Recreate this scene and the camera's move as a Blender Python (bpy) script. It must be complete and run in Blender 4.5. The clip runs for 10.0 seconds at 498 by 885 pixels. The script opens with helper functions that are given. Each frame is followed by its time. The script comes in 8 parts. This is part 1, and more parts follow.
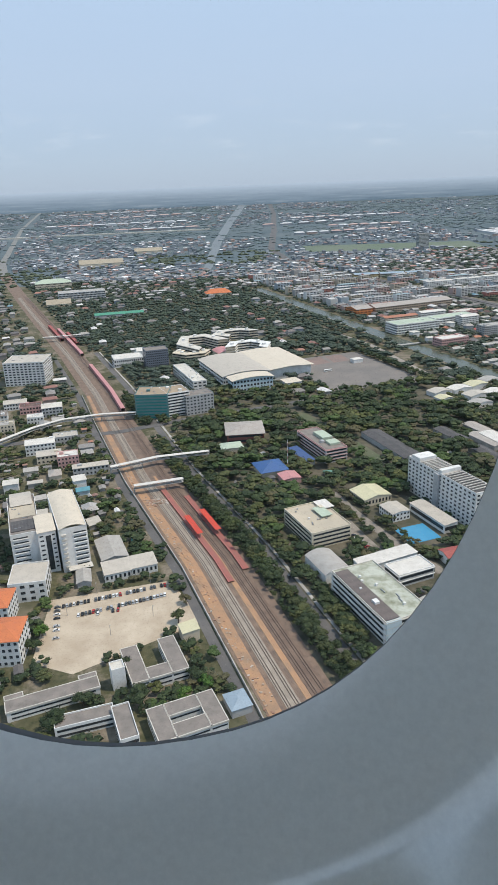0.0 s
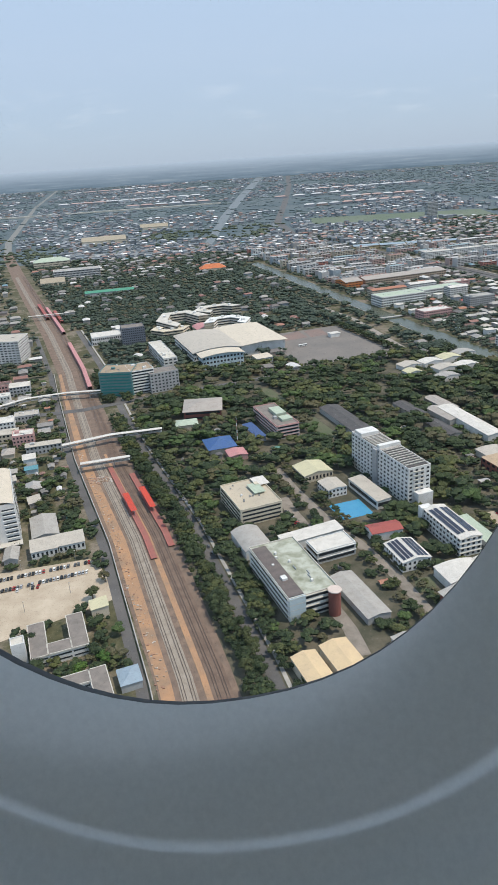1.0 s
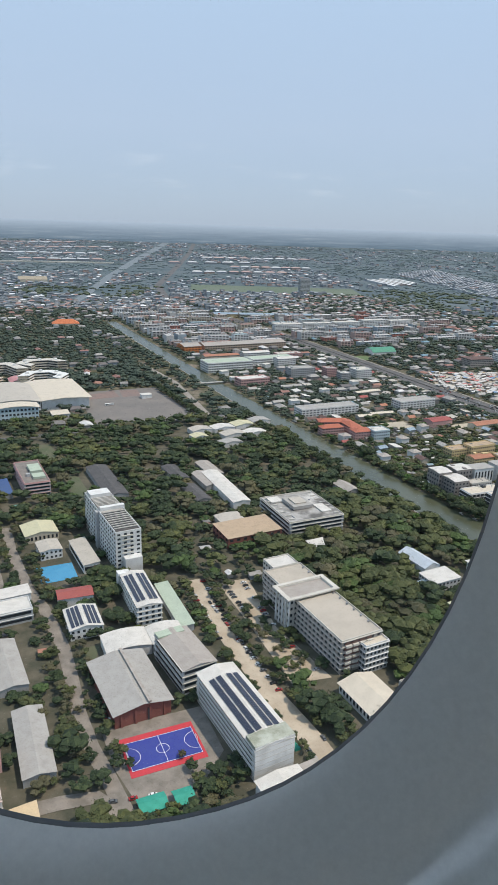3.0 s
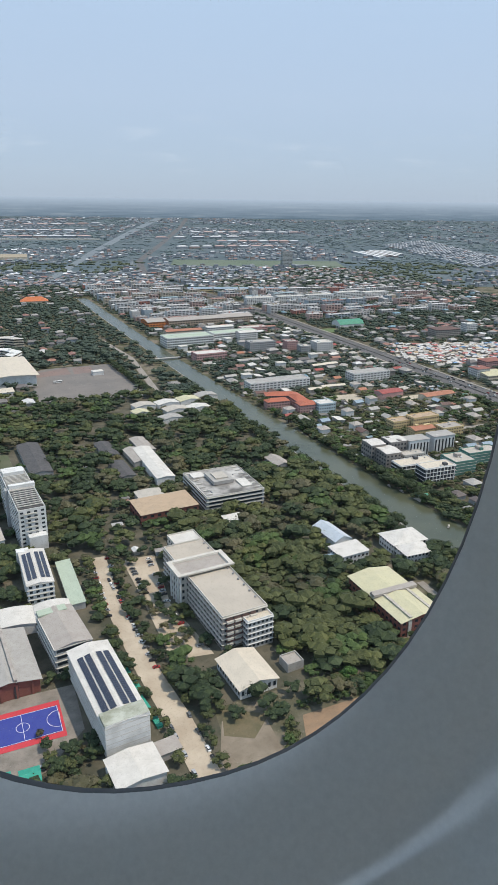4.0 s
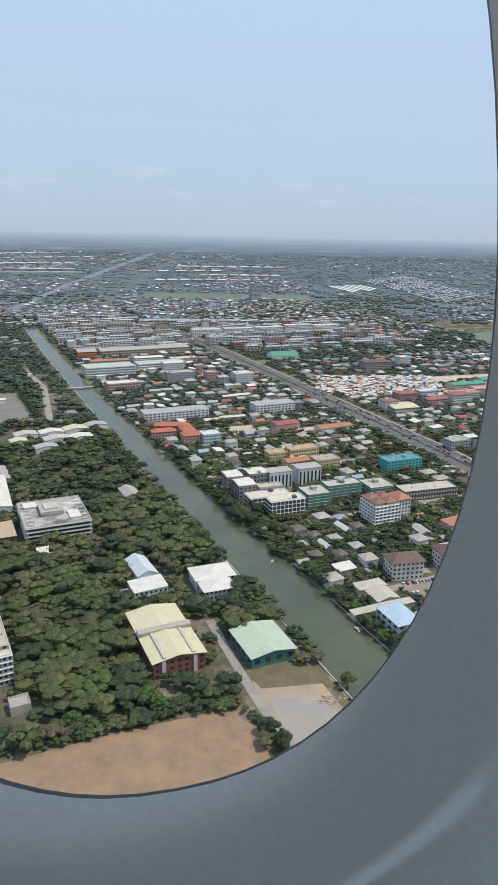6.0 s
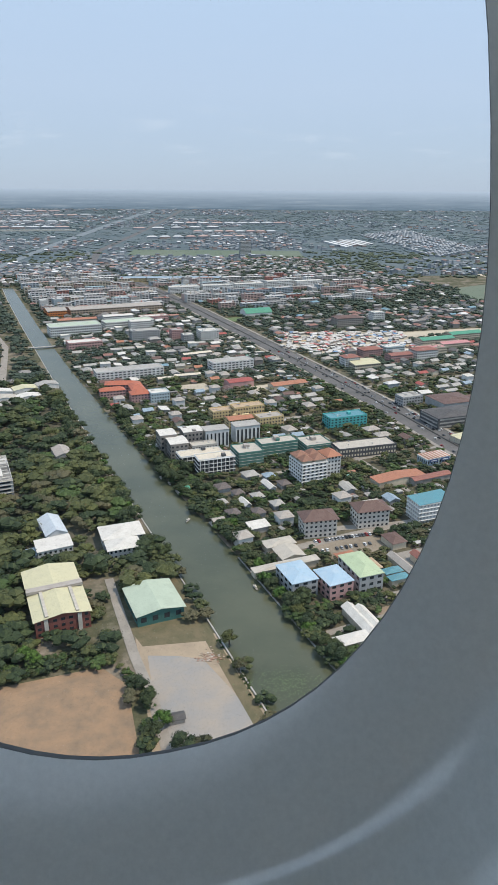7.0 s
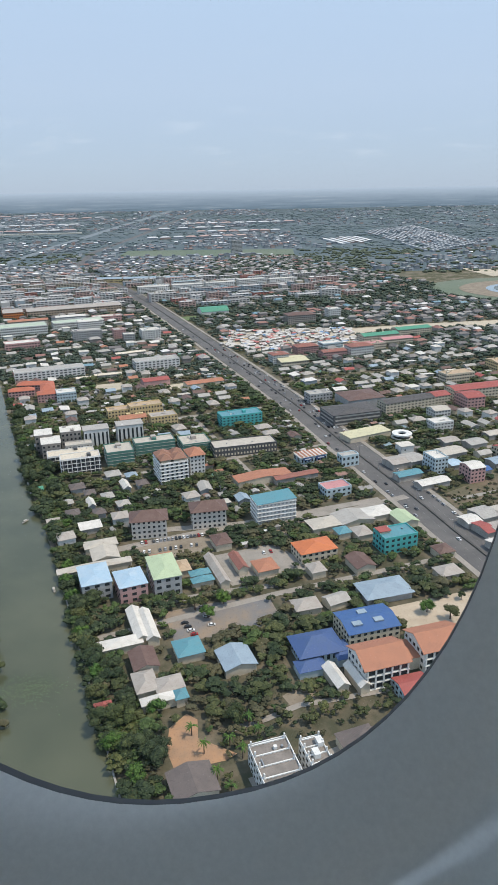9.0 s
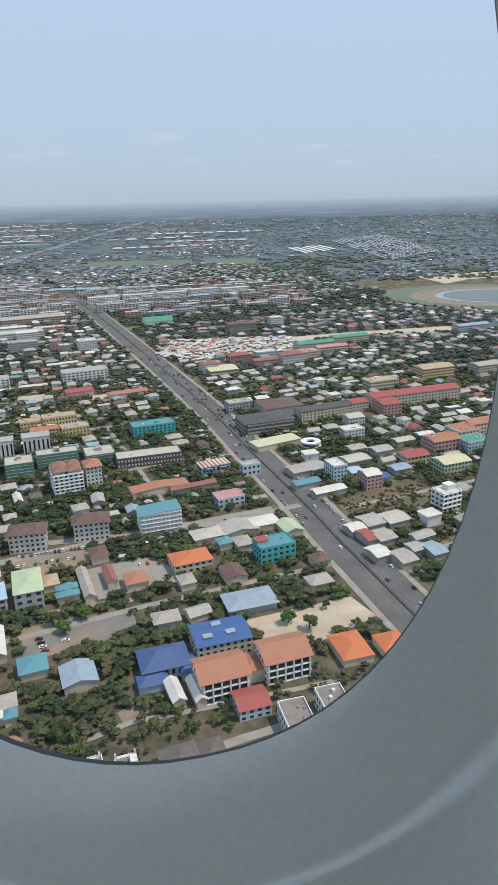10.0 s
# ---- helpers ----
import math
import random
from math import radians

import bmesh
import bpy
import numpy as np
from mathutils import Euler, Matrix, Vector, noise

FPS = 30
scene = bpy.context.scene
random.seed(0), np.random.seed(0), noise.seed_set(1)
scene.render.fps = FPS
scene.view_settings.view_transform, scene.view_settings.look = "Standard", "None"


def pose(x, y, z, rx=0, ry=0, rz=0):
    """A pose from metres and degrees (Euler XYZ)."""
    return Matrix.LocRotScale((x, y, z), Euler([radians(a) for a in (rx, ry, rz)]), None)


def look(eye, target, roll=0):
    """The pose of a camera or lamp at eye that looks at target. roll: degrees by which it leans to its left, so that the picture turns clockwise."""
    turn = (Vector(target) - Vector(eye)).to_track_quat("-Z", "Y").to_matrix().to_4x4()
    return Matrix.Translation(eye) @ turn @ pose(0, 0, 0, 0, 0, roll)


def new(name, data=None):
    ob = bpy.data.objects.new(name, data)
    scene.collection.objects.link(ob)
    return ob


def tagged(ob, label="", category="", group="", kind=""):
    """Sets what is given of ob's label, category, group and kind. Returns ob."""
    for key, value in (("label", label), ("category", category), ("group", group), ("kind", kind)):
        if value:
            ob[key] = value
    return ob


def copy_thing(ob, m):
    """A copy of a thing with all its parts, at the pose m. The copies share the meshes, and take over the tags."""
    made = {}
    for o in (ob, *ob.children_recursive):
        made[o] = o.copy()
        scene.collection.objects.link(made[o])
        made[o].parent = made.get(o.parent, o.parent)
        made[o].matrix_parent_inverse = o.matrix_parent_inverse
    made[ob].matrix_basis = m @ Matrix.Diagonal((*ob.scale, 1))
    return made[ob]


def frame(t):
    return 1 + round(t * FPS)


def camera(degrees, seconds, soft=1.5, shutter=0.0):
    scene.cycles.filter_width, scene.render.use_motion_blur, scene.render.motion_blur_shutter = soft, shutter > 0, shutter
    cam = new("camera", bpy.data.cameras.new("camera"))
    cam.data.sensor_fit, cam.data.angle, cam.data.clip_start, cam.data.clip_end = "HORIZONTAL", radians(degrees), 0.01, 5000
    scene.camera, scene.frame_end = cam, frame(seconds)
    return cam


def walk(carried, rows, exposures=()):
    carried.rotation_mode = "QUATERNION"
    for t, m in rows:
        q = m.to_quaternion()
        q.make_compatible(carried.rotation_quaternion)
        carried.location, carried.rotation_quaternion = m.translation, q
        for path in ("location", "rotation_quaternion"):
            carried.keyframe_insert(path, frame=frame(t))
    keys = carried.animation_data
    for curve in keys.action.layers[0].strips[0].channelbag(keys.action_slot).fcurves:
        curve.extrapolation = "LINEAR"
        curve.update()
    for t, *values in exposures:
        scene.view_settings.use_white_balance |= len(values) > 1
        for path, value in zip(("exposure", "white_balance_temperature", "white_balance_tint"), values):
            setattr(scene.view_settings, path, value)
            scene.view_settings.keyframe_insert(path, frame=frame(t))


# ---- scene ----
# The view from an airliner window on the approach, over a canal town.
# Everything stands at about 0.55 of true size; storeys are 1.85 high.
cam = camera(39.94, 10.0)
SPEED, EYE, SINK = 39.0, 138.26, 1.5553
PITCH = SPEED / 30.0          # spacing of the cabin windows
# seconds; sway inside the cabin (x, y, z); turn (rx, ry, rz)
ROWS = [
    (0, 0.0528, 0.0225, -0.025, 69.15, 2.05, -2.23),
    (0.5, 0.0547, 0.016, -0.0311, 66.74, 4.09, -1.55),
    (1, 0.0423, 0.0084, -0.017, 67.19, 3.48, -0.42),
    (1.5, 0.032, 0.0066, -0.0084, 70.12, 1.28, -1.9),
    (2, 0.0316, -0.0029, 0.0073, 74.16, -0.34, -5.63),
    (2.5, 0.0272, 0.0001, 0.0155, 74.14, -1.3, -6.66),
    (3, 0.0283, 0.0121, 0.0035, 72.28, -1.8, -6.74),
    (3.2, 0.0288, 0.0112, 0.0031, 71.69, -1.63, -6.91),
    (4.5, 0.0316, 0.0053, 0, 70.04, -0.51, -6.65),
    (5, 0.0344, 0.0021, -0.0095, 71.21, -0.51, -6.6),
    (5.5, 0.0276, -0.0091, 0.0017, 73.57, -0.81, -6.68),
    (5.7, 0.0296, -0.0081, 0.0017, 73.91, -1.04, -6.66),
    (6.8, 0.0405, -0.0026, 0.0016, 69.26, -1.14, -5),
    (7, 0.0425, -0.0016, 0.0016, 69.67, -0.46, -5.65),
    (7.5, 0.0479, 0.0036, 0.0041, 70.06, 0.45, -6.99),
    (8, 0.0443, 0.0038, 0.0125, 68.47, -0.21, -6.47),
    (8.5, 0.0316, 0.0028, 0.0316, 68.01, -0.07, -4.44),
    (9, 0.0357, -0.0006, 0.0264, 69.67, 0.88, -3.37),
    (9.5, 0.0378, -0.0069, 0.019, 70.25, 1.37, -4.07),
    (10, 0.0351, -0.0093, 0.0058, 70.42, 1.22, -4.98),]
walk(cam, [(t, pose(SPEED * t + dx, dy, EYE - SINK * t + dz, rx, ry, rz))
           for t, dx, dy, dz, rx, ry, rz in ROWS],
     exposures=[(0.0, 0.20), (1.0, 0.20), (2.5, 0.12), (4.5, 0.18), (7.0, 0.23), (8.5, 0.24), (10.0, 0.17)])

# ---- light ----
SUN_WAY = Vector((0.50, -0.10, 1.0)).normalized()
world = bpy.data.worlds.new("sky")
scene.world = world
world.use_nodes = True
wn, wl = world.node_tree.nodes, world.node_tree.links
sky = wn.new("ShaderNodeTexSky")
sky.sky_type = "NISHITA"
sky.sun_disc = False
sky.sun_elevation = math.asin(SUN_WAY.z)
sky.sun_rotation = math.atan2(SUN_WAY.x, SUN_WAY.y)
sky.altitude, sky.air_density, sky.dust_density, sky.ozone_density = 300, 1.0, 0.35, 4.0
veil = wn.new("ShaderNodeMix")          # hazy tropical air pales the sky
veil.data_type = "RGBA"
veil.inputs[0].default_value = 0.90
wl.new(sky.outputs[0], veil.inputs[6])
height = wn.new("ShaderNodeSeparateXYZ")
wl.new(wn.new("ShaderNodeTexCoord").outputs["Generated"], height.inputs[0])
air = wn.new("ShaderNodeValToRGB")
for k, c in ((0.12, (0.555, 0.685, 0.87)), (0.34, (0.585, 0.785, 1.03))):
    e = air.color_ramp.elements.new(k)
    e.color = (*c, 1)
air.color_ramp.elements[0].color = (0.455, 0.575, 0.745, 1)
air.color_ramp.elements[3].color = (0.54, 0.76, 1.03, 1)
wl.new(height.outputs["Z"], air.inputs["Fac"])
scaled = wn.new("ShaderNodeMix")
scaled.data_type, scaled.blend_type = "RGBA", "MULTIPLY"
scaled.inputs[0].default_value = 1.0
wl.new(air.outputs["Color"], scaled.inputs[6])
scaled.inputs[7].default_value = (5.0, 5.0, 5.0, 1)
stretch = wn.new("ShaderNodeMapping")     # faint low clouds above the horizon
stretch.inputs["Scale"].default_value = (13.0, 13.0, 70.0)
wl.new(height.inputs[0].links[0].from_socket, stretch.inputs["Vector"])
puffs = wn.new("ShaderNodeTexNoise")
puffs.inputs["Scale"].default_value, puffs.inputs["Detail"].default_value, puffs.inputs["Roughness"].default_value = 1.0, 5.0, 0.62
wl.new(stretch.outputs["Vector"], puffs.inputs["Vector"])
thick = wn.new("ShaderNodeMapRange")
thick.inputs["From Min"].default_value, thick.inputs["From Max"].default_value, thick.inputs["To Max"].default_value = 0.54, 0.74, 0.30
wl.new(puffs.outputs["Fac"], thick.inputs["Value"])
level = wn.new("ShaderNodeValToRGB")
for k, c in ((0.025, 0.0), (0.045, 1.0), (0.075, 0.8), (0.11, 0.1)):
    level.color_ramp.elements.new(k).color = (c, c, c, 1)
level.color_ramp.elements[0].color = (0, 0, 0, 1)
level.color_ramp.elements[5].color = (0, 0, 0, 1)
wl.new(height.outputs["Z"], level.inputs["Fac"])
amount = wn.new("ShaderNodeMath")
amount.operation = "MULTIPLY"
wl.new(thick.outputs[0], amount.inputs[0])
wl.new(level.outputs["Color"], amount.inputs[1])
clouded = wn.new("ShaderNodeMix")
clouded.data_type = "RGBA"
wl.new(amount.outputs[0], clouded.inputs[0])
wl.new(scaled.outputs[2], clouded.inputs[6])
clouded.inputs[7].default_value = (4.2, 4.6, 5.1, 1)
wl.new(clouded.outputs[2], veil.inputs[7])
wl.new(veil.outputs[2], wn["Background"].inputs["Color"])
wn["Background"].inputs["Strength"].default_value = 0.155
sun = new("sun", bpy.data.lights.new("sun", "SUN"))
sun.data.energy, sun.data.angle, sun.data.color = 3.0, radians(0.6), (1.0, 0.885, 0.735)
sun.matrix_world = look(SUN_WAY * 300, (0, 0, 0))


# ---- materials ----
def nodes_of(name):
    m = bpy.data.materials.new(name)
    m.use_nodes = True
    return m, m.node_tree.nodes, m.node_tree.links, m.node_tree.nodes["Principled BSDF"]


def noise_tex(n, l, scale, detail=5.0, rough=0.6, vector=None):
    t = n.new("ShaderNodeTexNoise")
    t.inputs["Scale"].default_value, t.inputs["Detail"].default_value = scale, detail
    t.inputs["Roughness"].default_value = rough
    if vector is not None:
        l.new(vector, t.inputs["Vector"])
    return t


def world_place(n):
    return n.new("ShaderNodeNewGeometry").outputs["Position"]


def ramp_of(n, l, source, stops, mode="LINEAR"):
    r = n.new("ShaderNodeValToRGB")
    r.color_ramp.interpolation = mode
    while len(r.color_ramp.elements) < len(stops):
        r.color_ramp.elements.new(0.5)
    for e, (at, c) in zip(r.color_ramp.elements, stops):
        e.position, e.color = at, (*c, 1)
    l.new(source, r.inputs["Fac"])
    return r.outputs["Color"]


def mixed(n, l, fac, a, b, mode="MIX"):
    m = n.new("ShaderNodeMix")
    m.data_type, m.blend_type = "RGBA", mode
    for slot, v in ((0, fac), (6, a), (7, b)):
        if isinstance(v, (int, float)):
            m.inputs[slot].default_value = v
        elif isinstance(v, tuple):
            m.inputs[slot].default_value = (*v, 1)
        else:
            l.new(v, m.inputs[slot])
    return m.outputs[2]


def bumped(n, l, bsdf, height, strength, distance=0.1):
    b = n.new("ShaderNodeBump")
    b.inputs["Strength"].default_value, b.inputs["Distance"].default_value = strength, distance
    l.new(height, b.inputs["Height"])
    l.new(b.outputs["Normal"], bsdf.inputs["Normal"])


def surface(name, colour, other=None, stain=0.25, scale=0.5, fine=6.0, rough=0.8, metal=0.0, bump=0.15):
    """Paint, concrete, soil: two scales of variation and fine relief."""
    m, n, l, b = nodes_of(name)
    at = world_place(n)
    broad, small = noise_tex(n, l, scale, 4, 0.6, at), noise_tex(n, l, fine, 3, 0.7, at)
    other = other or tuple(c * 0.6 for c in colour)
    c = mixed(n, l, ramp_of(n, l, broad.outputs["Fac"], [(0.38, (0, 0, 0)), (0.68, (1, 1, 1))]), colour, other)
    c2 = mixed(n, l, stain, colour, c)
    c3 = mixed(n, l, 0.22, c2, ramp_of(n, l, small.outputs["Fac"], [(0.3, (0.55, 0.55, 0.55)), (0.7, (1, 1, 1))]), "MULTIPLY")
    l.new(c3, b.inputs["Base Color"])
    b.inputs["Roughness"].default_value, b.inputs["Metallic"].default_value = rough, metal
    if bump:
        bumped(n, l, b, small.outputs["Fac"], bump)
    return m


def sheet_roof(name, colour, worn=None, rough=0.62, pitch=2.4):
    """Ribbed metal or tile sheet: ribs along the fall, rain streaks, worn patches."""
    m, n, l, b = nodes_of(name)
    tc = n.new("ShaderNodeTexCoord")
    rib = n.new("ShaderNodeTexWave")
    rib.bands_direction = "X"
    rib.inputs["Scale"].default_value = pitch
    l.new(tc.outputs["Object"], rib.inputs["Vector"])
    at = world_place(n)
    broad, small = noise_tex(n, l, 0.35, 5, 0.65, at), noise_tex(n, l, 3.0, 4, 0.7, at)
    worn = worn or tuple(0.55 * c + 0.03 for c in colour)
    c = mixed(n, l, ramp_of(n, l, broad.outputs["Fac"], [(0.42, (0, 0, 0)), (0.72, (0.75, 0.75, 0.75))]), colour, worn)
    c = mixed(n, l, 0.25, c, ramp_of(n, l, small.outputs["Fac"], [(0.32, (0.5, 0.5, 0.5)), (0.62, (1, 1, 1))]), "MULTIPLY")
    c = mixed(n, l, 0.12, c, rib.outputs["Color"], "MULTIPLY")
    l.new(c, b.inputs["Base Color"])
    b.inputs["Roughness"].default_value = rough
    b.inputs["Specular IOR Level"].default_value = 0.3
    bumped(n, l, b, rib.outputs["Fac"], 0.25, 0.08)
    return m


def leafage(name, stops, rough=0.75):
    """Leaves: each clump its own green, each tree its own tone, broad dry and fresh patches."""
    m, n, l, b = nodes_of(name)
    geo = n.new("ShaderNodeNewGeometry")
    info = n.new("ShaderNodeObjectInfo")
    c = ramp_of(n, l, geo.outputs["Random Per Island"], stops)
    patch = noise_tex(n, l, 0.06, 3, 0.6, geo.outputs["Position"])
    tone = ramp_of(n, l, patch.outputs["Fac"], [(0.30, (0.62, 0.70, 0.66)), (0.5, (1, 1, 1)), (0.68, (1.20, 1.16, 0.92))])
    c = mixed(n, l, 0.85, c, tone, "MULTIPLY")
    own = ramp_of(n, l, info.outputs["Random"], [(0.0, (0.75, 0.85, 0.8)), (0.55, (1, 1, 1)), (1.0, (1.2, 1.12, 0.85))])
    c = mixed(n, l, 0.8, c, own, "MULTIPLY")
    l.new(c, b.inputs["Base Color"])
    b.inputs["Roughness"].default_value = rough
    b.inputs["Specular IOR Level"].default_value = 0.25
    twigs = noise_tex(n, l, 2.6, 3, 0.7, geo.outputs["Position"])
    bumped(n, l, b, twigs.outputs["Fac"], 0.9, 0.45)
    return m


def roof_mix(name, stops, rough=0.6, mode="CONSTANT"):
    """Many small roofs or walls in one mesh, each island its own colour."""
    m, n, l, b = nodes_of(name)
    geo = n.new("ShaderNodeNewGeometry")
    c = ramp_of(n, l, geo.outputs["Random Per Island"], stops, mode)
    small = noise_tex(n, l, 0.8, 4, 0.7, geo.outputs["Position"])
    c = mixed(n, l, 0.45, c, ramp_of(n, l, small.outputs["Fac"], [(0.3, (0.45, 0.45, 0.45)), (0.65, (1, 1, 1))]), "MULTIPLY")
    l.new(c, b.inputs["Base Color"])
    b.inputs["Roughness"].default_value = rough
    return m


WHITE = surface("white_wall", (0.72, 0.72, 0.70), (0.45, 0.44, 0.41), 0.5, 0.3)
GREY_WALL = surface("grey_wall", (0.42, 0.43, 0.43), (0.26, 0.26, 0.26), 0.6, 0.3)
DARK_WALL = surface("dark_wall", (0.07, 0.075, 0.08), (0.12, 0.12, 0.12), 0.6)
CREAM = surface("cream_wall", (0.62, 0.55, 0.43), (0.42, 0.37, 0.29), 0.5)
YELLOW = surface("yellow_wall", (0.65, 0.50, 0.27), (0.48, 0.36, 0.2), 0.5)
BRICK = surface("brick_wall", (0.24, 0.085, 0.065), (0.16, 0.06, 0.05), 0.6, 0.8)
PINK = surface("pink_wall", (0.55, 0.33, 0.31), (0.4, 0.25, 0.23), 0.5)
TEAL_WALL = surface("teal_wall", (0.085, 0.42, 0.41), (0.06, 0.31, 0.31), 0.5)
TEAL_GLASS = surface("teal_glass", (0.03, 0.20, 0.19), (0.04, 0.26, 0.24), 0.5, 0.5, rough=0.15, bump=0.0)
PALE_BLUE = surface("pale_blue_wall", (0.48, 0.58, 0.62), (0.36, 0.45, 0.5), 0.5)
GREEN_WALL = surface("dark_green_wall", (0.05, 0.16, 0.14), (0.04, 0.11, 0.1), 0.5)
ORANGE_WALL = surface("orange_wall", (0.60, 0.20, 0.06), (0.45, 0.16, 0.06), 0.5)
CONCRETE = surface("concrete", (0.42, 0.40, 0.37), (0.25, 0.24, 0.22), 0.8, 0.25)
PALE_CONCRETE = surface("pale_concrete", (0.60, 0.57, 0.51), (0.42, 0.39, 0.34), 0.7, 0.2)
SLAB_ROOF = surface("flat_roof_slab", (0.235, 0.205, 0.182), (0.15, 0.135, 0.12), 0.9, 0.35)
MOSSY_ROOF = surface("mossy_flat_roof", (0.46, 0.475, 0.405), (0.20, 0.21, 0.14), 1.0, 0.22)
PALE_ROOF = sheet_roof("pale_sheet_roof", (0.52, 0.475, 0.41), (0.40, 0.365, 0.315))
WHITE_ROOF = sheet_roof("white_sheet_roof", (0.68, 0.65, 0.60), (0.52, 0.49, 0.44))
CREAM_WHITE_ROOF = sheet_roof("cream_white_roof", (0.66, 0.585, 0.475), (0.54, 0.48, 0.39))
GREY_ROOF = sheet_roof("grey_sheet_roof", (0.42, 0.40, 0.37), (0.31, 0.29, 0.265))
TAUPE_ROOF = sheet_roof("taupe_sheet_roof", (0.42, 0.38, 0.34), (0.32, 0.28, 0.25))
DARK_ROOF = sheet_roof("dark_sheet_roof", (0.085, 0.08, 0.08), (0.14, 0.13, 0.12))
BROWN_ROOF = sheet_roof("brown_sheet_roof", (0.14, 0.085, 0.072), (0.20, 0.135, 0.115))
WEATHERED_ROOF = sheet_roof("weathered_brown_roof", (0.155, 0.128, 0.118), (0.11, 0.095, 0.09))
BROWN_TILE = sheet_roof("brown_tile_roof", (0.30, 0.155, 0.105), (0.22, 0.12, 0.09))
TAN_ROOF = sheet_roof("tan_sheet_roof", (0.50, 0.37, 0.25), (0.38, 0.29, 0.2))
CREAM_ROOF = sheet_roof("cream_sheet_roof", (0.60, 0.56, 0.37), (0.50, 0.475, 0.33))
BUFF_ROOF = sheet_roof("buff_sheet_roof", (0.68, 0.52, 0.32), (0.55, 0.42, 0.28))
SLATE_WHITE = sheet_roof("pale_blue_roof", (0.56, 0.61, 0.66), (0.46, 0.51, 0.56))
FAR_BUFF = sheet_roof("faded_buff_roof", (0.40, 0.345, 0.26), (0.32, 0.28, 0.215))
MINT_ROOF = sheet_roof("mint_sheet_roof", (0.46, 0.53, 0.42), (0.37, 0.43, 0.34))
LIME_ROOF = sheet_roof("pale_green_sheet_roof", (0.46, 0.55, 0.36), (0.38, 0.46, 0.31))
SKY_ROOF = sheet_roof("light_blue_sheet_roof", (0.36, 0.50, 0.62), (0.50, 0.58, 0.64))
BLUE_ROOF = sheet_roof("blue_sheet_roof", (0.055, 0.125, 0.31), (0.07, 0.14, 0.27))
NAVY_ROOF = sheet_roof("navy_tile_roof", (0.065, 0.115, 0.27), (0.08, 0.13, 0.24))
SLATE_ROOF = sheet_roof("slate_blue_roof", (0.30, 0.38, 0.45), (0.24, 0.3, 0.36))
TEAL_ROOF = sheet_roof("teal_sheet_roof", (0.11, 0.29, 0.345), (0.14, 0.26, 0.30))
GREEN_ROOF = sheet_roof("green_sheet_roof", (0.085, 0.30, 0.20), (0.10, 0.25, 0.18))
ORANGE_ROOF = sheet_roof("orange_tile_roof", (0.58, 0.185, 0.075), (0.46, 0.15, 0.075))
TERRA_ROOF = sheet_roof("terracotta_tile_roof", (0.43, 0.19, 0.115), (0.34, 0.16, 0.105))
DULL_RED_ROOF = sheet_roof("dull_red_roof", (0.30, 0.125, 0.095), (0.24, 0.12, 0.10))
BRICK_RED_ROOF = sheet_roof("brick_red_tile_roof", (0.46, 0.145, 0.085), (0.36, 0.13, 0.085))
RED_ROOF = sheet_roof("red_sheet_roof", (0.37, 0.10, 0.085), (0.28, 0.09, 0.08))
PINK_ROOF = sheet_roof("faded_pink_roof", (0.55, 0.26, 0.26), (0.45, 0.24, 0.24))
GLASS = surface("window_glass", (0.030, 0.036, 0.042), (0.06, 0.07, 0.075), 0.7, 0.9, 3, rough=0.12, bump=0.0)
SOLAR = surface("solar_glass", (0.032, 0.038, 0.062), (0.05, 0.055, 0.075), 0.6, 0.7, 3, rough=0.12, bump=0.0)
STEEL = surface("grey_steel", (0.35, 0.36, 0.37), rough=0.4, metal=0.6)
DARK_STEEL = surface("dark_steel", (0.06, 0.06, 0.065), rough=0.5, metal=0.3)
ASPHALT = surface("asphalt", (0.092, 0.089, 0.088), (0.145, 0.136, 0.131), 0.9, 0.07, 2.0, 0.85)
LOT = surface("pale_lot", (0.40, 0.325, 0.24), (0.52, 0.44, 0.34), 1.0, 0.10, 1.2, 0.95)
PLAZA = surface("plaza_paving", (0.165, 0.152, 0.140), (0.22, 0.195, 0.175), 0.9, 0.06, 1.2, 0.9)
LANE = surface("concrete_lane", (0.31, 0.28, 0.245), (0.22, 0.20, 0.175), 0.8, 0.2, 1.5, 0.9)
EARTH = surface("bare_earth", (0.30, 0.195, 0.118), (0.20, 0.145, 0.098), 1.0, 0.16, 0.9, 0.95, bump=0.5)
DUST = surface("dusty_ground", (0.27, 0.225, 0.17), (0.18, 0.145, 0.105), 1.0, 0.12, 1.0, 0.95, bump=0.4)
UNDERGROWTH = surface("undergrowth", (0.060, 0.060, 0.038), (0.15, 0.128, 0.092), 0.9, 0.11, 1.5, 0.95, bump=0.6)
WORN_LINE = surface("worn_line_paint", (0.30, 0.30, 0.29), (0.14, 0.14, 0.135), 0.9, 0.3)
GRAVEL = surface("grey_gravel", (0.27, 0.26, 0.25), (0.36, 0.30, 0.24), 0.9, 0.08, 1.2, 0.95, bump=0.4)
CAMPUS_PATH = surface("campus_paving", (0.27, 0.235, 0.20), (0.17, 0.15, 0.125), 1.0, 0.22, 1.5, 0.95)
LOT_SAND = surface("lot_sand", (0.37, 0.29, 0.205), (0.27, 0.215, 0.155), 1.0, 0.10, 1.0, 0.95, bump=0.4)
SAND = surface("sandy_ground", (0.50, 0.43, 0.33), (0.38, 0.34, 0.27), 0.9, 0.05, 0.8, 0.95)
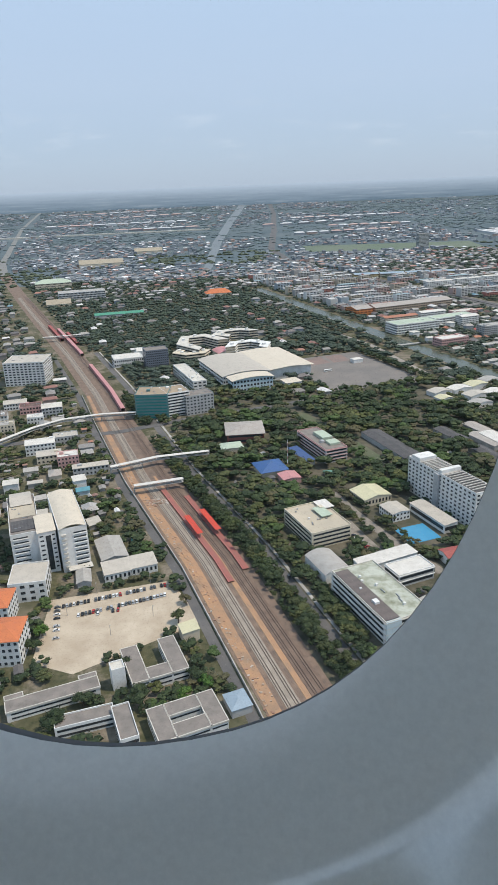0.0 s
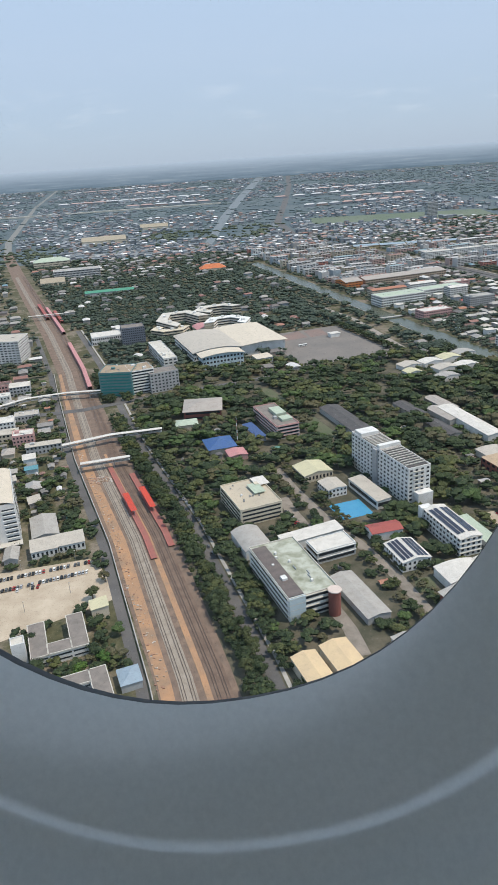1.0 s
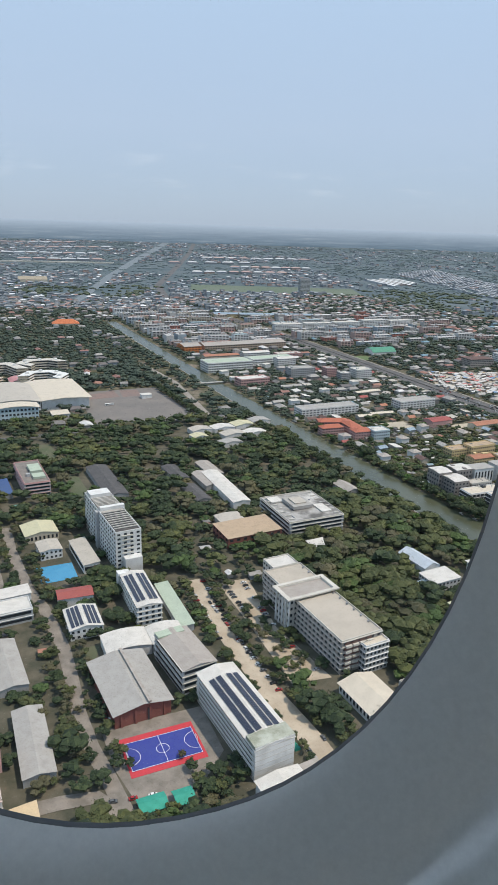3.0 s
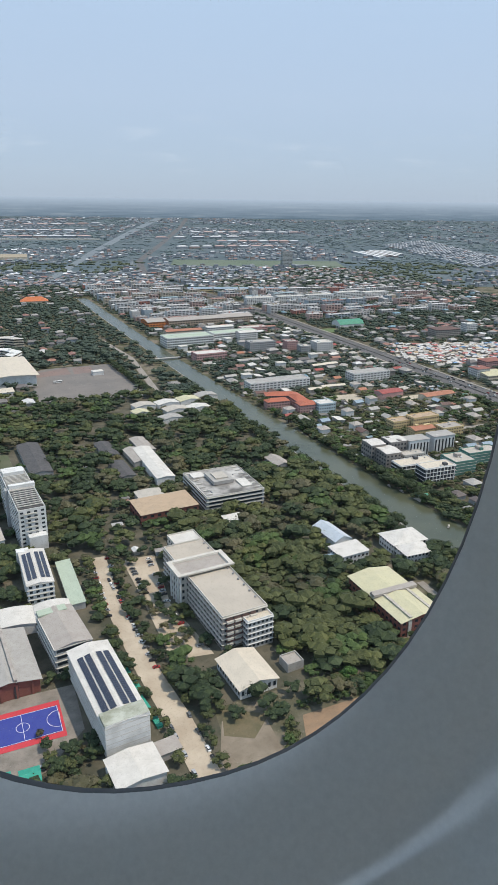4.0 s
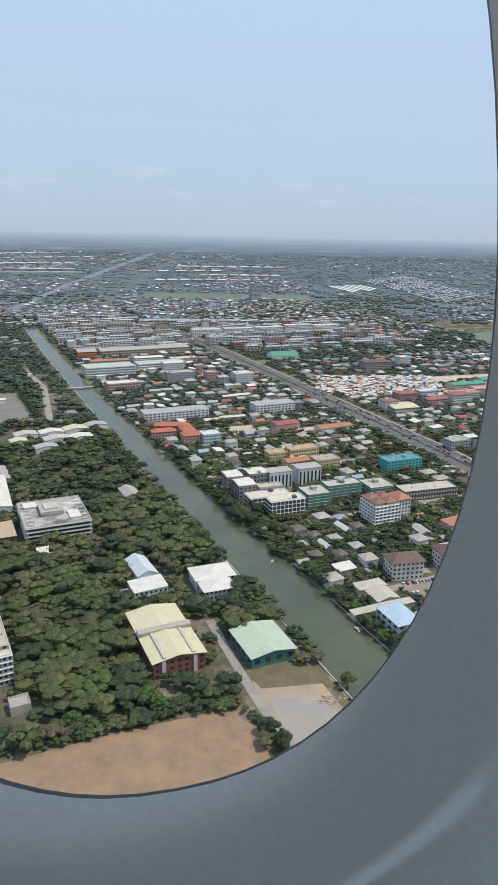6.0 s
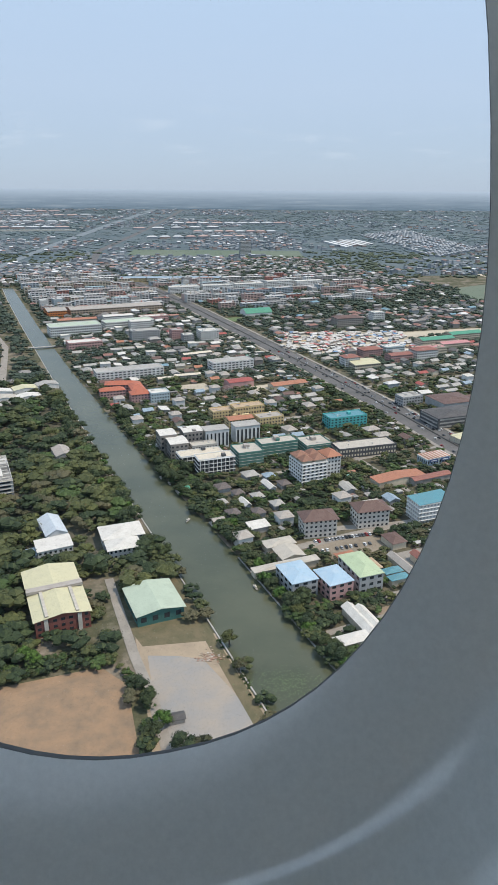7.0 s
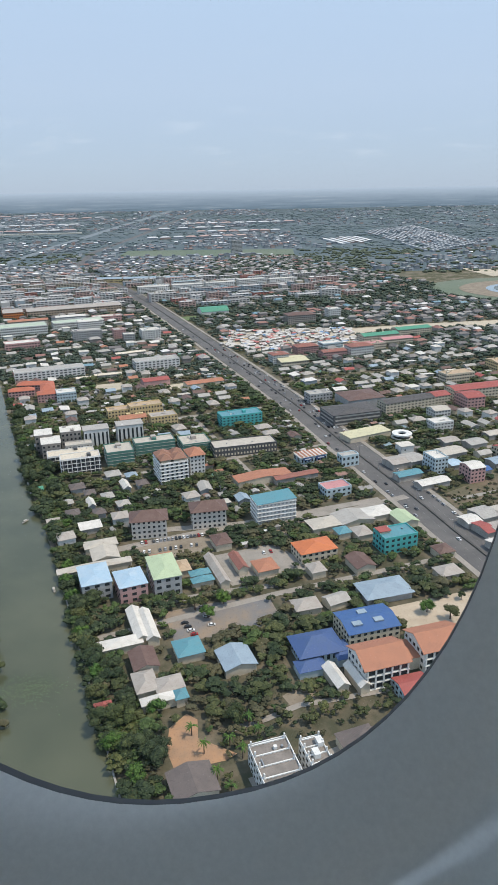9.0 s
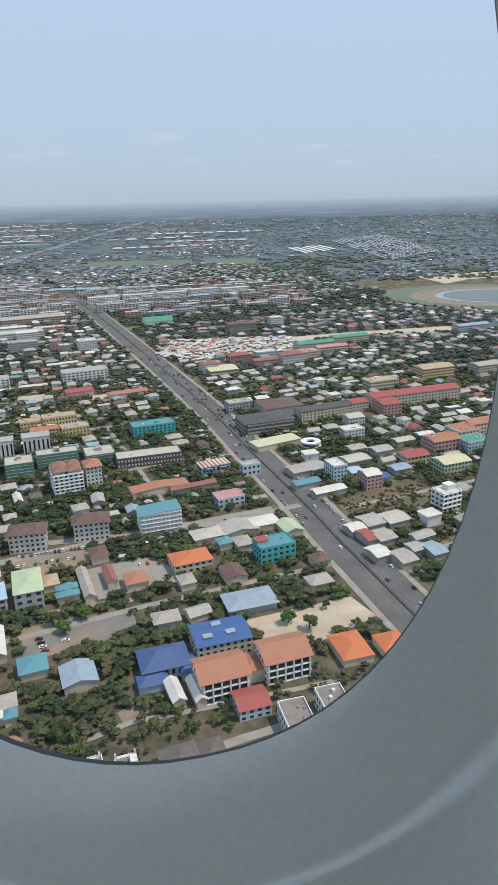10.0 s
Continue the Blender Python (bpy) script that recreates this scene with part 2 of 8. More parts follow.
BALLAST = surface("railway_ballast", (0.215, 0.150, 0.112), (0.125, 0.094, 0.075), 0.9, 0.25, 3.0, 0.95, bump=0.5)
RAIL_EARTH = surface("orange_earth", (0.41, 0.235, 0.13), (0.27, 0.185, 0.125), 1.0, 0.14, 1.0, 0.95, bump=0.4)
RUST = surface("rusty_rail", (0.10, 0.07, 0.055), (0.16, 0.13, 0.11), 0.8, 2.0, rough=0.5, metal=0.4)
PLATFORM = surface("red_paving", (0.33, 0.11, 0.09), (0.25, 0.11, 0.09), 0.8, 0.3)
CANOPY_RED = sheet_roof("red_canopy", (0.60, 0.07, 0.04), (0.42, 0.07, 0.05))
COURT_BLUE = surface("court_blue", (0.035, 0.05, 0.27), (0.05, 0.07, 0.28), 0.6)
COURT_RED = surface("court_red", (0.55, 0.045, 0.06), (0.45, 0.05, 0.06), 0.6)
LINE_PAINT = surface("white_line_paint", (0.75, 0.76, 0.78), stain=0.2)
POOL_BLUE = surface("pool_blue", (0.06, 0.27, 0.46), (0.08, 0.32, 0.50), 0.6, 0.3, rough=0.25)
TILE_WHITE = surface("pale_roof_tile", (0.62, 0.52, 0.46), (0.5, 0.42, 0.38), 0.5)
TILE_RED = surface("red_roof_tile", (0.34, 0.17, 0.14), (0.44, 0.27, 0.23), 0.9, 0.6)
GREEN_NET = surface("green_netting", (0.03, 0.28, 0.20), (0.05, 0.36, 0.27), 0.7)
RUBBER = surface("tyre_rubber", (0.02, 0.02, 0.02), rough=0.8)
BARK = surface("bark", (0.12, 0.085, 0.06), (0.07, 0.05, 0.04), 0.8, 1.0)
LEAVES = leafage("leaves", [(0.0, (0.027, 0.041, 0.021)), (0.45, (0.039, 0.056, 0.027)), (0.85, (0.055, 0.075, 0.034)), (1.0, (0.079, 0.099, 0.047))])
OLIVE_LEAVES = leafage("olive_leaves", [(0.0, (0.048, 0.060, 0.027)), (0.5, (0.069, 0.082, 0.035)), (1.0, (0.101, 0.112, 0.050))])
FRESH_LEAVES = leafage("fresh_leaves", [(0.0, (0.042, 0.068, 0.022)), (0.5, (0.062, 0.096, 0.031)), (1.0, (0.090, 0.130, 0.046))])
# farther trees: haze put into the leaf colour, greyer and paler than LEAVES
HAZED_LEAVES = leafage("hazed_leaves", [(0.0, (0.044, 0.061, 0.048)), (0.5, (0.062, 0.081, 0.062)), (1.0, (0.090, 0.108, 0.082))])
WATER_WEED = surface("water_weed_leaf", (0.10, 0.155, 0.06), (0.15, 0.20, 0.09), 0.8, 0.8)
DRY_LEAVES = leafage("dry_leaves", [(0.0, (0.078, 0.074, 0.040)), (0.6, (0.096, 0.090, 0.050)), (1.0, (0.118, 0.108, 0.064))])
BRIGHT_LEAVES = leafage("bright_leaves", [(0.0, (0.035, 0.075, 0.015)), (0.6, (0.07, 0.135, 0.03)), (1.0, (0.11, 0.18, 0.05))])
# distant woods: haze painted as pale blue-grey in the leaves themselves
HAZED_FAR_LEAVES = leafage("far_leaves", [(0.0, (0.112, 0.152, 0.166)), (0.6, (0.128, 0.168, 0.180)), (1.0, (0.146, 0.186, 0.196))])


def ground_material():
    """Town ground: grass, scrub, worn soil and paving, in patches of several sizes."""
    m, n, l, b = nodes_of("town_ground")
    at = world_place(n)
    big, mid, small = (noise_tex(n, l, s, 5, 0.65, at) for s in (0.012, 0.06, 0.5))
    grass = ramp_of(n, l, small.outputs["Fac"], [(0.3, (0.050, 0.055, 0.030)), (0.7, (0.115, 0.108, 0.062))])
    soil = ramp_of(n, l, small.outputs["Fac"], [(0.3, (0.13, 0.11, 0.085)), (0.7, (0.26, 0.22, 0.17))])
    c = mixed(n, l, ramp_of(n, l, mid.outputs["Fac"], [(0.48, (0, 0, 0)), (0.60, (1, 1, 1))]), grass, soil)
    field = ramp_of(n, l, mid.outputs["Fac"], [(0.35, (0.085, 0.088, 0.060)), (0.65, (0.17, 0.148, 0.108))])
    c = mixed(n, l, ramp_of(n, l, big.outputs["Fac"], [(0.50, (0, 0, 0)), (0.60, (1, 1, 1))]), c, field)
    l.new(c, b.inputs["Base Color"])
    b.inputs["Roughness"].default_value = 0.95
    b.inputs["Specular IOR Level"].default_value = 0.15
    bumped(n, l, b, small.outputs["Fac"], 0.6, 0.3)
    return m


def water_material():
    m, n, l, b = nodes_of("canal_water")
    at = world_place(n)
    broad, small = noise_tex(n, l, 0.03, 4, 0.6, at), noise_tex(n, l, 1.5, 3, 0.6, at)
    c = ramp_of(n, l, broad.outputs["Fac"], [(0.35, (0.062, 0.070, 0.042)), (0.65, (0.090, 0.095, 0.058))])
    l.new(c, b.inputs["Base Color"])
    b.inputs["Roughness"].default_value = 0.22
    b.inputs["Specular IOR Level"].default_value = 0.42
    bumped(n, l, b, small.outputs["Fac"], 0.12, 0.1)
    return m


GROUND, WATER = ground_material(), water_material()


# ---- making meshes ----
def meshed(name, verts, faces, material, smooth=False):
    me = bpy.data.meshes.new(name)
    me.from_pydata([tuple(v) for v in verts], [], [tuple(f) for f in faces])
    me.materials.append(material)
    if smooth:
        me.shade_smooth()
    return me


def part(name, me, parent, label="", m=None):
    ob = new(name, me)
    ob.parent = parent
    if m is not None:
        ob.matrix_basis = m
    if label:
        ob["label"] = label
    return ob


def thing(name, x, y, z=0.0, rot=0.0, label="", category="", group="", kind=""):
    e = new(name)
    e.matrix_basis = pose(x, y, z, 0, 0, rot)
    return tagged(e, label, category, group, kind)


BOX_FACES = [(0, 3, 2, 1), (4, 5, 6, 7), (0, 1, 5, 4), (1, 2, 6, 5), (2, 3, 7, 6), (3, 0, 4, 7)]


def box_verts(x0, y0, z0, x1, y1, z1):
    return [(x0, y0, z0), (x1, y0, z0), (x1, y1, z0), (x0, y1, z0), (x0, y0, z1), (x1, y0, z1), (x1, y1, z1), (x0, y1, z1)]


def boxes(name, material, *items):
    v, f = [], []
    for b in items:
        o = len(v)
        v += box_verts(*b)
        f += [tuple(i + o for i in q) for q in BOX_FACES]
    return meshed(name, v, f, material)


UNIT = {}


def unit(material):
    """One shared box of a metre, for windows, ledges, tanks."""
    if material.name not in UNIT:
        UNIT[material.name] = boxes("unit_" + material.name, material, (-0.5, -0.5, -0.5, 0.5, 0.5, 0.5))
    return UNIT[material.name]


def bit(name, material, parent, x, y, z, sx, sy, sz, rz=0.0, label=""):
    m = pose(x, y, z, 0, 0, rz) @ Matrix.Diagonal((sx, sy, sz, 1))
    return part(name, unit(material), parent, label, m)


def strip(points, widths, z):
    """Vertices and faces of a band along a line of (x, y), with a width at each."""
    v, f = [], []
    for i, (x, y) in enumerate(points):
        a, b = points[max(i - 1, 0)], points[min(i + 1, len(points) - 1)]
        d = Vector((b[0] - a[0], b[1] - a[1])).normalized()
        w = (widths[i] if isinstance(widths, (list, tuple)) else widths) / 2
        v += [(x - d.y * w, y + d.x * w, z), (x + d.y * w, y - d.x * w, z)]
        if i:
            f.append((2 * i - 2, 2 * i - 1, 2 * i + 1, 2 * i))
    return v, f


LAID = [0]


def band(name, points, widths, z, material, label, category, height=0.05):
    if name == "road_lane":         # crossing lanes lie one above the other
        LAID[0] += 1
        z += 0.005 * LAID[0]
    v, f = strip(points, widths, z)
    n = len(v)
    v += [(x, y, zz - height) for x, y, zz in v]
    for i in range(0, n - 2, 2):
        f += [(i, i + 2, n + i + 2, n + i), (i + 1, n + i + 1, n + i + 3, i + 3)]
    return tagged(new(name, meshed(name, v, f, material)), label, category, kind="structure")


TAKEN = {}


def take(x, y, length, width, rot, margin=0.6):
    """Marks a footprint on the plan as taken, in cells of two metres."""
    c, s = math.cos(radians(rot)), math.sin(radians(rot))
    n, m = int(length / 1.4) + 2, int(width / 1.4) + 2
    for i in range(n + 1):
        for j in range(m + 1):
            p, q = (i / n - 0.5) * (length + 2 * margin), (j / m - 0.5) * (width + 2 * margin)
            TAKEN[(round((x + c * p - s * q) / 2), round((y + s * p + c * q) / 2))] = True


def is_free(x, y, r=1.0):
    k = int(math.ceil(r / 2))
    cx, cy = round(x / 2), round(y / 2)
    return not any((cx + i, cy + j) in TAKEN for i in range(-k, k + 1) for j in range(-k, k + 1))


def patch(name, corners, z, material, label, category, keep_clear=True):
    v = [(x, y, z) for x, y in corners] + [(x, y, z - 0.06) for x, y in corners]
    n = len(corners)
    f = [tuple(range(n))] + [((i + 1) % n, i, n + i, n + (i + 1) % n) for i in range(n)]
    ob = tagged(new(name, meshed(name, v, f, material)), label, category, kind="structure")
    if keep_clear:
        xs, ys = [c[0] for c in corners], [c[1] for c in corners]
        for i in range(round(min(xs) / 2), round(max(xs) / 2) + 1):
            for j in range(round(min(ys) / 2), round(max(ys) / 2) + 1):
                x, y, inside = i * 2, j * 2, False
                for k in range(n):
                    (ax, ay), (bx, by) = corners[k], corners[k - 1]
                    if (ay > y) != (by > y) and x < (bx - ax) * (y - ay) / (by - ay) + ax:
                        inside = not inside
                if inside:
                    TAKEN[(i, j)] = True
    return ob


def take_line(points, width):
    for (ax, ay), (bx, by) in zip(points, points[1:]):
        d = math.hypot(bx - ax, by - ay)
        n = int(d / 1.5) + 1
        for i in range(n + 1):
            take(ax + (bx - ax) * i / n, ay + (by - ay) * i / n, width, 1.5, math.degrees(math.atan2(by - ay, bx - ax)) + 90, 0.3)


# ---- the aeroplane's wall with its row of windows ----
def cabin():
    plastic = surface("cabin_plastic", (0.80, 0.80, 0.77), (0.77, 0.77, 0.735), 0.4, 8.0, 300.0, 0.30, bump=0.01)
    shell = plastic.node_tree.nodes["Principled BSDF"]
    shell.inputs["Coat Weight"].default_value, shell.inputs["Coat Roughness"].default_value = 1.0, 0.15
    shell.inputs["Coat IOR"].default_value = 2.2
    rubber = surface("window_seal", (0.05, 0.052, 0.055), rough=0.7)
    a, b, n, turn, seg = 0.14, 0.2184, 2.215, 0.149, 72
    drop = -SINK / SPEED
    rings = [(0.012, 0.014), (0.0055, 0.009), (0.0, 0.0), (0.004, -0.0022), (0.028, -0.0140), (0.0400, -0.0192), (0.0430, -0.0207), (0.0458, -0.0230), (0.0485, -0.0262), (0.0515, -0.0312),
             (0.0555, -0.040), (0.061, -0.052), (0.078, -0.080), (0.110, -0.114), (0.150, -0.142), (0.200, -0.158)]
    v, f = [], []
    for grow, depth in rings:
        for i in range(seg):
            t = 2 * math.pi * i / seg
            p = (a + grow * 0.66) * math.copysign(abs(math.cos(t)) ** (2 / n), math.cos(t))
            q = (b + grow * 1.26) * math.copysign(abs(math.sin(t)) ** (2 / n), math.sin(t))
            v.append((math.cos(turn) * p - math.sin(turn) * q, depth, math.sin(turn) * p + math.cos(turn) * q))
    half, tall = PITCH / 2, 0.95
    for i in range(seg):
        t = 2 * math.pi * i / seg
        k = 1 / max(abs(math.cos(t)) / half, abs(math.sin(t)) / tall)
        x = max(-half, min(half, k * math.cos(t)))
        v.append((x, -0.165, max(-tall, min(tall, k * math.sin(t))) + drop * x))
    seal = []
    for r in range(len(rings)):
        for i in range(seg):
            j = (i + 1) % seg
            q = (r * seg + i, r * seg + j, (r + 1) * seg + j, (r + 1) * seg + i)
            (seal if r < 2 else f).append(q)
    me = meshed("cabin_wall", v, f + seal, plastic)
    me.materials.append(rubber)
    for k in range(len(f), len(f) + len(seal)):
        me.polygons[k].material_index = 1
    me.shade_smooth()
    for e in me.edges:                  # a crisp rim between seal and lining
        e.use_edge_sharp = all(2 * seg <= k < 3 * seg for k in e.vertices)
    wall = tagged(new("cabin_wall", me), "grey moulded plastic cabin wall with rounded window openings", "cabin wall", kind="structure")
    wall.location = (-PITCH, 0.22, EYE - drop * PITCH)
    row = wall.modifiers.new("row", "ARRAY")
    row.use_relative_offset, row.use_constant_offset = False, True
    row.constant_offset_displace, row.count = (PITCH, 0, drop * PITCH), 303
    # a thin acrylic pane in each opening, faintly clouded
    acrylic, pn, pl, pb = nodes_of("clouded_acrylic")
    clear, cloud, blend = pn.new("ShaderNodeBsdfTransparent"), pn.new("ShaderNodeBsdfTranslucent"), pn.new("ShaderNodeMixShader")
    cloud.inputs["Color"].default_value = (0.88, 0.89, 0.90, 1)
    blend.inputs[0].default_value = 0.005
    pl.new(clear.outputs[0], blend.inputs[1])
    pl.new(cloud.outputs[0], blend.inputs[2])
    pl.new(blend.outputs[0], pn["Material Output"].inputs["Surface"])
    pv = [(x * 1.01, 0.014 + d, z * 1.01) for d in (0.0, 0.003) for x, y, z in v[:seg]]
    pf = [tuple(range(seg))[::-1], tuple(range(seg, 2 * seg))] + [(i, (i + 1) % seg, seg + (i + 1) % seg, seg + i) for i in range(seg)]
    pane = tagged(new("window_pane", meshed("window_pane", pv, pf, acrylic)), "clear acrylic window panes with a faint haze", "window pane", kind="structure")
    pane.location = wall.location
    pane.visible_shadow = False
    row = pane.modifiers.new("row", "ARRAY")
    row.use_relative_offset, row.use_constant_offset = False, True
    row.constant_offset_displace, row.count = (PITCH, 0, drop * PITCH), 303
    # unseen ceiling, floor and far side block the sun; open far-window band admits sky
    for name, outline, label in (
            ("cabin_ceiling", [(0.19, 0.74), (-0.2, 1.05), (-2.3, 1.05), (-2.7, 0.75), (-2.7, 0.50)], "unseen pale plastic cabin ceiling, added to keep the sun off"),
            ("cabin_floor", [(-2.7, -0.42), (-2.7, -1.2), (0.19, -1.2), (0.19, -0.74)], "unseen grey cabin floor and side panel, added to limit sky light")):
        x0, x1 = -2 * PITCH, 302 * PITCH
        vs, fs = [], []
        for i, (y, z) in enumerate(outline):
            vs += [(x0, y, EYE + drop * x0 + z), (x1, y, EYE + drop * x1 + z)]
            if i:
                fs.append((2 * i - 2, 2 * i, 2 * i + 1, 2 * i - 1))
        tagged(new(name, meshed(name, vs, fs, plastic)), label, "cabin lining", kind="structure")


cabin()

# ---- ground, water, roads, railway ----
UP = Vector((-0.309, 0.951))       # the town's grid runs this way
ACROSS = Vector((0.951, 0.309))


def grid(p, q):
    return p * 0.951 - q * 0.309, p * 0.309 + q * 0.951


def ground_sheet():
    v = [(-4600, -1500, 0), (4600, -1500, 0), (4600, 4990, 0), (-4600, 4990, 0)]
    tagged(new("ground", meshed("ground", v, [(0, 1, 2, 3)], GROUND)), "flat town ground of grass, scrub and worn soil", "ground", kind="structure")


ground_sheet()
# a canal between low banks
CANAL = [grid(p, q) for p, q in ((334.5, -140), (334.5, 40), (334.0, 120), (331.0, 240), (330.0, 420), (331.5, 600), (335.0, 780), (338.0, 900))]
CANAL_W = [26, 25, 24, 20, 16, 15, 15, 13]
band("canal", CANAL, CANAL_W, 0.05, WATER, "murky green canal water between low banks", "water")
take_line(CANAL, 20)
for side, name, count in ((-1, "canal_wall", 8), (1, "canal_wall", 3)):
    pts = []
    for i, (x, y) in enumerate(CANAL[:count]):
        w = CANAL_W[i] / 2
        pts.append((x + side * ACROSS.x * w, y + side * ACROSS.y * w))
    band(name, pts, 0.45, 0.3, CONCRETE, "low concrete canal wall along the water", "canal wall", 0.4)

HIGHWAY = [(472, 60), (462, 140), (455, 175), (447, 208), (441.5, 230), (435.5, 258), (427, 292), (417, 331), (402, 395), (381, 470), (353, 567), (320, 680), (284, 800), (245, 920), (160, 1140), (118, 1300), (103, 1530), (150, 2100), (230, 3200), (305, 4560)]
HIGHWAY_W = [17.5] * 9 + [16.5] * 5 + [15, 15, 15, 17, 20, 24]
band("road_highway", HIGHWAY, HIGHWAY_W, 0.08, ASPHALT, "wide grey asphalt highway with dashed lanes", "road", 0.1)
take_line(HIGHWAY[:15], 24)
band("median", HIGHWAY[:15], 0.9, 0.5, surface("dark_kerb", (0.06, 0.06, 0.055), (0.11, 0.10, 0.09), 0.8, 0.3), "dark raised concrete median along the highway", "median", 0.2)
for off, wide in ((-10.2, 2.4), (10.0, 2.2)):
    pts = [(x + ACROSS.x * off, y + ACROSS.y * off) for x, y in HIGHWAY[:14]]
    band("pavement", pts, wide, 0.2, LANE, "worn concrete pavement beside the highway", "pavement", 0.2)


def lane_dashes(line, offsets, reach, name):
    v, f = [], []
    for off in offsets:
        for (ax, ay), (bx, by) in zip(line, line[1:]):
            d = Vector((bx - ax, by - ay))
            n = int(d.length / 4.0)
            d.normalize()
            for i in range(n):
                x, y = ax + d.x * i * 4 - d.y * off, ay + d.y * i * 4 + d.x * off
                if y > reach:
                    continue
                o = len(v)
                for s, w in ((0, -1), (1.8, -1), (1.8, 1), (0, 1)):
                    v.append((x + d.x * s - d.y * w * 0.05, y + d.y * s + d.x * w * 0.05, 0.12))
                f.append((o, o + 1, o + 2, o + 3))
    tagged(new(name, meshed(name, v, f, WORN_LINE)), "worn white dashed lane lines painted on the road", "road marking", kind="stuff")


lane_dashes(HIGHWAY, (-3.6, 3.6), 330, "lane_marking")

RAIL = [(34, 90), (16, 155), (-10, 235), (-43, 320), (-76, 420), (-93, 474), (-139, 600), (-222, 810), (-280, 960), (-380, 1225), (-450, 1450), (-760, 2750), (-1130, 4540)]
RAIL_W = [21, 22, 26, 25, 22, 20, 20, 19, 18, 18, 18, 18, 20]
band("railway_bed", RAIL[:10], RAIL_W[:10], 0.10, BALLAST, "brown ballast railway bed under repair", "railway", 0.15)
take_line(RAIL[:11], 30)
# farther stretch of the railway, haze put into its ballast as pale grey
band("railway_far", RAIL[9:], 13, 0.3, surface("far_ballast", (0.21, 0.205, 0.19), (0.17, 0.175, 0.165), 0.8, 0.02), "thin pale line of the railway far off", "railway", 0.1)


def beside(line, off):
    out = []
    for i, (x, y) in enumerate(line):
        a, b = line[max(i - 1, 0)], line[min(i + 1, len(line) - 1)]
        d = Vector((b[0] - a[0], b[1] - a[1])).normalized()
        out.append((x + d.y * off, y - d.x * off))
    return out


def finer(line, step=20.0):
    out = []
    for (ax, ay), (bx, by) in zip(line, line[1:]):
        n = max(1, int(math.hypot(bx - ax, by - ay) / step))
        out += [(ax + (bx - ax) * i / n, ay + (by - ay) * i / n) for i in range(n)]
    return out + [line[-1]]


band("rail_earth", beside(RAIL[:6], -8.5), [3.0, 3.8, 4.8, 4, 2.5, 2], 0.14, RAIL_EARTH, "strip of raw orange earth beside the tracks", "earth", 0.1)
band("rail_earth", beside(RAIL[:4], 2.6), [1.4, 1.8, 2.0, 1.2], 0.14, RAIL_EARTH, "strip of raw orange earth between the tracks", "earth", 0.1)
band("track_bed", beside(RAIL[:9], 6.4), 5.4, 0.16, surface("old_ballast", (0.135, 0.092, 0.07), (0.20, 0.14, 0.105), 0.9, 0.2, 2.5, 0.95, bump=0.4), "dark rust-brown ballast under the old tracks", "railway", 0.1)
band("track_bed", beside(RAIL[:9], -2.6), 4.6, 0.17, surface("pale_ballast", (0.32, 0.275, 0.225), (0.22, 0.18, 0.145), 0.8, 0.3, 3.0, 0.95, bump=0.4), "pale new ballast under the middle tracks", "railway", 0.1)
for off in (-4.4, -3.6, -1.9, -1.1, 4.7, 5.5, 7.2, 8.0):
    band("rail", beside(RAIL[:9], off), 0.16, 0.30, RUST, "rusty steel rail on the ballast", "rail", 0.12)
band("fence_wall", beside(RAIL[:6], -12.6), 0.35, 1.1, CONCRETE, "long low concrete fence beside the railway", "fence", 1.2)
band("road_west", beside(RAIL[:7], -15.0), 3.4, 0.07, ASPHALT, "narrow grey service road beside the railway fence", "road")
band("road_east", beside(RAIL[:7], 21.5), 4.0, 0.07, ASPHALT, "tree-lined grey asphalt road beside the railway", "road")
band("pavement", beside(RAIL[:7], 24.8), 1.2, 0.14, CONCRETE, "pale concrete pavement beside the road", "pavement", 0.15)
take_line(beside(RAIL[:7], 22), 8)
# the level crossing and side streets
band("road_crossing", [(-150, 372), (-112, 383), (-68, 391), (-30, 408), (20, 425), (60, 440)], 6, 0.2, ASPHALT, "asphalt street crossing the railway", "road", 0.12)
take_line([(-150, 372), (-68, 391), (-30, 408), (20, 425), (60, 440)], 7)
for q, p0, p1, w in ((118, 356, 480, 4.0), (67, 352, 470, 2.6), (1, 375, 462, 2.6), (258, 356, 490, 3.2), (186, 360, 490, 2.4)):
    pts = [grid(p0, q), grid((p0 + p1) / 2, q + 1.5), grid(p1, q)]
    band("road_lane", pts, w, 0.07, LANE, "narrow pale concrete lane between the houses", "road")
    take_line(pts, w)
for q, p0, p1, w in ((150, 514, 760, 3.4), (232, 514, 820, 6.0), (300, 514, 800, 3.4), (60, 505, 640, 3.4), (105, 508, 640, 2.6)):
    pts = [grid(p0, q), grid(p1, q)]
    band("road_lane", pts, w, 0.07, LANE, "pale concrete side street off the highway", "road")
    take_line(pts, w)
for p, q0, q1, w in ((440, 118, 258, 2.4),):
    pts = [grid(p, q0), grid(p, q1)]
    band("road_lane", pts, w, 0.07, LANE, "pale worn lane between trees and buildings", "road")
    take_line(pts, w)

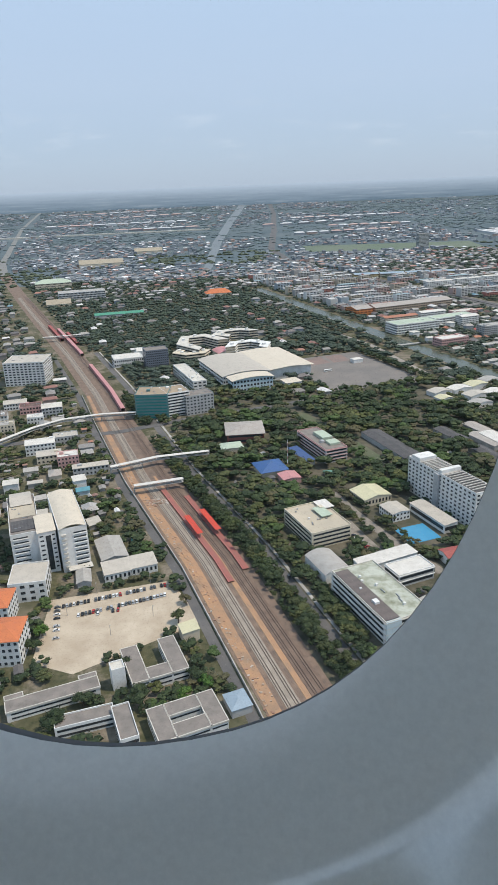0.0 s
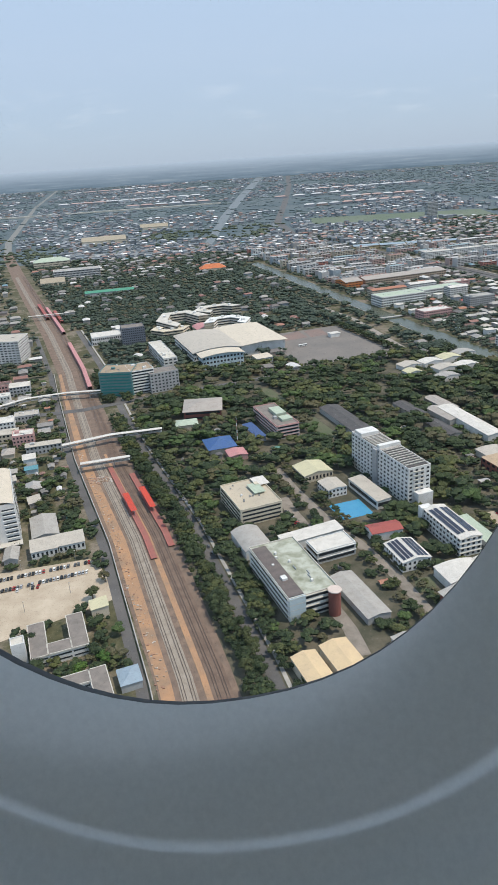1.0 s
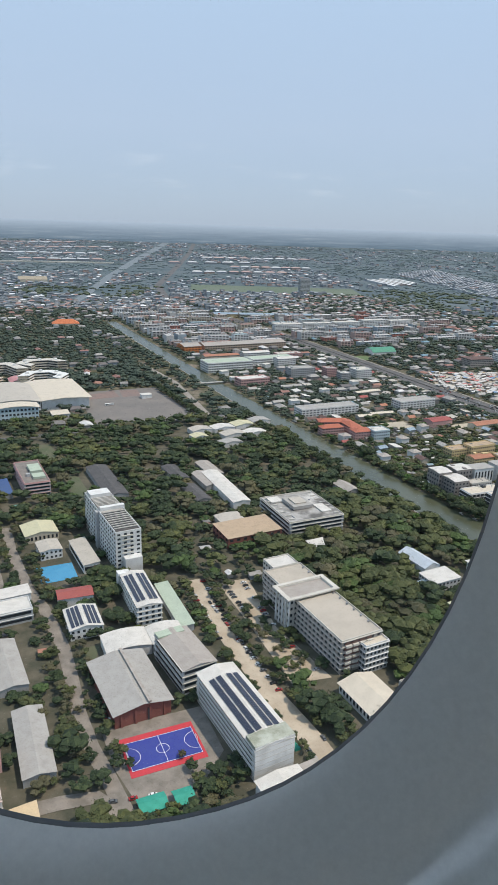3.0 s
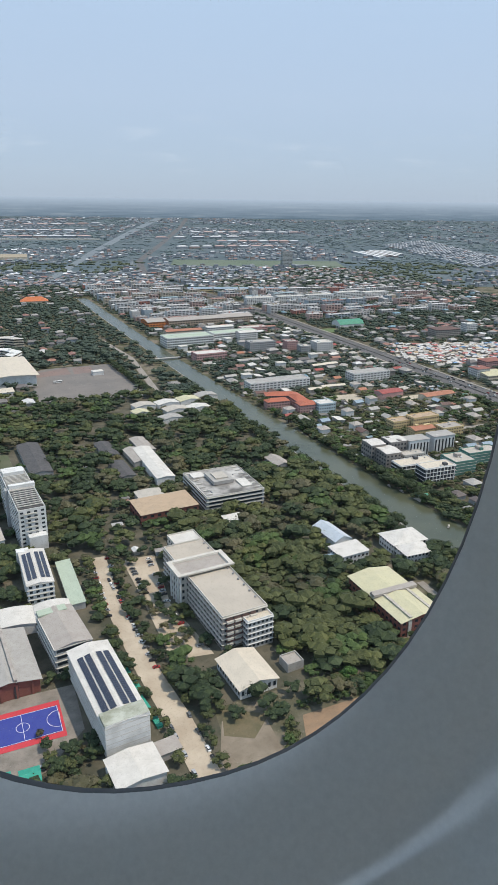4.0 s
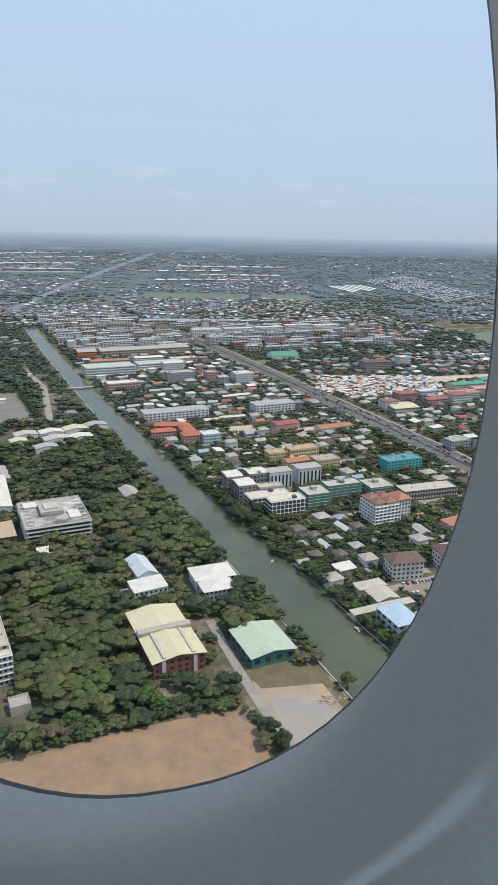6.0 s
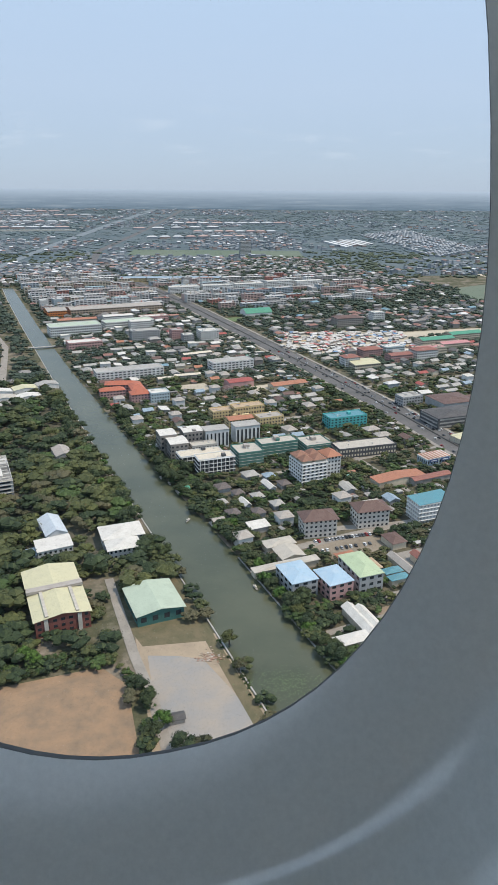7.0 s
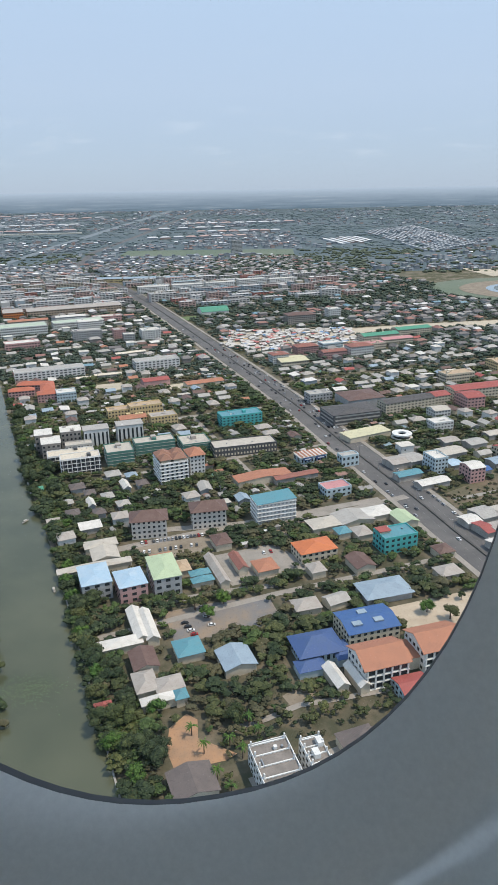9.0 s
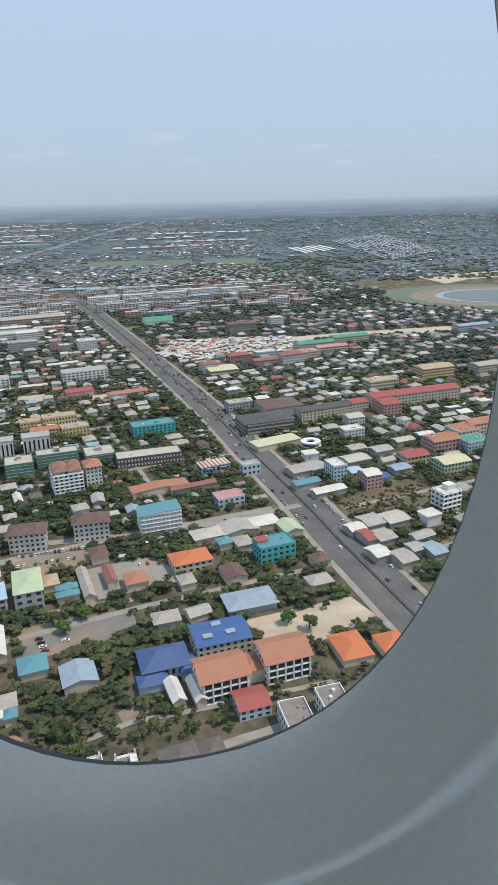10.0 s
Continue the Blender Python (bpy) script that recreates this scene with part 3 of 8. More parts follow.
for pts, w in (([(107.5, 129.1), (102, 141.7), (97.1, 151.8), (92.4, 165.2), (87.8, 183.3), (83.5, 198.3), (73.2, 223.1), (65.8, 235.6), (52.8, 268.9), (45.9, 291.5)], 4.2),
               ([(86, 132.5), (91.6, 133.9), (99.7, 134.8), (107.4, 128)], 4.4), ([(65.5, 160), (63.2, 172.5), (58.7, 185.8), (55.8, 197.5)], 4.6), ([(56, 232), (50.1, 249.7), (47, 262)], 5.0)):
    band("road_lane", pts, w, 0.07, CAMPUS_PATH, "worn pale pinkish campus lane between trees", "road")
    take_line(pts, w * 0.6)
CAMPUS_LANE = [(127.8, 239.7), (138.1, 198.0), (147.3, 171.5), (156.2, 149.8), (163.5, 127.8), (170, 105)]
band("road_lane", CAMPUS_LANE, [5, 5.5, 6.5, 7, 7, 7], 0.075, LOT, "wide dusty pale lane lined with parked cars", "road")
take_line(CAMPUS_LANE, 6)
patch("parking_lot", [(-68, 213), (-26, 222), (-12, 196), (-52, 172), (-66, 178)], 0.06, LOT, "pale dusty parking lot with rows of cars", "parking lot")
patch("plaza", [(20, 515), (51, 530), (69, 456), (142, 470), (108, 568), (60, 552)], 0.06, PLAZA, "wide grey paved plaza ringed by small trees", "plaza")
patch("car_park", [(137, 236), (149, 240), (155, 205), (168, 176), (155, 174), (145, 210)], 0.06, LOT, "sandy parking strip beside a long building", "parking lot")
patch("forecourt", [(99, 158), (127, 166), (132, 148), (124, 134), (112, 128), (104, 143)], 0.05, CAMPUS_PATH, "worn concrete forecourt round the sports court", "forecourt")
patch("bare_field", [(188, 122), (190, 147), (218, 156), (248, 163), (256, 155), (262, 122)], 0.06, EARTH, "freshly levelled brown earth field", "field")
patch("lot_edge", [(257, 176), (281, 176), (287, 156), (300, 120), (266, 112), (261, 150)], 0.035, LOT_SAND, "sandy rim of a gravel lot beside the canal", "lot")
patch("gravel_lot", [(261, 167), (270, 166), (277, 164), (284, 151), (291, 135), (290, 122), (280, 118), (270, 122), (266, 140), (263, 152)], 0.06, GRAVEL, "grey gravel lot with sandy edges by the canal", "lot")
band("road_lane", [(246, 210), (257, 168), (263, 149), (272, 110)], 3.0, 0.10, LANE, "narrow pale lane beside the gravel lot", "road")
take_line([(246, 210), (257, 168), (263, 149), (272, 110)], 3)
DRY_GRASS = surface("dry_grass", (0.155, 0.125, 0.072), (0.10, 0.095, 0.05), 1.0, 0.22, 2.0, 0.95, bump=0.5)
patch("dry_grass", [(253, 184), (276, 183.4), (281.6, 172.6), (259.4, 171.4)], 0.045, DRY_GRASS, "strip of dry grass between a warehouse and a lot", "grass")
band("dry_grass_bank", [grid(318.8, 24), grid(319.2, 60), grid(319.6, 100), grid(319.0, 125)], [4.2, 3.6, 3.0, 2.2], 0.07, DRY_GRASS, "dry grass verge along the canal wall", "grass", 0.04)
patch("grass_plot", [(168.4, 151.5), (181, 148.4), (176, 139.9), (168.2, 141.6)], 0.06, DRY_GRASS, "small plot of dry grass among trees", "grass", False)
patch("sand_plot", [(270, 458), (289, 463), (293, 446), (275, 442)], 0.05, SAND, "pale sandy plot between houses", "lot")
patch("sand_plot", [(318, 452), (352, 463), (357, 452), (324, 441)], 0.05, SAND, "long pale sandy plot beside sheds", "lot")
patch("market_ground", [(357, 570), (375, 640), (469, 632), (480, 600), (468, 540), (392, 543)], 0.06, SAND, "pale sandy market ground", "ground")
patch("sand_strip", [(470, 600), (551, 618), (690, 632), (860, 650), (860, 680), (690, 662), (551, 646), (468, 630)], 0.12, SAND, "long strip of pale sandy ground", "ground")
patch("car_yard", [(333.2, 184.5), (348.8, 188.5), (366.6, 191.3), (369.6, 178.5), (360.9, 173.4), (337.4, 168.4)], 0.05, surface("yard_asphalt", (0.17, 0.165, 0.165), (0.27, 0.20, 0.135), 1.0, 0.10, 1.5, 0.9), "grey asphalt parking yard with sandy streaks", "lot")
band("road_lane", [(331, 189), (350, 194.5), (371, 197)], 2.6, 0.09, LANE, "pale concrete lane beside a parking yard", "road")
patch("sand_yard", [(401.7, 180.8), (437.1, 190.2), (442.9, 178.0), (422.7, 167.4), (408.2, 166.7)], 0.05, LOT, "pale cleared building plot beside the highway", "lot")
patch("yard", [(346.8, 217.8), (372, 226), (384, 207), (355.2, 198)], 0.05, LANE, "pale concrete yard between sheds", "yard", False)
patch("yard", [(360.2, 236), (385.0, 243.7), (386.7, 229.7), (361.4, 229)], 0.045, DUST, "dusty pale yard beside flats", "yard", False)
patch("brown_lot", [(319, 231), (348, 233.4), (349.4, 220.8), (324.6, 216.8)], 0.05, DUST, "dusty brown lot with parked cars", "lot")
band("road_lane", [(326, 240), (355, 242), (378, 245), (408, 252), (432, 262)], 4.0, 0.09, LANE, "pale concrete street between flats", "road")
take_line([(326, 240), (355, 242), (378, 245), (408, 252), (432, 262)], 4)
band("road_lane", [(352, 133), (361.2, 135.9), (370.3, 140.2), (382.3, 142.0), (396.3, 144.5), (425, 150)], 1.8, 0.09, LANE, "narrow pale lane past gardens", "road")
patch("bare_plot", [(168, 147), (180, 147), (184, 130), (166, 128)], 0.05, DUST, "small bare brown plot among trees", "lot")
patch("bare_plot", [(337.4, 134.8), (341.5, 139.4), (344.3, 137.2), (344.5, 131.0), (353.7, 125.5), (351.0, 123.6), (339.4, 121.2), (337.1, 127.6)], 0.05, RAIL_EARTH, "bare sandy plot among palms", "lot")
patch("concrete_yard", [(347.5, 217.4), (370.6, 223.8), (375.2, 209.2), (378.0, 204.1), (354.4, 199.9)], 0.085, LANE, "pale concrete yard between low sheds", "lot")
patch("bare_plot", [(366.3, 144.0), (370.5, 147.0), (378.0, 144.0), (374.2, 140.9), (368.5, 139.1)], 0.05, DUST, "dry bare plot beside a lane", "lot")
patch("grass_field", [(300, 690), (338, 700), (336, 724), (300, 708)], 0.05, surface("mown_grass", (0.10, 0.15, 0.05), (0.13, 0.16, 0.07), 0.9, 0.05), "small mown grass field", "field")


def on_grid(*pts):
    return [grid(p, q) for p, q in pts]


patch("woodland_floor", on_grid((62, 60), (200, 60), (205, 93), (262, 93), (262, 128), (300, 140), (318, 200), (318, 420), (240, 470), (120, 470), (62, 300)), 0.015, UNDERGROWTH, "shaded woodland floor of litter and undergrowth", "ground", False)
patch("garden_ground", on_grid((347, -40), (500, -40), (500, 300), (347, 300)), 0.015, surface("garden_scrub", (0.062, 0.062, 0.034), (0.155, 0.125, 0.085), 1.0, 0.14, 1.5, 0.95, bump=0.6), "dry scrubby garden ground among houses", "ground", False)


# ---- buildings ----
def roof_mesh(kind, L, W, z, rise, over, material):
    a, b = L / 2 + over, W / 2 + over
    if kind == "gable":
        v = [(-a, -b, z), (a, -b, z), (a, b, z), (-a, b, z), (-a, 0, z + rise), (a, 0, z + rise)]
        v += [(x, y, zz - 0.12) for x, y, zz in v]
        f = [(0, 1, 5, 4), (2, 3, 4, 5), (6, 10, 11, 7), (8, 11, 10, 9), (0, 6, 7, 1), (2, 8, 9, 3), (0, 4, 10, 6), (4, 3, 9, 10), (1, 7, 11, 5), (5, 11, 8, 2)]
        return meshed("roof", v, f, material)
    if kind == "hip":
        r = max(a - b, 0.15 * a)
        v = [(-a, -b, z), (a, -b, z), (a, b, z), (-a, b, z), (-r, 0, z + rise), (r, 0, z + rise)]
        v += [(x, y, z - 0.12) for x, y, zz in v[:4]]
        f = [(0, 1, 5, 4), (2, 3, 4, 5), (1, 2, 5), (3, 0, 4), (0, 6, 7, 1), (1, 7, 8, 2), (2, 8, 9, 3), (3, 9, 6, 0), (9, 8, 7, 6)]
        return meshed("roof", v, f, material)
    if kind == "vault":
        n, v, f = 10, [], []
        for s in (-a, a):
            for t in (0, -0.15):
                for i in range(n + 1):
                    y = -b + 2 * b * i / n
                    v.append((s, y, z + rise * (1 - (y / b) ** 2) + t))
        k = n + 1
        for i in range(n):
            f += [(i, 2 * k + i, 2 * k + i + 1, i + 1), (k + i, k + i + 1, 3 * k + i + 1, 3 * k + i), (i, i + 1, k + i + 1, k + i), (2 * k + i, 3 * k + i, 3 * k + i + 1, 2 * k + i + 1)]
        f += [(0, k, 3 * k, 2 * k), (n, 2 * k + n, 3 * k + n, k + n)]
        return meshed("roof", v, f, material)
    if kind == "shed":
        v = box_verts(-a, -b, z, a, b, z + 0.12)
        v = [(x, y, zz + rise * (y + b) / (2 * b)) for x, y, zz in v]
        return meshed("roof", v, BOX_FACES, material)
    return boxes("roof", material, (-a, -b, z - 0.02, a, b, z + 0.10))


def body_mesh(kind, L, W, h, rise, material):
    a, b = L / 2, W / 2
    v, f = box_verts(-a, -b, -0.2, a, b, h), list(BOX_FACES)
    if kind == "gable":
        v += [(-a, 0, h + rise * 0.97), (a, 0, h + rise * 0.97)]
        f += [(4, 7, 8), (5, 9, 6)]
    if kind == "vault":
        for s in (-a, a):
            o = len(v)
            v += [(s, b * c / 5, h - 0.01 + rise * 0.97 * (1 - (c / 5) ** 2)) for c in range(-5, 6)]
            f.append(tuple(range(o, o + 11)))
    if kind == "shed":
        v += [(-a, b, h + rise), (a, b, h + rise)]
        f += [(4, 7, 8), (5, 9, 6), (6, 9, 8, 7)]
    return meshed("wall", v, f, material)


ROWS_OF = {}


def window_row(material, n):
    """One storey's windows along one side, shared by every side with as many."""
    if (material.name, n) not in ROWS_OF:
        w = 0.48 / n
        ROWS_OF[(material.name, n)] = boxes("glazing", material, *(((i + 0.5) / n - 0.5 - w / 2, -0.5, -0.5, (i + 0.5) / n - 0.5 + w / 2, 0.5, 0.5) for i in range(n)))
    return ROWS_OF[(material.name, n)]


def placed_boxes(name, material, places):
    """One mesh of unit boxes, each at its own place."""
    v, f = [], []
    for m in places:
        o = len(v)
        v += [tuple(m @ Vector(c)) for c in box_verts(-0.5, -0.5, -0.5, 0.5, 0.5, 0.5)]
        f += [tuple(i + o for i in q) for q in BOX_FACES]
    return meshed(name, v, f, material)


def far_facade(parent, L, W, rot, h, storeys, glass, trim, wide):
    """All the windows of a building far off in one mesh, and its ledges in another."""
    sh, panes, ledges = h / storeys, [], []
    for turn, length, depth in ((0, L, W), (90, W, L), (180, L, W), (270, W, L)):
        if -math.cos(radians(rot + turn)) > 0.2:
            continue
        n = max(1, round(length / wide))
        for s in range(storeys):
            base = pose(0, 0, 0, 0, 0, turn)
            panes += [base @ pose((i + 0.5) / n * length - length / 2, -depth / 2, s * sh + sh * 0.55) @ Matrix.Diagonal((length / n * 0.6, 0.10, sh * 0.46, 1)) for i in range(n)]
            if trim is not None:
                ledges.append(base @ pose(0, -depth / 2 - 0.12, (s + 1) * sh - 0.05) @ Matrix.Diagonal((length + 0.2, 0.42, 0.16, 1)))
    tagged(part("glazing", placed_boxes("glazing", glass, panes), parent), kind="stuff")
    if ledges:
        part("ledge", placed_boxes("ledge", trim, ledges), parent)


def facade(parent, L, W, rot, h, storeys, style, glass, trim, wide, foot=0.0, single=False):
    """Windows storey by storey on the sides that can be seen from the air path."""
    if parent.matrix_basis.translation.y > 430:
        return far_facade(parent, L, W, rot, h, storeys, glass, trim, wide)
    sh = h / storeys
    for k, (length, depth) in enumerate(((L, W), (W, L), (L, W), (W, L))):
        turn = (0, 90, 180, 270)[k]
        ny = -math.cos(radians(rot + turn))
        if ny > 0.2:
            continue
        base = pose(0, 0, 0, 0, 0, turn)
        for s in range(storeys):
            z = s * sh + sh * 0.55
            if s < foot:
                continue
            if style == "band":
                part("window_band", unit(glass), parent, "", base @ pose(0, -depth / 2, z) @ Matrix.Diagonal((length * 0.92, 0.10, sh * 0.42, 1)))
            elif style == "grid" and not single:
                n = max(1, round(length / wide))
                tagged(part("glazing", window_row(glass, n), parent, "", base @ pose(0, -depth / 2, z) @ Matrix.Diagonal((length, 0.10, sh * 0.44, 1))), kind="stuff")
            elif style == "grid":
                n = max(1, round(length / wide))
                for i in range(n):
                    x = (i + 0.5) / n * length - length / 2
                    part("window", unit(glass), parent, "", base @ pose(x, -depth / 2, z) @ Matrix.Diagonal((length / n * 0.46, 0.10, sh * 0.44, 1)))
            if trim is not None:
                part("ledge", unit(trim), parent, "", base @ pose(0, -depth / 2 - 0.12, (s + 1) * sh - 0.05) @ Matrix.Diagonal((length + 0.2, 0.42, 0.16, 1)))


def building(name, x, y, L, W, rot, h, wall, roof_mat, label, roof="flat", storeys=0, style="grid", rise=1.2, over=0.25,
             glass=None, trim=None, wide=1.7, clutter=0, group="", foot=0, category="building", single=False):
    e = thing(name, x, y, 0, rot, label, category, group)
    part("wall", body_mesh(roof, L, W, h, rise, wall), e)
    top = part("roof", roof_mesh(roof, L, W, h, rise, over if roof != "flat" else -0.2, roof_mat), e)
    take(x, y, L, W, rot)
    if roof == "flat":
        a, b, t = L / 2, W / 2, 0.22
        part("parapet", boxes("parapet", trim or wall, (-a, -b, h, a, -b + t, h + 0.55), (-a, b - t, h, a, b, h + 0.55),
                              (-a, -b + t, h, -a + t, b - t, h + 0.55), (a - t, -b + t, h, a, b - t, h + 0.55)), e)
    if storeys:
        facade(e, L, W, rot, h, storeys, style, glass or GLASS, trim, wide, foot, single)
    rng = random.Random(name + str(round(x)))
    for i in range(clutter):
        px, py = rng.uniform(-0.4, 0.4) * L, rng.uniform(-0.36, 0.36) * W
        kind = rng.choice(("air_conditioner", "air_conditioner", "water_tank", "stair_house", "vent_duct"))
        if kind == "air_conditioner":
            bit(kind, STEEL, top, px, py, h + 0.35, 0.7, 0.45, 0.5)
        elif kind == "water_tank":
            bit(kind, WHITE, top, px, py, h + 0.5, 0.8, 0.8, 0.9)
        elif kind == "vent_duct":
            bit(kind, STEEL, top, px, py, h + 0.3, min(2.4, L * 0.3), 0.3, 0.3)
        else:
            bit(kind, wall, top, px, py, h + 0.75, min(2.2, L * 0.3), min(1.8, W * 0.3), 1.3)
    return e


def solar_rows(parent, L, W, h, rise, rows, across, break_at=7):
    """Solar panels laid on both slopes, each panel a piece of its own."""
    top = [c for c in parent.children if c.name.startswith("roof")][0]
    for side in (-1, 1):
        tilt = math.degrees(math.atan2(rise, W / 2))
        for r in range(rows):
            for c in range(across):
                if (c + 1) % break_at == 0:
                    continue
                y = side * W / 2 * (0.12 + 0.8 * (r + 0.5) / rows)
                z = h + rise * (1 - abs(y) / (W / 2)) + 0.16
                x = -L * 0.46 + L * 0.92 * (c + 0.5) / across
                m = pose(x, y, z, -side * tilt) @ Matrix.Diagonal((L * 0.92 / across - 0.07, W / 2 * 0.66 / rows - 0.08, 0.05, 1))
                part("solar_panel", unit(SOLAR), top, "", m)

band("road_lane", [(150, 470), (126, 586), (95, 665)], 5.0, 0.09, LANE, "pale tree-lined street beside the plaza", "road")
take_line([(150, 470), (126, 586), (95, 665)], 5)
band("canal_bridge", [grid(318, 506), grid(346, 506)], 3.0, 1.2, CONCRETE, "low concrete bridge over the canal", "bridge", 0.5)

# campus between the railway and the canal
tower = building("office_tower", 94.2, 271.4, 46, 10.5, -69, 16.6, WHITE, CONCRETE, "tall white slab tower with dark square windows", storeys=9, wide=2.7, single=True)
bit("roof_well", DARK_ROOF, tower, -8.2, 0, 16.75, 12.0, 9.4, 0.3)
bit("roof_well", DARK_ROOF, tower, 11.6, 0, 16.75, 20.0, 9.4, 0.3)
for s in range(8):
    bit("ledge", PALE_CONCRETE, tower, 23.2, -0.6, 2.2 + 1.85 * s, 0.7, 4.6, 0.3)
bit("roof_block", WHITE, tower, -18.5, 0, 17.4, 6, 9, 1.8)
bit("roof_block", WHITE, tower, -1.0, 0.6, 17.3, 2.2, 10.5, 2.0)
for i in range(9):
    bit("roof_beam", PALE_CONCRETE, tower, -13.5 + i * 1.4, 0, 17.35, 0.35, 9.6, 0.35)
    bit("roof_beam", PALE_CONCRETE, tower, 3.2 + i * 2.1, 0, 17.35, 0.35, 9.6, 0.35)
bit("stair_shaft", GREY_WALL, tower, -1.5, -5.6, 8.3, 3.0, 1.6, 16.6)
bit("annex", WHITE, tower, 24.5, 1.0, 3.2, 4.0, 7.0, 6.6)

big = building("long_college", 169.1, 203.1, 49.5, 15.6, -69, 11.6, surface("college_wall", (0.36, 0.335, 0.31), (0.26, 0.235, 0.21), 0.6, 0.3), surface("college_roof", (0.47, 0.415, 0.345), (0.38, 0.34, 0.285), 0.7, 0.12, 2.0), "long grey five-storey college with pale flat roofs", storeys=6, wide=2.4, trim=PALE_CONCRETE, single=True)
frame_roof = building("gate_block", 165.6, 209.0, 8.5, 18.0, -69, 12.2, PALE_CONCRETE, TAUPE_ROOF, "pale central block under a thin wide frame roof", storeys=5, wide=1.6)
for x, y, l, w in ((-4.9, 0, 1.3, 21.0), (4.9, 0, 1.3, 21.0), (0, -9.7, 8.5, 1.6), (0, 9.7, 8.5, 1.6)):
    bit("roof_frame", PALE_CONCRETE, frame_roof, x, y, 12.85, l, w, 0.5)
for s in range(5):
    for k in range(4):
        bit("balcony", PALE_CONCRETE, big, 25.2, -5.4 + 2.7 * k, 1.9 + 2.0 * s, 1.0, 2.2, 0.7)
        bit("balcony_shade", BROWN_ROOF, big, 24.85, -5.4 + 2.7 * k, 2.85 + 2.0 * s, 0.25, 1.9, 1.1)
for i in range(5):
    bit("pilaster", WHITE, frame_roof, -4.4 + 2.2 * i, -9.2, 6.1, 0.5, 0.4, 12.2)
for s in range(5):
    for k in range(3):
        bit("brick_panel", BRICK, big, 24.78, -5.4 + 2.7 * k, 2.0 + 2.0 * s, 0.12, 2.3, 1.7)
for k in range(11):
    bit("roof_vent", STEEL, big, -21 + 4.0 * k, 6.6, 12.0, 0.6, 0.5, 0.6)
building("college_porch", 181.5, 181.0, 6, 9, -69, 9.8, GREY_WALL, CREAM_WHITE_ROOF, "stepped grey end wing with balconies", storeys=5, wide=1.5, trim=WHITE)
building("college_rear_block", 160.8, 233.5, 8, 11, -69, 10.2, PALE_CONCRETE, WHITE_ROOF, "pale back wing with a white roof", storeys=5, wide=1.8)

hall = building("brick_hall", 105.9, 173.2, 26.0, 16.5, -69, 4.6, BRICK, GREY_ROOF, "red brick gymnasium with two pale grey sloping roofs", roof="gable", rise=1.6, over=0.7)
bit("roof_ridge", TAUPE_ROOF, hall, 0, 1.8, 6.35, 27.2, 0.9, 0.5)
for i in range(4):
    bit("buttress", BRICK, hall, 13.1, -6.4 + 4.2 * i, 2.4, 0.4, 0.6, 4.8)
bit("door", DARK_STEEL, hall, 13.15, 1.8, 2.0, 0.2, 1.2, 4.0)

ls = building("solar_school", 137.5, 154.6, 34.3, 11.4, -68, 9.5, WHITE, WHITE_ROOF, "long white school block with solar panels on its roof", roof="gable", rise=1.1, storeys=6, style="band", trim=PALE_CONCRETE, over=0.4)
solar_rows(ls, 26, 10.4, 9.65, 1.1, 2, 27, 99)
bit("end_roof", MOSSY_ROOF, ls, 14.9, 0, 10.0, 4.9, 11.6, 1.2)
bit("end_wall", WHITE, ls, 17.25, 0, 5.2, 0.4, 11.6, 10.6)
building("white_annex", 146.0, 130.5, 10.0, 12.0, -68, 3.6, WHITE, WHITE_ROOF, "low white annex with a shallow gable roof", roof="gable", rise=0.8, over=0.4)
building("lane_gatehouse", 153.0, 137.2, 4.5, 7.0, -68, 2.2, CONCRETE, TAUPE_ROOF, "small open gatehouse under a flat brown roof", roof="shed", rise=0.2)
lb = building("brown_school", 122.6, 182.6, 21.0, 11.0, -66, 8.6, GREY_WALL, TAUPE_ROOF, "long grey school block under a taupe sheet roof", roof="gable", rise=1.0, storeys=4, style="band", trim=PALE_CONCRETE)
bit("green_roof_strip", MINT_ROOF, lb, -9.0, -1.0, 9.2, 3.2, 9.0, 0.5)
building("vault_shed", 104.0, 195.4, 10.6, 14.5, -73, 3.6, WHITE, WHITE_ROOF, "white hall with a gently curved pale roof", roof="vault", rise=1.0)
building("vault_shed", 117.0, 198.4, 11.0, 11.2, -73, 3.8, WHITE, WHITE_ROOF, "white hall with a gently curved pale roof", roof="vault", rise=1.0)
ss = building("solar_wing", 107.8, 221.5, 25.0, 8.8, -73, 7.6, WHITE, WHITE_ROOF, "white four-storey wing with solar panels on its roof", roof="gable", rise=0.8, storeys=4, wide=2.2, trim=PALE_CONCRETE)
solar_rows(ss, 21, 8.6, 7.7, 0.8, 2, 20, 99)
bit("stair_tower", WHITE, ss, -13.4, -3.0, 4.0, 3.0, 4.5, 8.0)
sa = building("solar_house", 88.8, 209.3, 14.0, 11.0, -73, 4.0, WHITE, WHITE_ROOF, "small white building with dark solar panels on both slopes", roof="gable", rise=1.2, storeys=2)
solar_rows(sa, 13.4, 10.8, 4.05, 1.2, 3, 12, 99)
building("red_shed", 83.9, 226.8, 12.4, 7.0, 14, 3.6, WHITE, RED_ROOF, "low shed with a faded red and white roof", roof="gable", rise=0.9)
building("pool_house", 83.8, 259.2, 24.0, 6.4, -69, 3.8, WHITE, PALE_ROOF, "long low pool house with a cream roof", roof="shed", rise=0.6, storeys=1, style="band")
building("pool_house", 68.8, 265.1, 10.2, 8.8, -69, 4.0, WHITE, PALE_ROOF, "small two-storey pool house with a cream roof", roof="gable", rise=0.7, storeys=2)
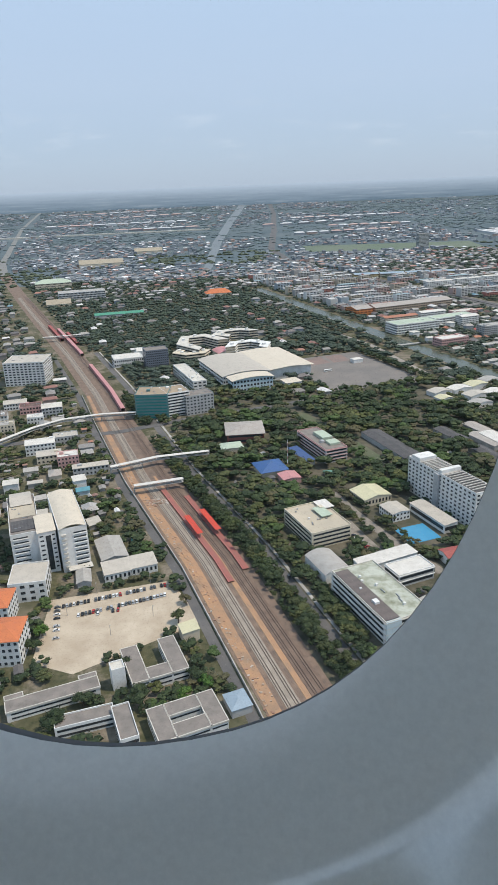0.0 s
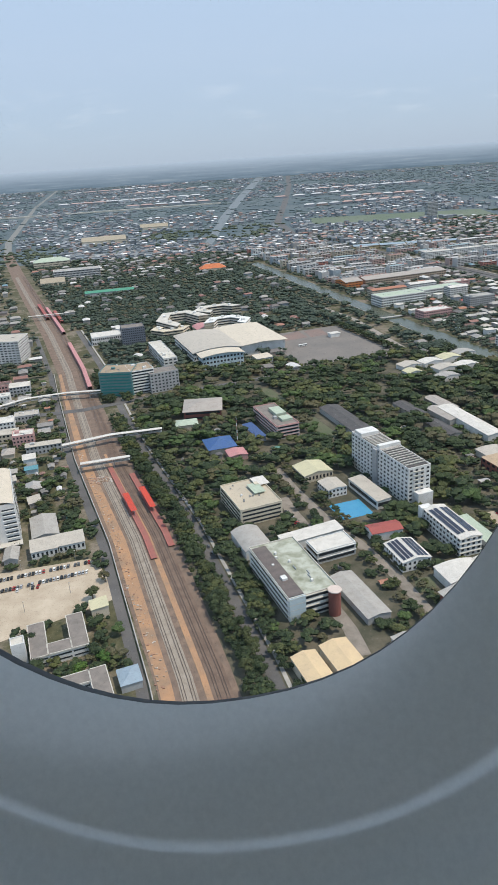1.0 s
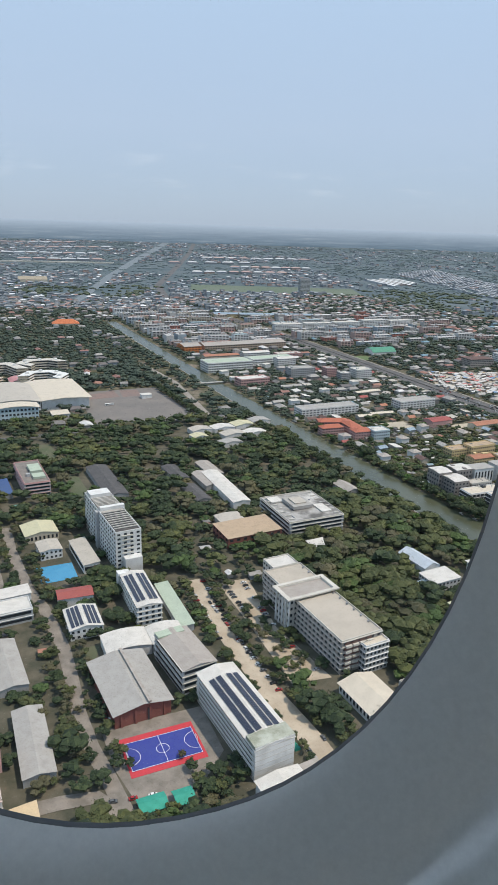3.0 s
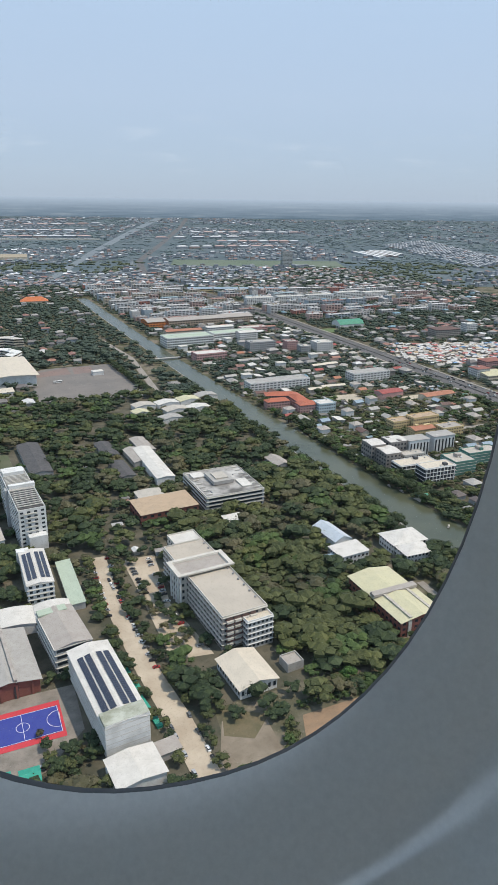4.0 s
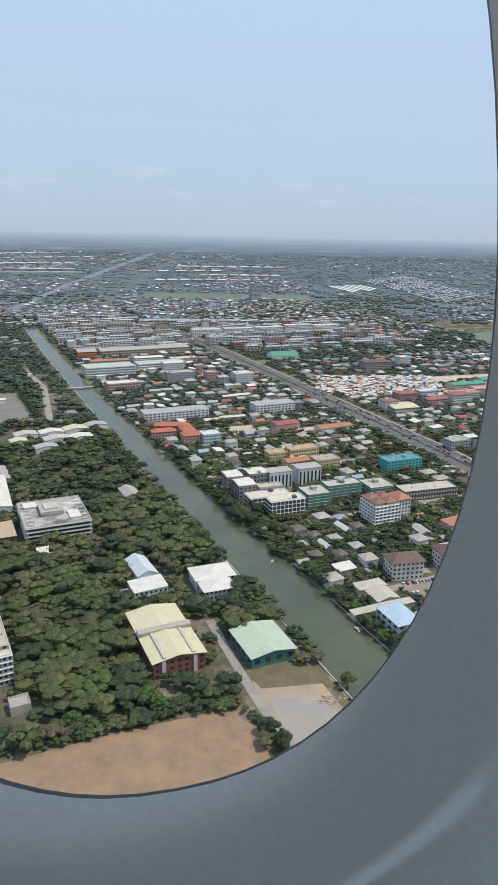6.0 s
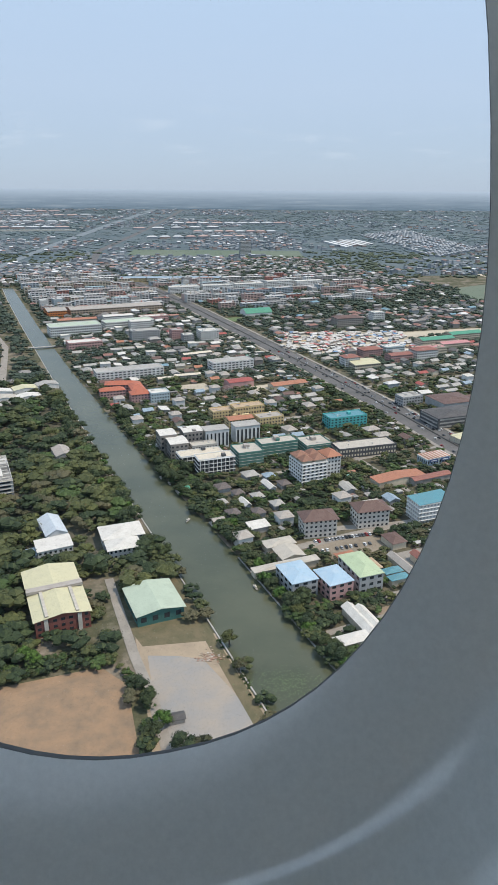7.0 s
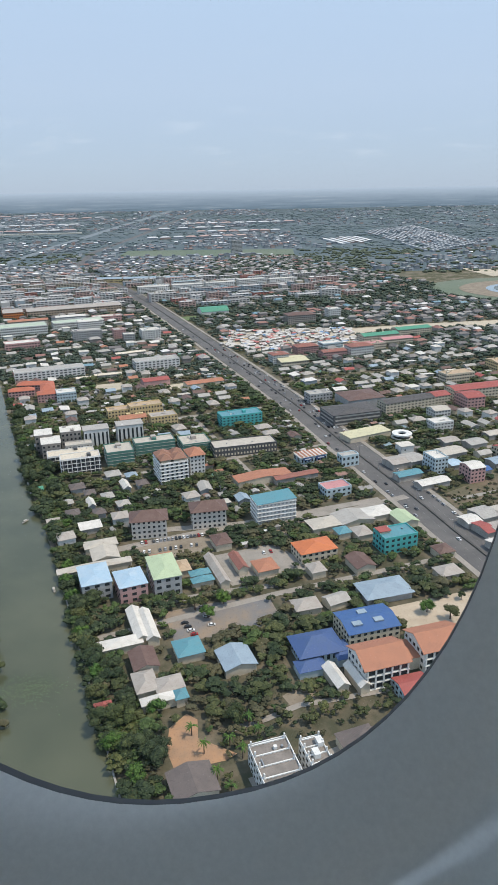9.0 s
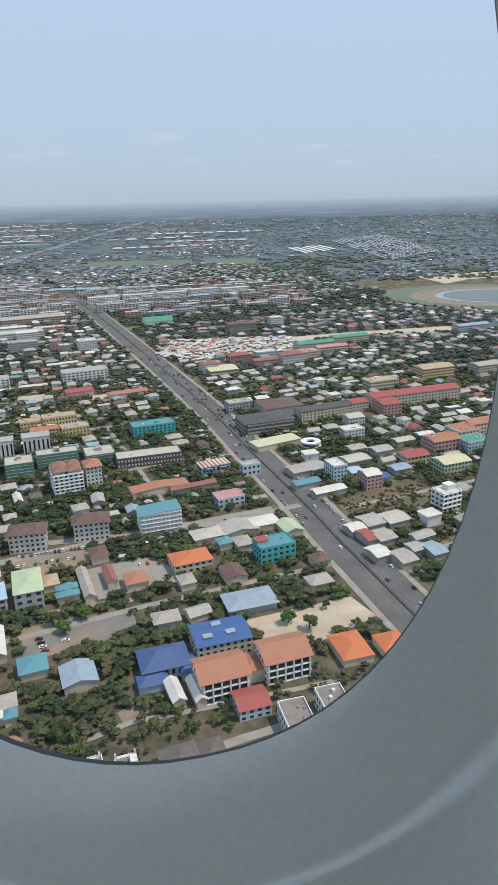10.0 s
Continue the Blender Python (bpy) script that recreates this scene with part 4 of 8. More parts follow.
building("cream_hall", 61.9, 282.9, 13.0, 14.0, -69, 3.6, CREAM, CREAM_ROOF, "cream hall with a stepped pale roof among trees", roof="gable", rise=1.4, storeys=1)
pool = patch("pool", on_grid((140.5, 206.5), (154.5, 206.5), (154.5, 220), (140.5, 220)), 0.10, POOL_BLUE, "bright blue swimming pool", "pool")
take(74.5, 248.5, 19, 17, -72)

block = building("roof_deck_block", 46.8, 196.2, 34.0, 17.0, -69, 8.3, WHITE, MOSSY_ROOF, "white four-storey block with a mossy flat roof", storeys=4, style="band", trim=PALE_CONCRETE, clutter=10)
bit("sloping_roof", WEATHERED_ROOF, block, 0.5, -5.6, 8.75, 31.5, 5.2, 0.35)
bit("rendered_gable", PALE_BLUE, block, 16.6, -5.6, 4.2, 1.4, 5.6, 8.8)
def drum(x, y, r, h):
    e = thing("stair_drum", x, y, 0, 0, "round red stair tower at a block's corner", "tower")
    n = 20
    ring = [(math.cos(2 * math.pi * i / n) * r, math.sin(2 * math.pi * i / n) * r) for i in range(n)]
    for name, z0, z1, k, m in (("wall", -0.2, h, 1.0, BRICK), ("cap", h, h + 0.35, 1.12, TILE_WHITE)):
        v = [(a * k, b * k, z) for z in (z0, z1) for a, b in ring]
        f = [tuple(range(n))[::-1], tuple(range(n, 2 * n))] + [(i, (i + 1) % n, n + (i + 1) % n, n + i) for i in range(n)]
        part(name, meshed(name, v, f, m), e)
    take(x, y, 2 * r, 2 * r, 0)


drum(59.6, 180.6, 2.0, 9.0)
building("grey_wing", 62.5, 216.0, 9.0, 15.5, -69, 4.8, GREY_WALL, WHITE_ROOF, "grey two-storey wing with a white flat roof", storeys=2, style="band", trim=WHITE)
building("white_wing", 56.0, 226.0, 7.0, 24.0, -69, 3.4, WHITE, WHITE_ROOF, "long low white roofed wing between trees", roof="shed", rise=0.5)
building("vault_shed", 33.5, 223.5, 16.0, 10.5, -69, 3.8, WHITE, GREY_ROOF, "white hall with a pale curved grey roof", roof="vault", rise=1.6)
building("open_shed", 68.3, 187.0, 25.5, 8.2, -69, 2.6, GREY_WALL, GREY_ROOF, "open-sided shed under a long pale grey roof", roof="gable", rise=0.8)
building("open_shed", 82.0, 153.0, 26.5, 8.0, -73, 2.6, GREY_WALL, GREY_ROOF, "open-sided shed under a long pale grey roof", roof="gable", rise=0.8)
building("buff_hall", 59.5, 154.5, 16.0, 8.5, -69, 4.2, CREAM, BUFF_ROOF, "hall with a buff sheet roof in two slopes", roof="gable", rise=0.9)
building("buff_hall", 50.5, 150.5, 16.0, 7.5, -69, 3.8, CREAM, BUFF_ROOF, "hall with a buff sheet roof in two slopes", roof="gable", rise=0.9)
building("buff_shed", 84.5, 128.0, 6.0, 6.0, -72, 2.8, CREAM, BUFF_ROOF, "small shed with a buff roof", roof="shed", rise=0.5)


def tiled_block():
    e = building("tiled_roof_block", 70.5, 136.0, 22, 13.0, -72, 8.2, PALE_CONCRETE, TILE_WHITE, "block with a chequered red and pink tiled flat roof", storeys=4, style="band", trim=TILE_WHITE)
    for i in range(13):
        for j in range(8):
            if (i + j) % 2:
                part("roof_tile", unit(TILE_RED), e, "", pose(-9.9 + i * 1.65, -5.6 + j * 1.6, 8.33) @ Matrix.Diagonal((1.6, 1.55, 0.08, 1)))
    bit("stair_house", PINK, e, -6.5, 6.2, 7.0, 6.5, 3.0, 7.6)
    bit("stair_house", TILE_WHITE, e, -9.2, -2.0, 9.0, 3.0, 5.0, 1.4)


tiled_block()
building("tiled_annex", 86.5, 121.0, 5, 6, -72, 5.5, PINK, TILE_RED, "small block with a red tiled flat roof", storeys=2)

cb = building("courtyard_block", 33.5, 254.0, 25, 18.0, -69, 7.0, CREAM, SAND, "old block with a dusty cluttered flat roof", storeys=4, style="band", clutter=12)
bit("roof_shelter", MINT_ROOF, cb, -2.0, 3.5, 8.0, 9, 5, 0.3)
bit("roof_shelter", WHITE_ROOF, cb, -8.0, 7.5, 7.9, 8, 6, 0.3)
gg = building("grey_school", 47.9, 344.9, 34.0, 12.5, -70, 7.2, GREY_WALL, SLAB_ROOF, "grey school block with pink bands and mint roof rooms", storeys=4, style="band", trim=PINK, clutter=4)
bit("roof_room", MINT_ROOF, gg, -2, 2.0, 8.2, 11, 6, 1.6)
bit("roof_room", MINT_ROOF, gg, 9, 2.0, 8.0, 6, 6, 1.2)
building("blue_shelter", 36.0, 336.0, 22, 5, -70, 2.4, GREY_WALL, NAVY_ROOF, "low shelter with a blue roof beside a school", roof="shed", rise=0.5)
building("blue_hall", 18.3, 319.5, 13.5, 13.0, -74, 3.4, CREAM, BLUE_ROOF, "hall with a bright blue roof among trees", roof="hip", rise=3.0, over=1.0)
building("pink_porch", 27.0, 308.0, 9, 9, -74, 2.8, PINK, PINK_ROOF, "low porch under a faded pink roof", roof="gable", rise=0.7)
building("brick_hip_hall", 7.1, 372.7, 21.0, 21.0, 2, 5.6, BRICK, TAUPE_ROOF, "brick hall under a grey hipped roof with white ridges", roof="hip", rise=2.0, over=0.8, storeys=2, style="band")
building("mint_house", -1.0, 352.0, 12, 9, 10, 3.2, CREAM, MINT_ROOF, "house with a mint hipped roof", roof="hip", rise=1.4)
building("dark_long_roof", 86.1, 343.6, 46.0, 11.0, -71, 3.0, GREY_WALL, DARK_ROOF, "long low shed under a dark weathered roof", roof="gable", rise=1.0)
building("brown_hall", 153.1, 277.5, 17.0, 26.0, -71, 4.8, BRICK, TAN_ROOF, "brick hall with a flat tan roof", roof="shed", rise=0.4, storeys=2, wide=3.4)
building("round_annex", 146.5, 292.0, 9, 12, -71, 3.2, PALE_CONCRETE, PALE_ROOF, "curved low annex with a terrace", roof="vault", rise=0.5)
go = building("grey_office", 180.4, 293.5, 31.0, 28.0, -72, 7.4, GREY_WALL, surface("stained_slab", (0.115, 0.108, 0.10), (0.56, 0.54, 0.51), 1.0, 0.10, 2.0), "square grey office with white roof patches", storeys=4, style="band", trim=PALE_CONCRETE, clutter=5)
bit("roof_block", GREY_ROOF, go, -2, -1, 8.6, 12, 10, 1.6)
bit("roof_block", PALE_ROOF, go, -2, -1, 9.6, 7, 6, 0.8)
for i in range(7):
    bit("roof_beam", PALE_CONCRETE, go, -13 + 4.3 * i, 11.5, 7.95, 0.4, 3.0, 0.4)
    bit("roof_beam", PALE_CONCRETE, go, -13 + 4.3 * i, -11.5, 7.95, 0.4, 3.0, 0.4)
bit("roof_block", WHITE_ROOF, go, -10, -9, 8.0, 6, 6, 0.6)
bit("roof_block", WHITE_ROOF, go, 6, 8, 7.9, 9, 5, 0.5)
building("white_long_roof", 147.5, 331.1, 46.0, 9.0, -73, 3.8, WHITE, WHITE_ROOF, "long low building with a brilliant white roof", roof="gable", rise=0.7)
building("white_hut", 176.6, 163.7, 15.0, 11.8, -69, 3.4, WHITE, CREAM_WHITE_ROOF, "white cottage with a broad cream gable roof", roof="gable", rise=1.7, over=0.6, storeys=1)
building("rusty_shed", 190.6, 168.0, 5, 5.5, -69, 2.4, CONCRETE, TAUPE_ROOF, "small rusty machinery shed")
cr = building("cream_college", 230.7, 194.7, 30.5, 16.4, -72, 6.0, BRICK, CREAM_ROOF, "brick college with a two-part cream roof", roof="gable", rise=1.4, storeys=3, wide=2.2, over=0.6)
bit("roof_step", TAUPE_ROOF, cr, -0.5, 0, 7.1, 2.6, 17.6, 0.9)
for s in (-1, 1):
    bit("roof_gutter", PALE_ROOF, cr, 7.5, 4.6 * s, 6.95, 15.5, 1.0, 0.35)
    bit("pier", PALE_CONCRETE, cr, 15.35, 5.0 * s, 3.0, 0.5, 1.2, 6.0)
building("white_cottage", 221.2, 245.6, 16, 8.0, -68, 3.6, WHITE, SLATE_WHITE, "white cottage with a steep pale blue roof", roof="gable", rise=2.0)
building("white_cottage", 224.2, 230.4, 9.6, 12.6, -72, 3.8, WHITE, WHITE_ROOF, "white two-storey cottage with a flat white roof", roof="shed", rise=0.5, storeys=2)
building("white_villa", 248.4, 237.4, 10.4, 15.0, -75, 4.6, WHITE, WHITE_ROOF, "white villa with stepped pale roofs", roof="hip", rise=1.3, over=0.7, storeys=2)
building("villa_front_wing", 249.6, 228.2, 8.6, 11.4, -75, 4.2, WHITE, WHITE_ROOF, "front wing of a white villa under a pale roof", roof="hip", rise=1.2, over=0.7, storeys=2)
building("cottage_lean_to", 217.4, 226.6, 6.0, 4.4, -72, 2.4, GREY_WALL, SLATE_ROOF, "grey lean-to beside a white cottage", roof="shed", rise=0.4)
building("green_warehouse", 262.1, 191.3, 17.0, 15.0, -72, 4.0, GREEN_WALL, MINT_ROOF, "green-walled warehouse with a mint sheet roof", roof="gable", rise=1.3, over=0.6, storeys=1, wide=4.0)
building("lake_house", 212.0, 329.0, 14, 8, -70, 3.0, GREY_WALL, TAUPE_ROOF, "weathered house with a mossy roof by the canal", roof="gable", rise=1.4)
building("green_long_roof", 119.6, 219.0, 31, 5.0, -73, 2.4, GREY_WALL, MINT_ROOF, "long walkway roof in faded green", roof="shed", rise=0.3)
for i, (p, q, l, w) in enumerate(((268, 372, 14, 9), (284, 372, 15, 9), (300, 375, 15, 10), (315, 380, 14, 9), (285, 356, 16, 9), (300, 355, 15, 9), (262, 358, 10, 8), (276, 340, 14, 8))):
    x, y = grid(p, q)
    building("low_school_house", x, y, w, l, -66, 3.0, WHITE, (PALE_ROOF, WHITE_ROOF, CREAM_ROOF, GREY_ROOF)[i % 4], "low school house with a pale roof among trees", roof="gable", rise=1.2, group="low school houses")
for i, (p, q) in enumerate(((226, 300), (238, 285), (226, 268), (246, 300))):
    x, y = grid(p, q)
    building("weathered_shed", x, y, 22, 8, -70, 2.8, CONCRETE, (DARK_ROOF, TAUPE_ROOF)[i % 2], "low weathered shed with a patchy grey roof", roof="gable", rise=0.8, group="weathered sheds")

# the convention hall by the plaza
ch = building("convention_hall", 3.0, 507.0, 58, 36, -71, 9.0, WHITE, PALE_ROOF, "convention hall with broad curved pale roofs", roof="vault", rise=2.2, over=1.0, storeys=3, style="band", trim=WHITE)
building("convention_hall_wing", 35.0, 524.0, 62, 34, -70, 8.6, WHITE, CREAM_WHITE_ROOF, "convention hall wing under a broad flat cream roof", roof="gable", rise=1.2, over=2.0)
building("glass_foyer", 14.5, 471.0, 12, 30, -71, 9.0, PALE_BLUE, CREAM_WHITE_ROOF, "glazed hall front with a curved canopy roof", roof="vault", rise=1.6, over=1.0, storeys=3, wide=2.6)
building("hall_arcade", -30.0, 497.0, 54, 10, -71, 7.0, WHITE, PALE_CONCRETE, "white arcade wing with a terrace roof along a hall", storeys=3, wide=3.0, clutter=8)
building("entry_canopy", 44.0, 475.0, 12, 12, -72, 3.6, WHITE, CREAM_WHITE_ROOF, "flat pale entrance canopy", roof="shed", rise=0.3)
building("teal_office", -49.2, 422.4, 20.7, 19.0, -3, 15.6, surface("teal_panel", (0.10, 0.20, 0.20), (0.15, 0.25, 0.25), 0.7, 0.3), LOT_SAND, "teal glass office block with a cluttered roof", storeys=8, style="band", glass=TEAL_GLASS, clutter=6)
building("white_office", -36.0, 425.1, 15.0, 16.4, 22, 15.2, WHITE, LOT_SAND, "white office block with ribbed bands", storeys=8, style="band", trim=WHITE, clutter=4)
building("white_office_wing", -21.7, 424.5, 18.7, 12.0, 22, 12.4, GREY_WALL, SLAB_ROOF, "grey office wing with square windows", storeys=6, wide=2.2, clutter=3)
building("dark_office", -59.1, 547.2, 18.2, 14.0, 16, 14.8, surface("slate_wall", (0.16, 0.18, 0.22), stain=0.4), SLAB_ROOF, "dark slate office tower", storeys=8, style="band")
building("pale_store", -84.0, 560.0, 24, 18, 16, 6.5, WHITE, WHITE_ROOF, "white store with a pale flat roof", storeys=2)

def hex_terrace(x, y, rx, ry, deep, h, storeys, sides, roof_mat, band_mat, label):
    """A terraced school wing bent round a six-sided yard, with a white parapet at every storey."""
    e = thing("terraced_school", x, y, 0, 18, label, "building", "terraced school blocks")

    def prism(k0, k1, z0, z1):
        v, f = [], []
        for i in sides:
            o = len(v)
            for z in (z0, z1):
                for j, k in ((i, k1), (i + 1, k1), (i + 1, k0), (i, k0)):
                    t = radians(60 * j)
                    v.append((math.cos(t) * (rx - k), math.sin(t) * (ry - k), z))
            f += [tuple(n + o for n in q) for q in BOX_FACES]
        return v, f

    sh = h / storeys
    part("wall", meshed("wall", *prism(deep, 0.0, -0.2, h), CREAM), e)
    part("roof", meshed("roof", *prism(deep - 0.5, 0.5, h, h + 0.18), roof_mat), e)
    for n in range(storeys):
        part("window_band", meshed("window_band", *prism(deep + 0.06, -0.06, n * sh + sh * 0.42, n * sh + sh * 0.9), GLASS), e)
        part("parapet", meshed("parapet", *prism(deep + 0.5, -0.9, (n + 1) * sh - 0.25, (n + 1) * sh + 0.35), band_mat), e)
    for i in sides:
        t = radians(60 * i + 30)
        bit("stair_house", WHITE, e, math.cos(t) * (rx - deep / 2) * 0.86, math.sin(t) * (ry - deep / 2) * 0.86, h + 1.0, 2.6, 2.2, 1.6)
        c, q = math.cos(radians(18)), math.sin(radians(18))
        px, py = math.cos(t) * (rx - deep / 2) * 0.86, math.sin(t) * (ry - deep / 2) * 0.86
        take(x + c * px - q * py, y + q * px + c * py, rx, rx, 18 + 60 * i, -2)


hex_terrace(-22, 592, 23, 33, 9, 9.0, 4, (0, 1, 2, 3), MOSSY_ROOF, PALE_CONCRETE, "six-sided terraced school wing with pale banded storeys")
hex_terrace(-31, 568, 16, 13, 7, 6.6, 3, (2, 3, 4, 5), ORANGE_ROOF, CREAM, "low six-sided school wing under an orange roof")
hex_terrace(17, 574, 20, 20, 8, 8.6, 4, (5, 0, 1, 2), PALE_ROOF, WHITE, "six-sided terraced school wing with white parapets")
hex_terrace(7, 626, 22, 17, 8, 9.0, 4, (0, 1, 2, 3), MOSSY_ROOF, PALE_CONCRETE, "six-sided terraced school wing with a mossy roof")
building("red_dome_hall", -4, 578, 18, 15, -71, 3.4, CREAM, PINK_ROOF, "round-roofed school hall under a dusty red roof", roof="vault", rise=2.0)
building("white_store_hall", -72, 582, 15, 12, 14, 7.0, WHITE, WHITE_ROOF, "white hall with a curved pale roof", roof="vault", rise=1.4)

LAWN = surface("mown_lawn", (0.085, 0.105, 0.055), (0.13, 0.125, 0.08), 0.9, 0.08, 1.5, 0.95)
PLATFORM_DUST = surface("faded_red_paving", (0.23, 0.16, 0.135), (0.18, 0.14, 0.125), 0.9, 0.08)
patch("lawn", [(35.7, 411.2), (46.2, 413.2), (58.2, 382.6), (50.2, 377.3)], 0.05, LAWN, "open mown lawn in a clearing among trees", "lawn")
patch("lawn", [(63.0, 360.7), (70.3, 355.6), (80.1, 327.9), (72.1, 321.1)], 0.05, LAWN, "open mown lawn in a clearing among trees", "lawn")
patch("lawn", [(88.8, 197.5), (95.3, 197.9), (94.7, 191.2), (87.7, 188.7)], 0.05, LAWN, "small mown lawn beside school halls", "lawn")
for pts in ([(49.9, 533.7), (75.0, 556.1), (81.8, 534.1), (57.0, 524.1)], [(79.7, 555.8), (94.2, 559.8), (98.2, 539.6), (84.1, 534.0)]):
    patch("plaza_paving", pts, 0.085, PLATFORM_DUST, "faded reddish paving field on the plaza", "paving", False)
bus = thing("bus", 75.4, 507.8, 0.07, 20, "white coach with dark windows parked on the plaza", "bus")
part("body", boxes("body", WHITE, (-3.2, -0.7, 0.25, 3.2, 0.7, 1.7)), bus)
part("window", boxes("window", GLASS, (-3.0, -0.73, 0.95, 3.0, 0.73, 1.4), (3.15, -0.6, 0.9, 3.23, 0.6, 1.5)), bus)
for wx in (-2.1, 2.0):
    for wy in (-0.62, 0.62):
        bit("wheel", RUBBER, bus, wx, wy, 0.27, 0.55, 0.22, 0.55)
building("plaza_kiosk", 102.1, 532.6, 8, 6, 20, 3.0, WHITE, WHITE_ROOF, "small white kiosk on the plaza", roof="hip", rise=0.8)

# west of the railway
hr = building("hospital_block", -68.0, 249.7, 10.6, 35.0, 20, 18.2, WHITE, CREAM_ROOF, "tall white hospital block under a barrel-shaped cream roof", roof="flat", trim=WHITE)
part("curved_roof", roof_mesh("vault", 35.0, 10.2, 18.3, 1.5, 0.2, CREAM_WHITE_ROOF), hr, "", pose(0, 0, 0, 0, 0, 90))
hl = building("hospital_wing", -85.5, 250.0, 11.0, 36.0, 18, 16.8, WHITE, SLAB_ROOF, "white hospital wing with a stained sandy roof", clutter=6)
part("rear_roof", roof_mesh("gable", 8.0, 12.4, 17.2, 1.4, 0.4, PALE_ROOF), hl, "", pose(0, 14.0, 0.4))
bit("roof_terrace", SAND, hl, 0, 4.0, 17.0, 9.8, 14.0, 0.3)
bit("roof_well", DARK_ROOF, hl, 0, -10.5, 17.05, 9.6, 9.0, 0.3)
hm = building("hospital_link", -74.2, 239.6, 6.6, 15.0, 19, 17.6, WHITE, CREAM_WHITE_ROOF, "white middle block joining two hospital wings", roof="shed", rise=0.3)
bit("stair_glass", GLASS, hm, 0.4, -7.55, 8.6, 1.9, 0.2, 14.6)
for n in range(8):
    z = 2.6 + 1.95 * n
    bit("slot_window", GLASS, hr, 2.4, -17.5, z, 4.6, 0.16, 0.55)
    bit("floor_ledge", WHITE, hr, 2.4, -17.7, z - 0.55, 5.0, 0.5, 0.16)
    bit("balcony", PALE_CONCRETE, hr, -3.6, -17.9, z - 0.2, 1.6, 0.9, 0.7)
    bit("slot_window", GLASS, hl, -1.8, -18.0, z - 0.7, 5.4, 0.16, 0.5)
    bit("floor_ledge", WHITE, hl, -1.8, -18.2, z - 1.2, 5.8, 0.5, 0.16)
    bit("slot_window", GLASS, hm, -2.0, -7.5, z - 0.3, 1.4, 0.16, 0.6)
    bit("slot_window", GLASS, hm, 2.4, -7.5, z - 0.3, 1.0, 0.16, 0.6)
    for k in range(6):
        bit("window", GLASS, hr, 5.3, -14 + 5.2 * k, z, 0.14, 1.8, 0.8)
bit("entrance_canopy", PALE_CONCRETE, hr, 1.0, -19.2, 2.2, 9.0, 3.4, 0.25)
bit("entrance", DARK_WALL, hr, 1.0, -17.6, 1.0, 8.0, 0.2, 1.9)
building("clinic", -76.6, 220.1, 13.2, 14.5, 8, 7.4, WHITE, PALE_ROOF, "white clinic with a pale roof and red-framed windows", storeys=3, wide=3.4)
building("orange_dormitory", -75.5, 183.5, 13.4, 13.0, 2, 9.4, WHITE, ORANGE_ROOF, "white dormitory under an orange tiled roof", roof="hip", rise=2.2, storeys=4, wide=2.0)
building("orange_dormitory", -84.0, 203.0, 12, 12.0, 2, 8.4, WHITE, ORANGE_ROOF, "white dormitory under an orange tiled roof", roof="hip", rise=2.2, storeys=4, wide=2.0)
building("waiting_hall", -46.4, 228.0, 9.9, 8.3, 18, 3.4, WHITE, PALE_ROOF, "open-fronted waiting hall with a sloping pale roof", roof="shed", rise=0.9, storeys=1)
building("waiting_hall", -36.8, 231.6, 9.9, 8.0, 18, 3.4, WHITE, PALE_ROOF, "open-fronted waiting hall with a sloping pale roof", roof="shed", rise=0.9, storeys=1)
building("grey_warehouse", -50.8, 244.5, 18.0, 10.3, -71, 2.8, CONCRETE, GREY_ROOF, "low warehouse under a patched grey roof", roof="gable", rise=1.2)
building("white_apartment", -153.8, 518.5, 30.0, 26.0, 0, 17.5, WHITE, PALE_ROOF, "tall white apartment block with a pale roof", storeys=9, style="grid", wide=3.0, clutter=3)


def court_block(x, y, L, W, rot, h, t, sides, label):
    """A flat-roofed office round a yard: some of its four wings."""
    e = thing("courtyard_office", x, y, 0, rot, label, "building")
    take(x, y, L, W, rot)
    a, b = L / 2, W / 2
    wings = {"s": (-a, -b, a, -b + t), "n": (-a, b - t, a, b), "w": (-a, -b + t, -a + t, b - t), "e": (a - t, -b + t, a, b - t)}
    for k in sides:
        x0, y0, x1, y1 = wings[k]
        part("wall", boxes("wall", WHITE, (x0, y0, -0.2, x1, y1, h)), e)
        part("roof", boxes("roof", SLAB_ROOF, (x0 + 0.06, y0 + 0.06, h, x1 - 0.06, y1 - 0.06, h + 0.15)), e)
        part("eave", boxes("eave", PALE_CONCRETE, (x0 - 0.2, y0 - 0.2, h - 0.35, x1 + 0.2, y0 + 0.05, h + 0.25), (x0 - 0.2, y1 - 0.05, h - 0.35, x1 + 0.2, y1 + 0.2, h + 0.25),
                           (x0 - 0.2, y0 + 0.05, h - 0.35, x0 + 0.05, y1 - 0.05, h + 0.25), (x1 - 0.05, y0 + 0.05, h - 0.35, x1 + 0.2, y1 - 0.05, h + 0.25)), e)
        for s in range(2):
            bit("window_band", GLASS, e, (x0 + x1) / 2, y0, h * (0.3 + 0.42 * s), (x1 - x0) * 0.9, 0.1, 0.5)
            bit("window_band", GLASS, e, x1, (y0 + y1) / 2, h * (0.3 + 0.42 * s), 0.1, (y1 - y0) * 0.9, 0.5)
    return e


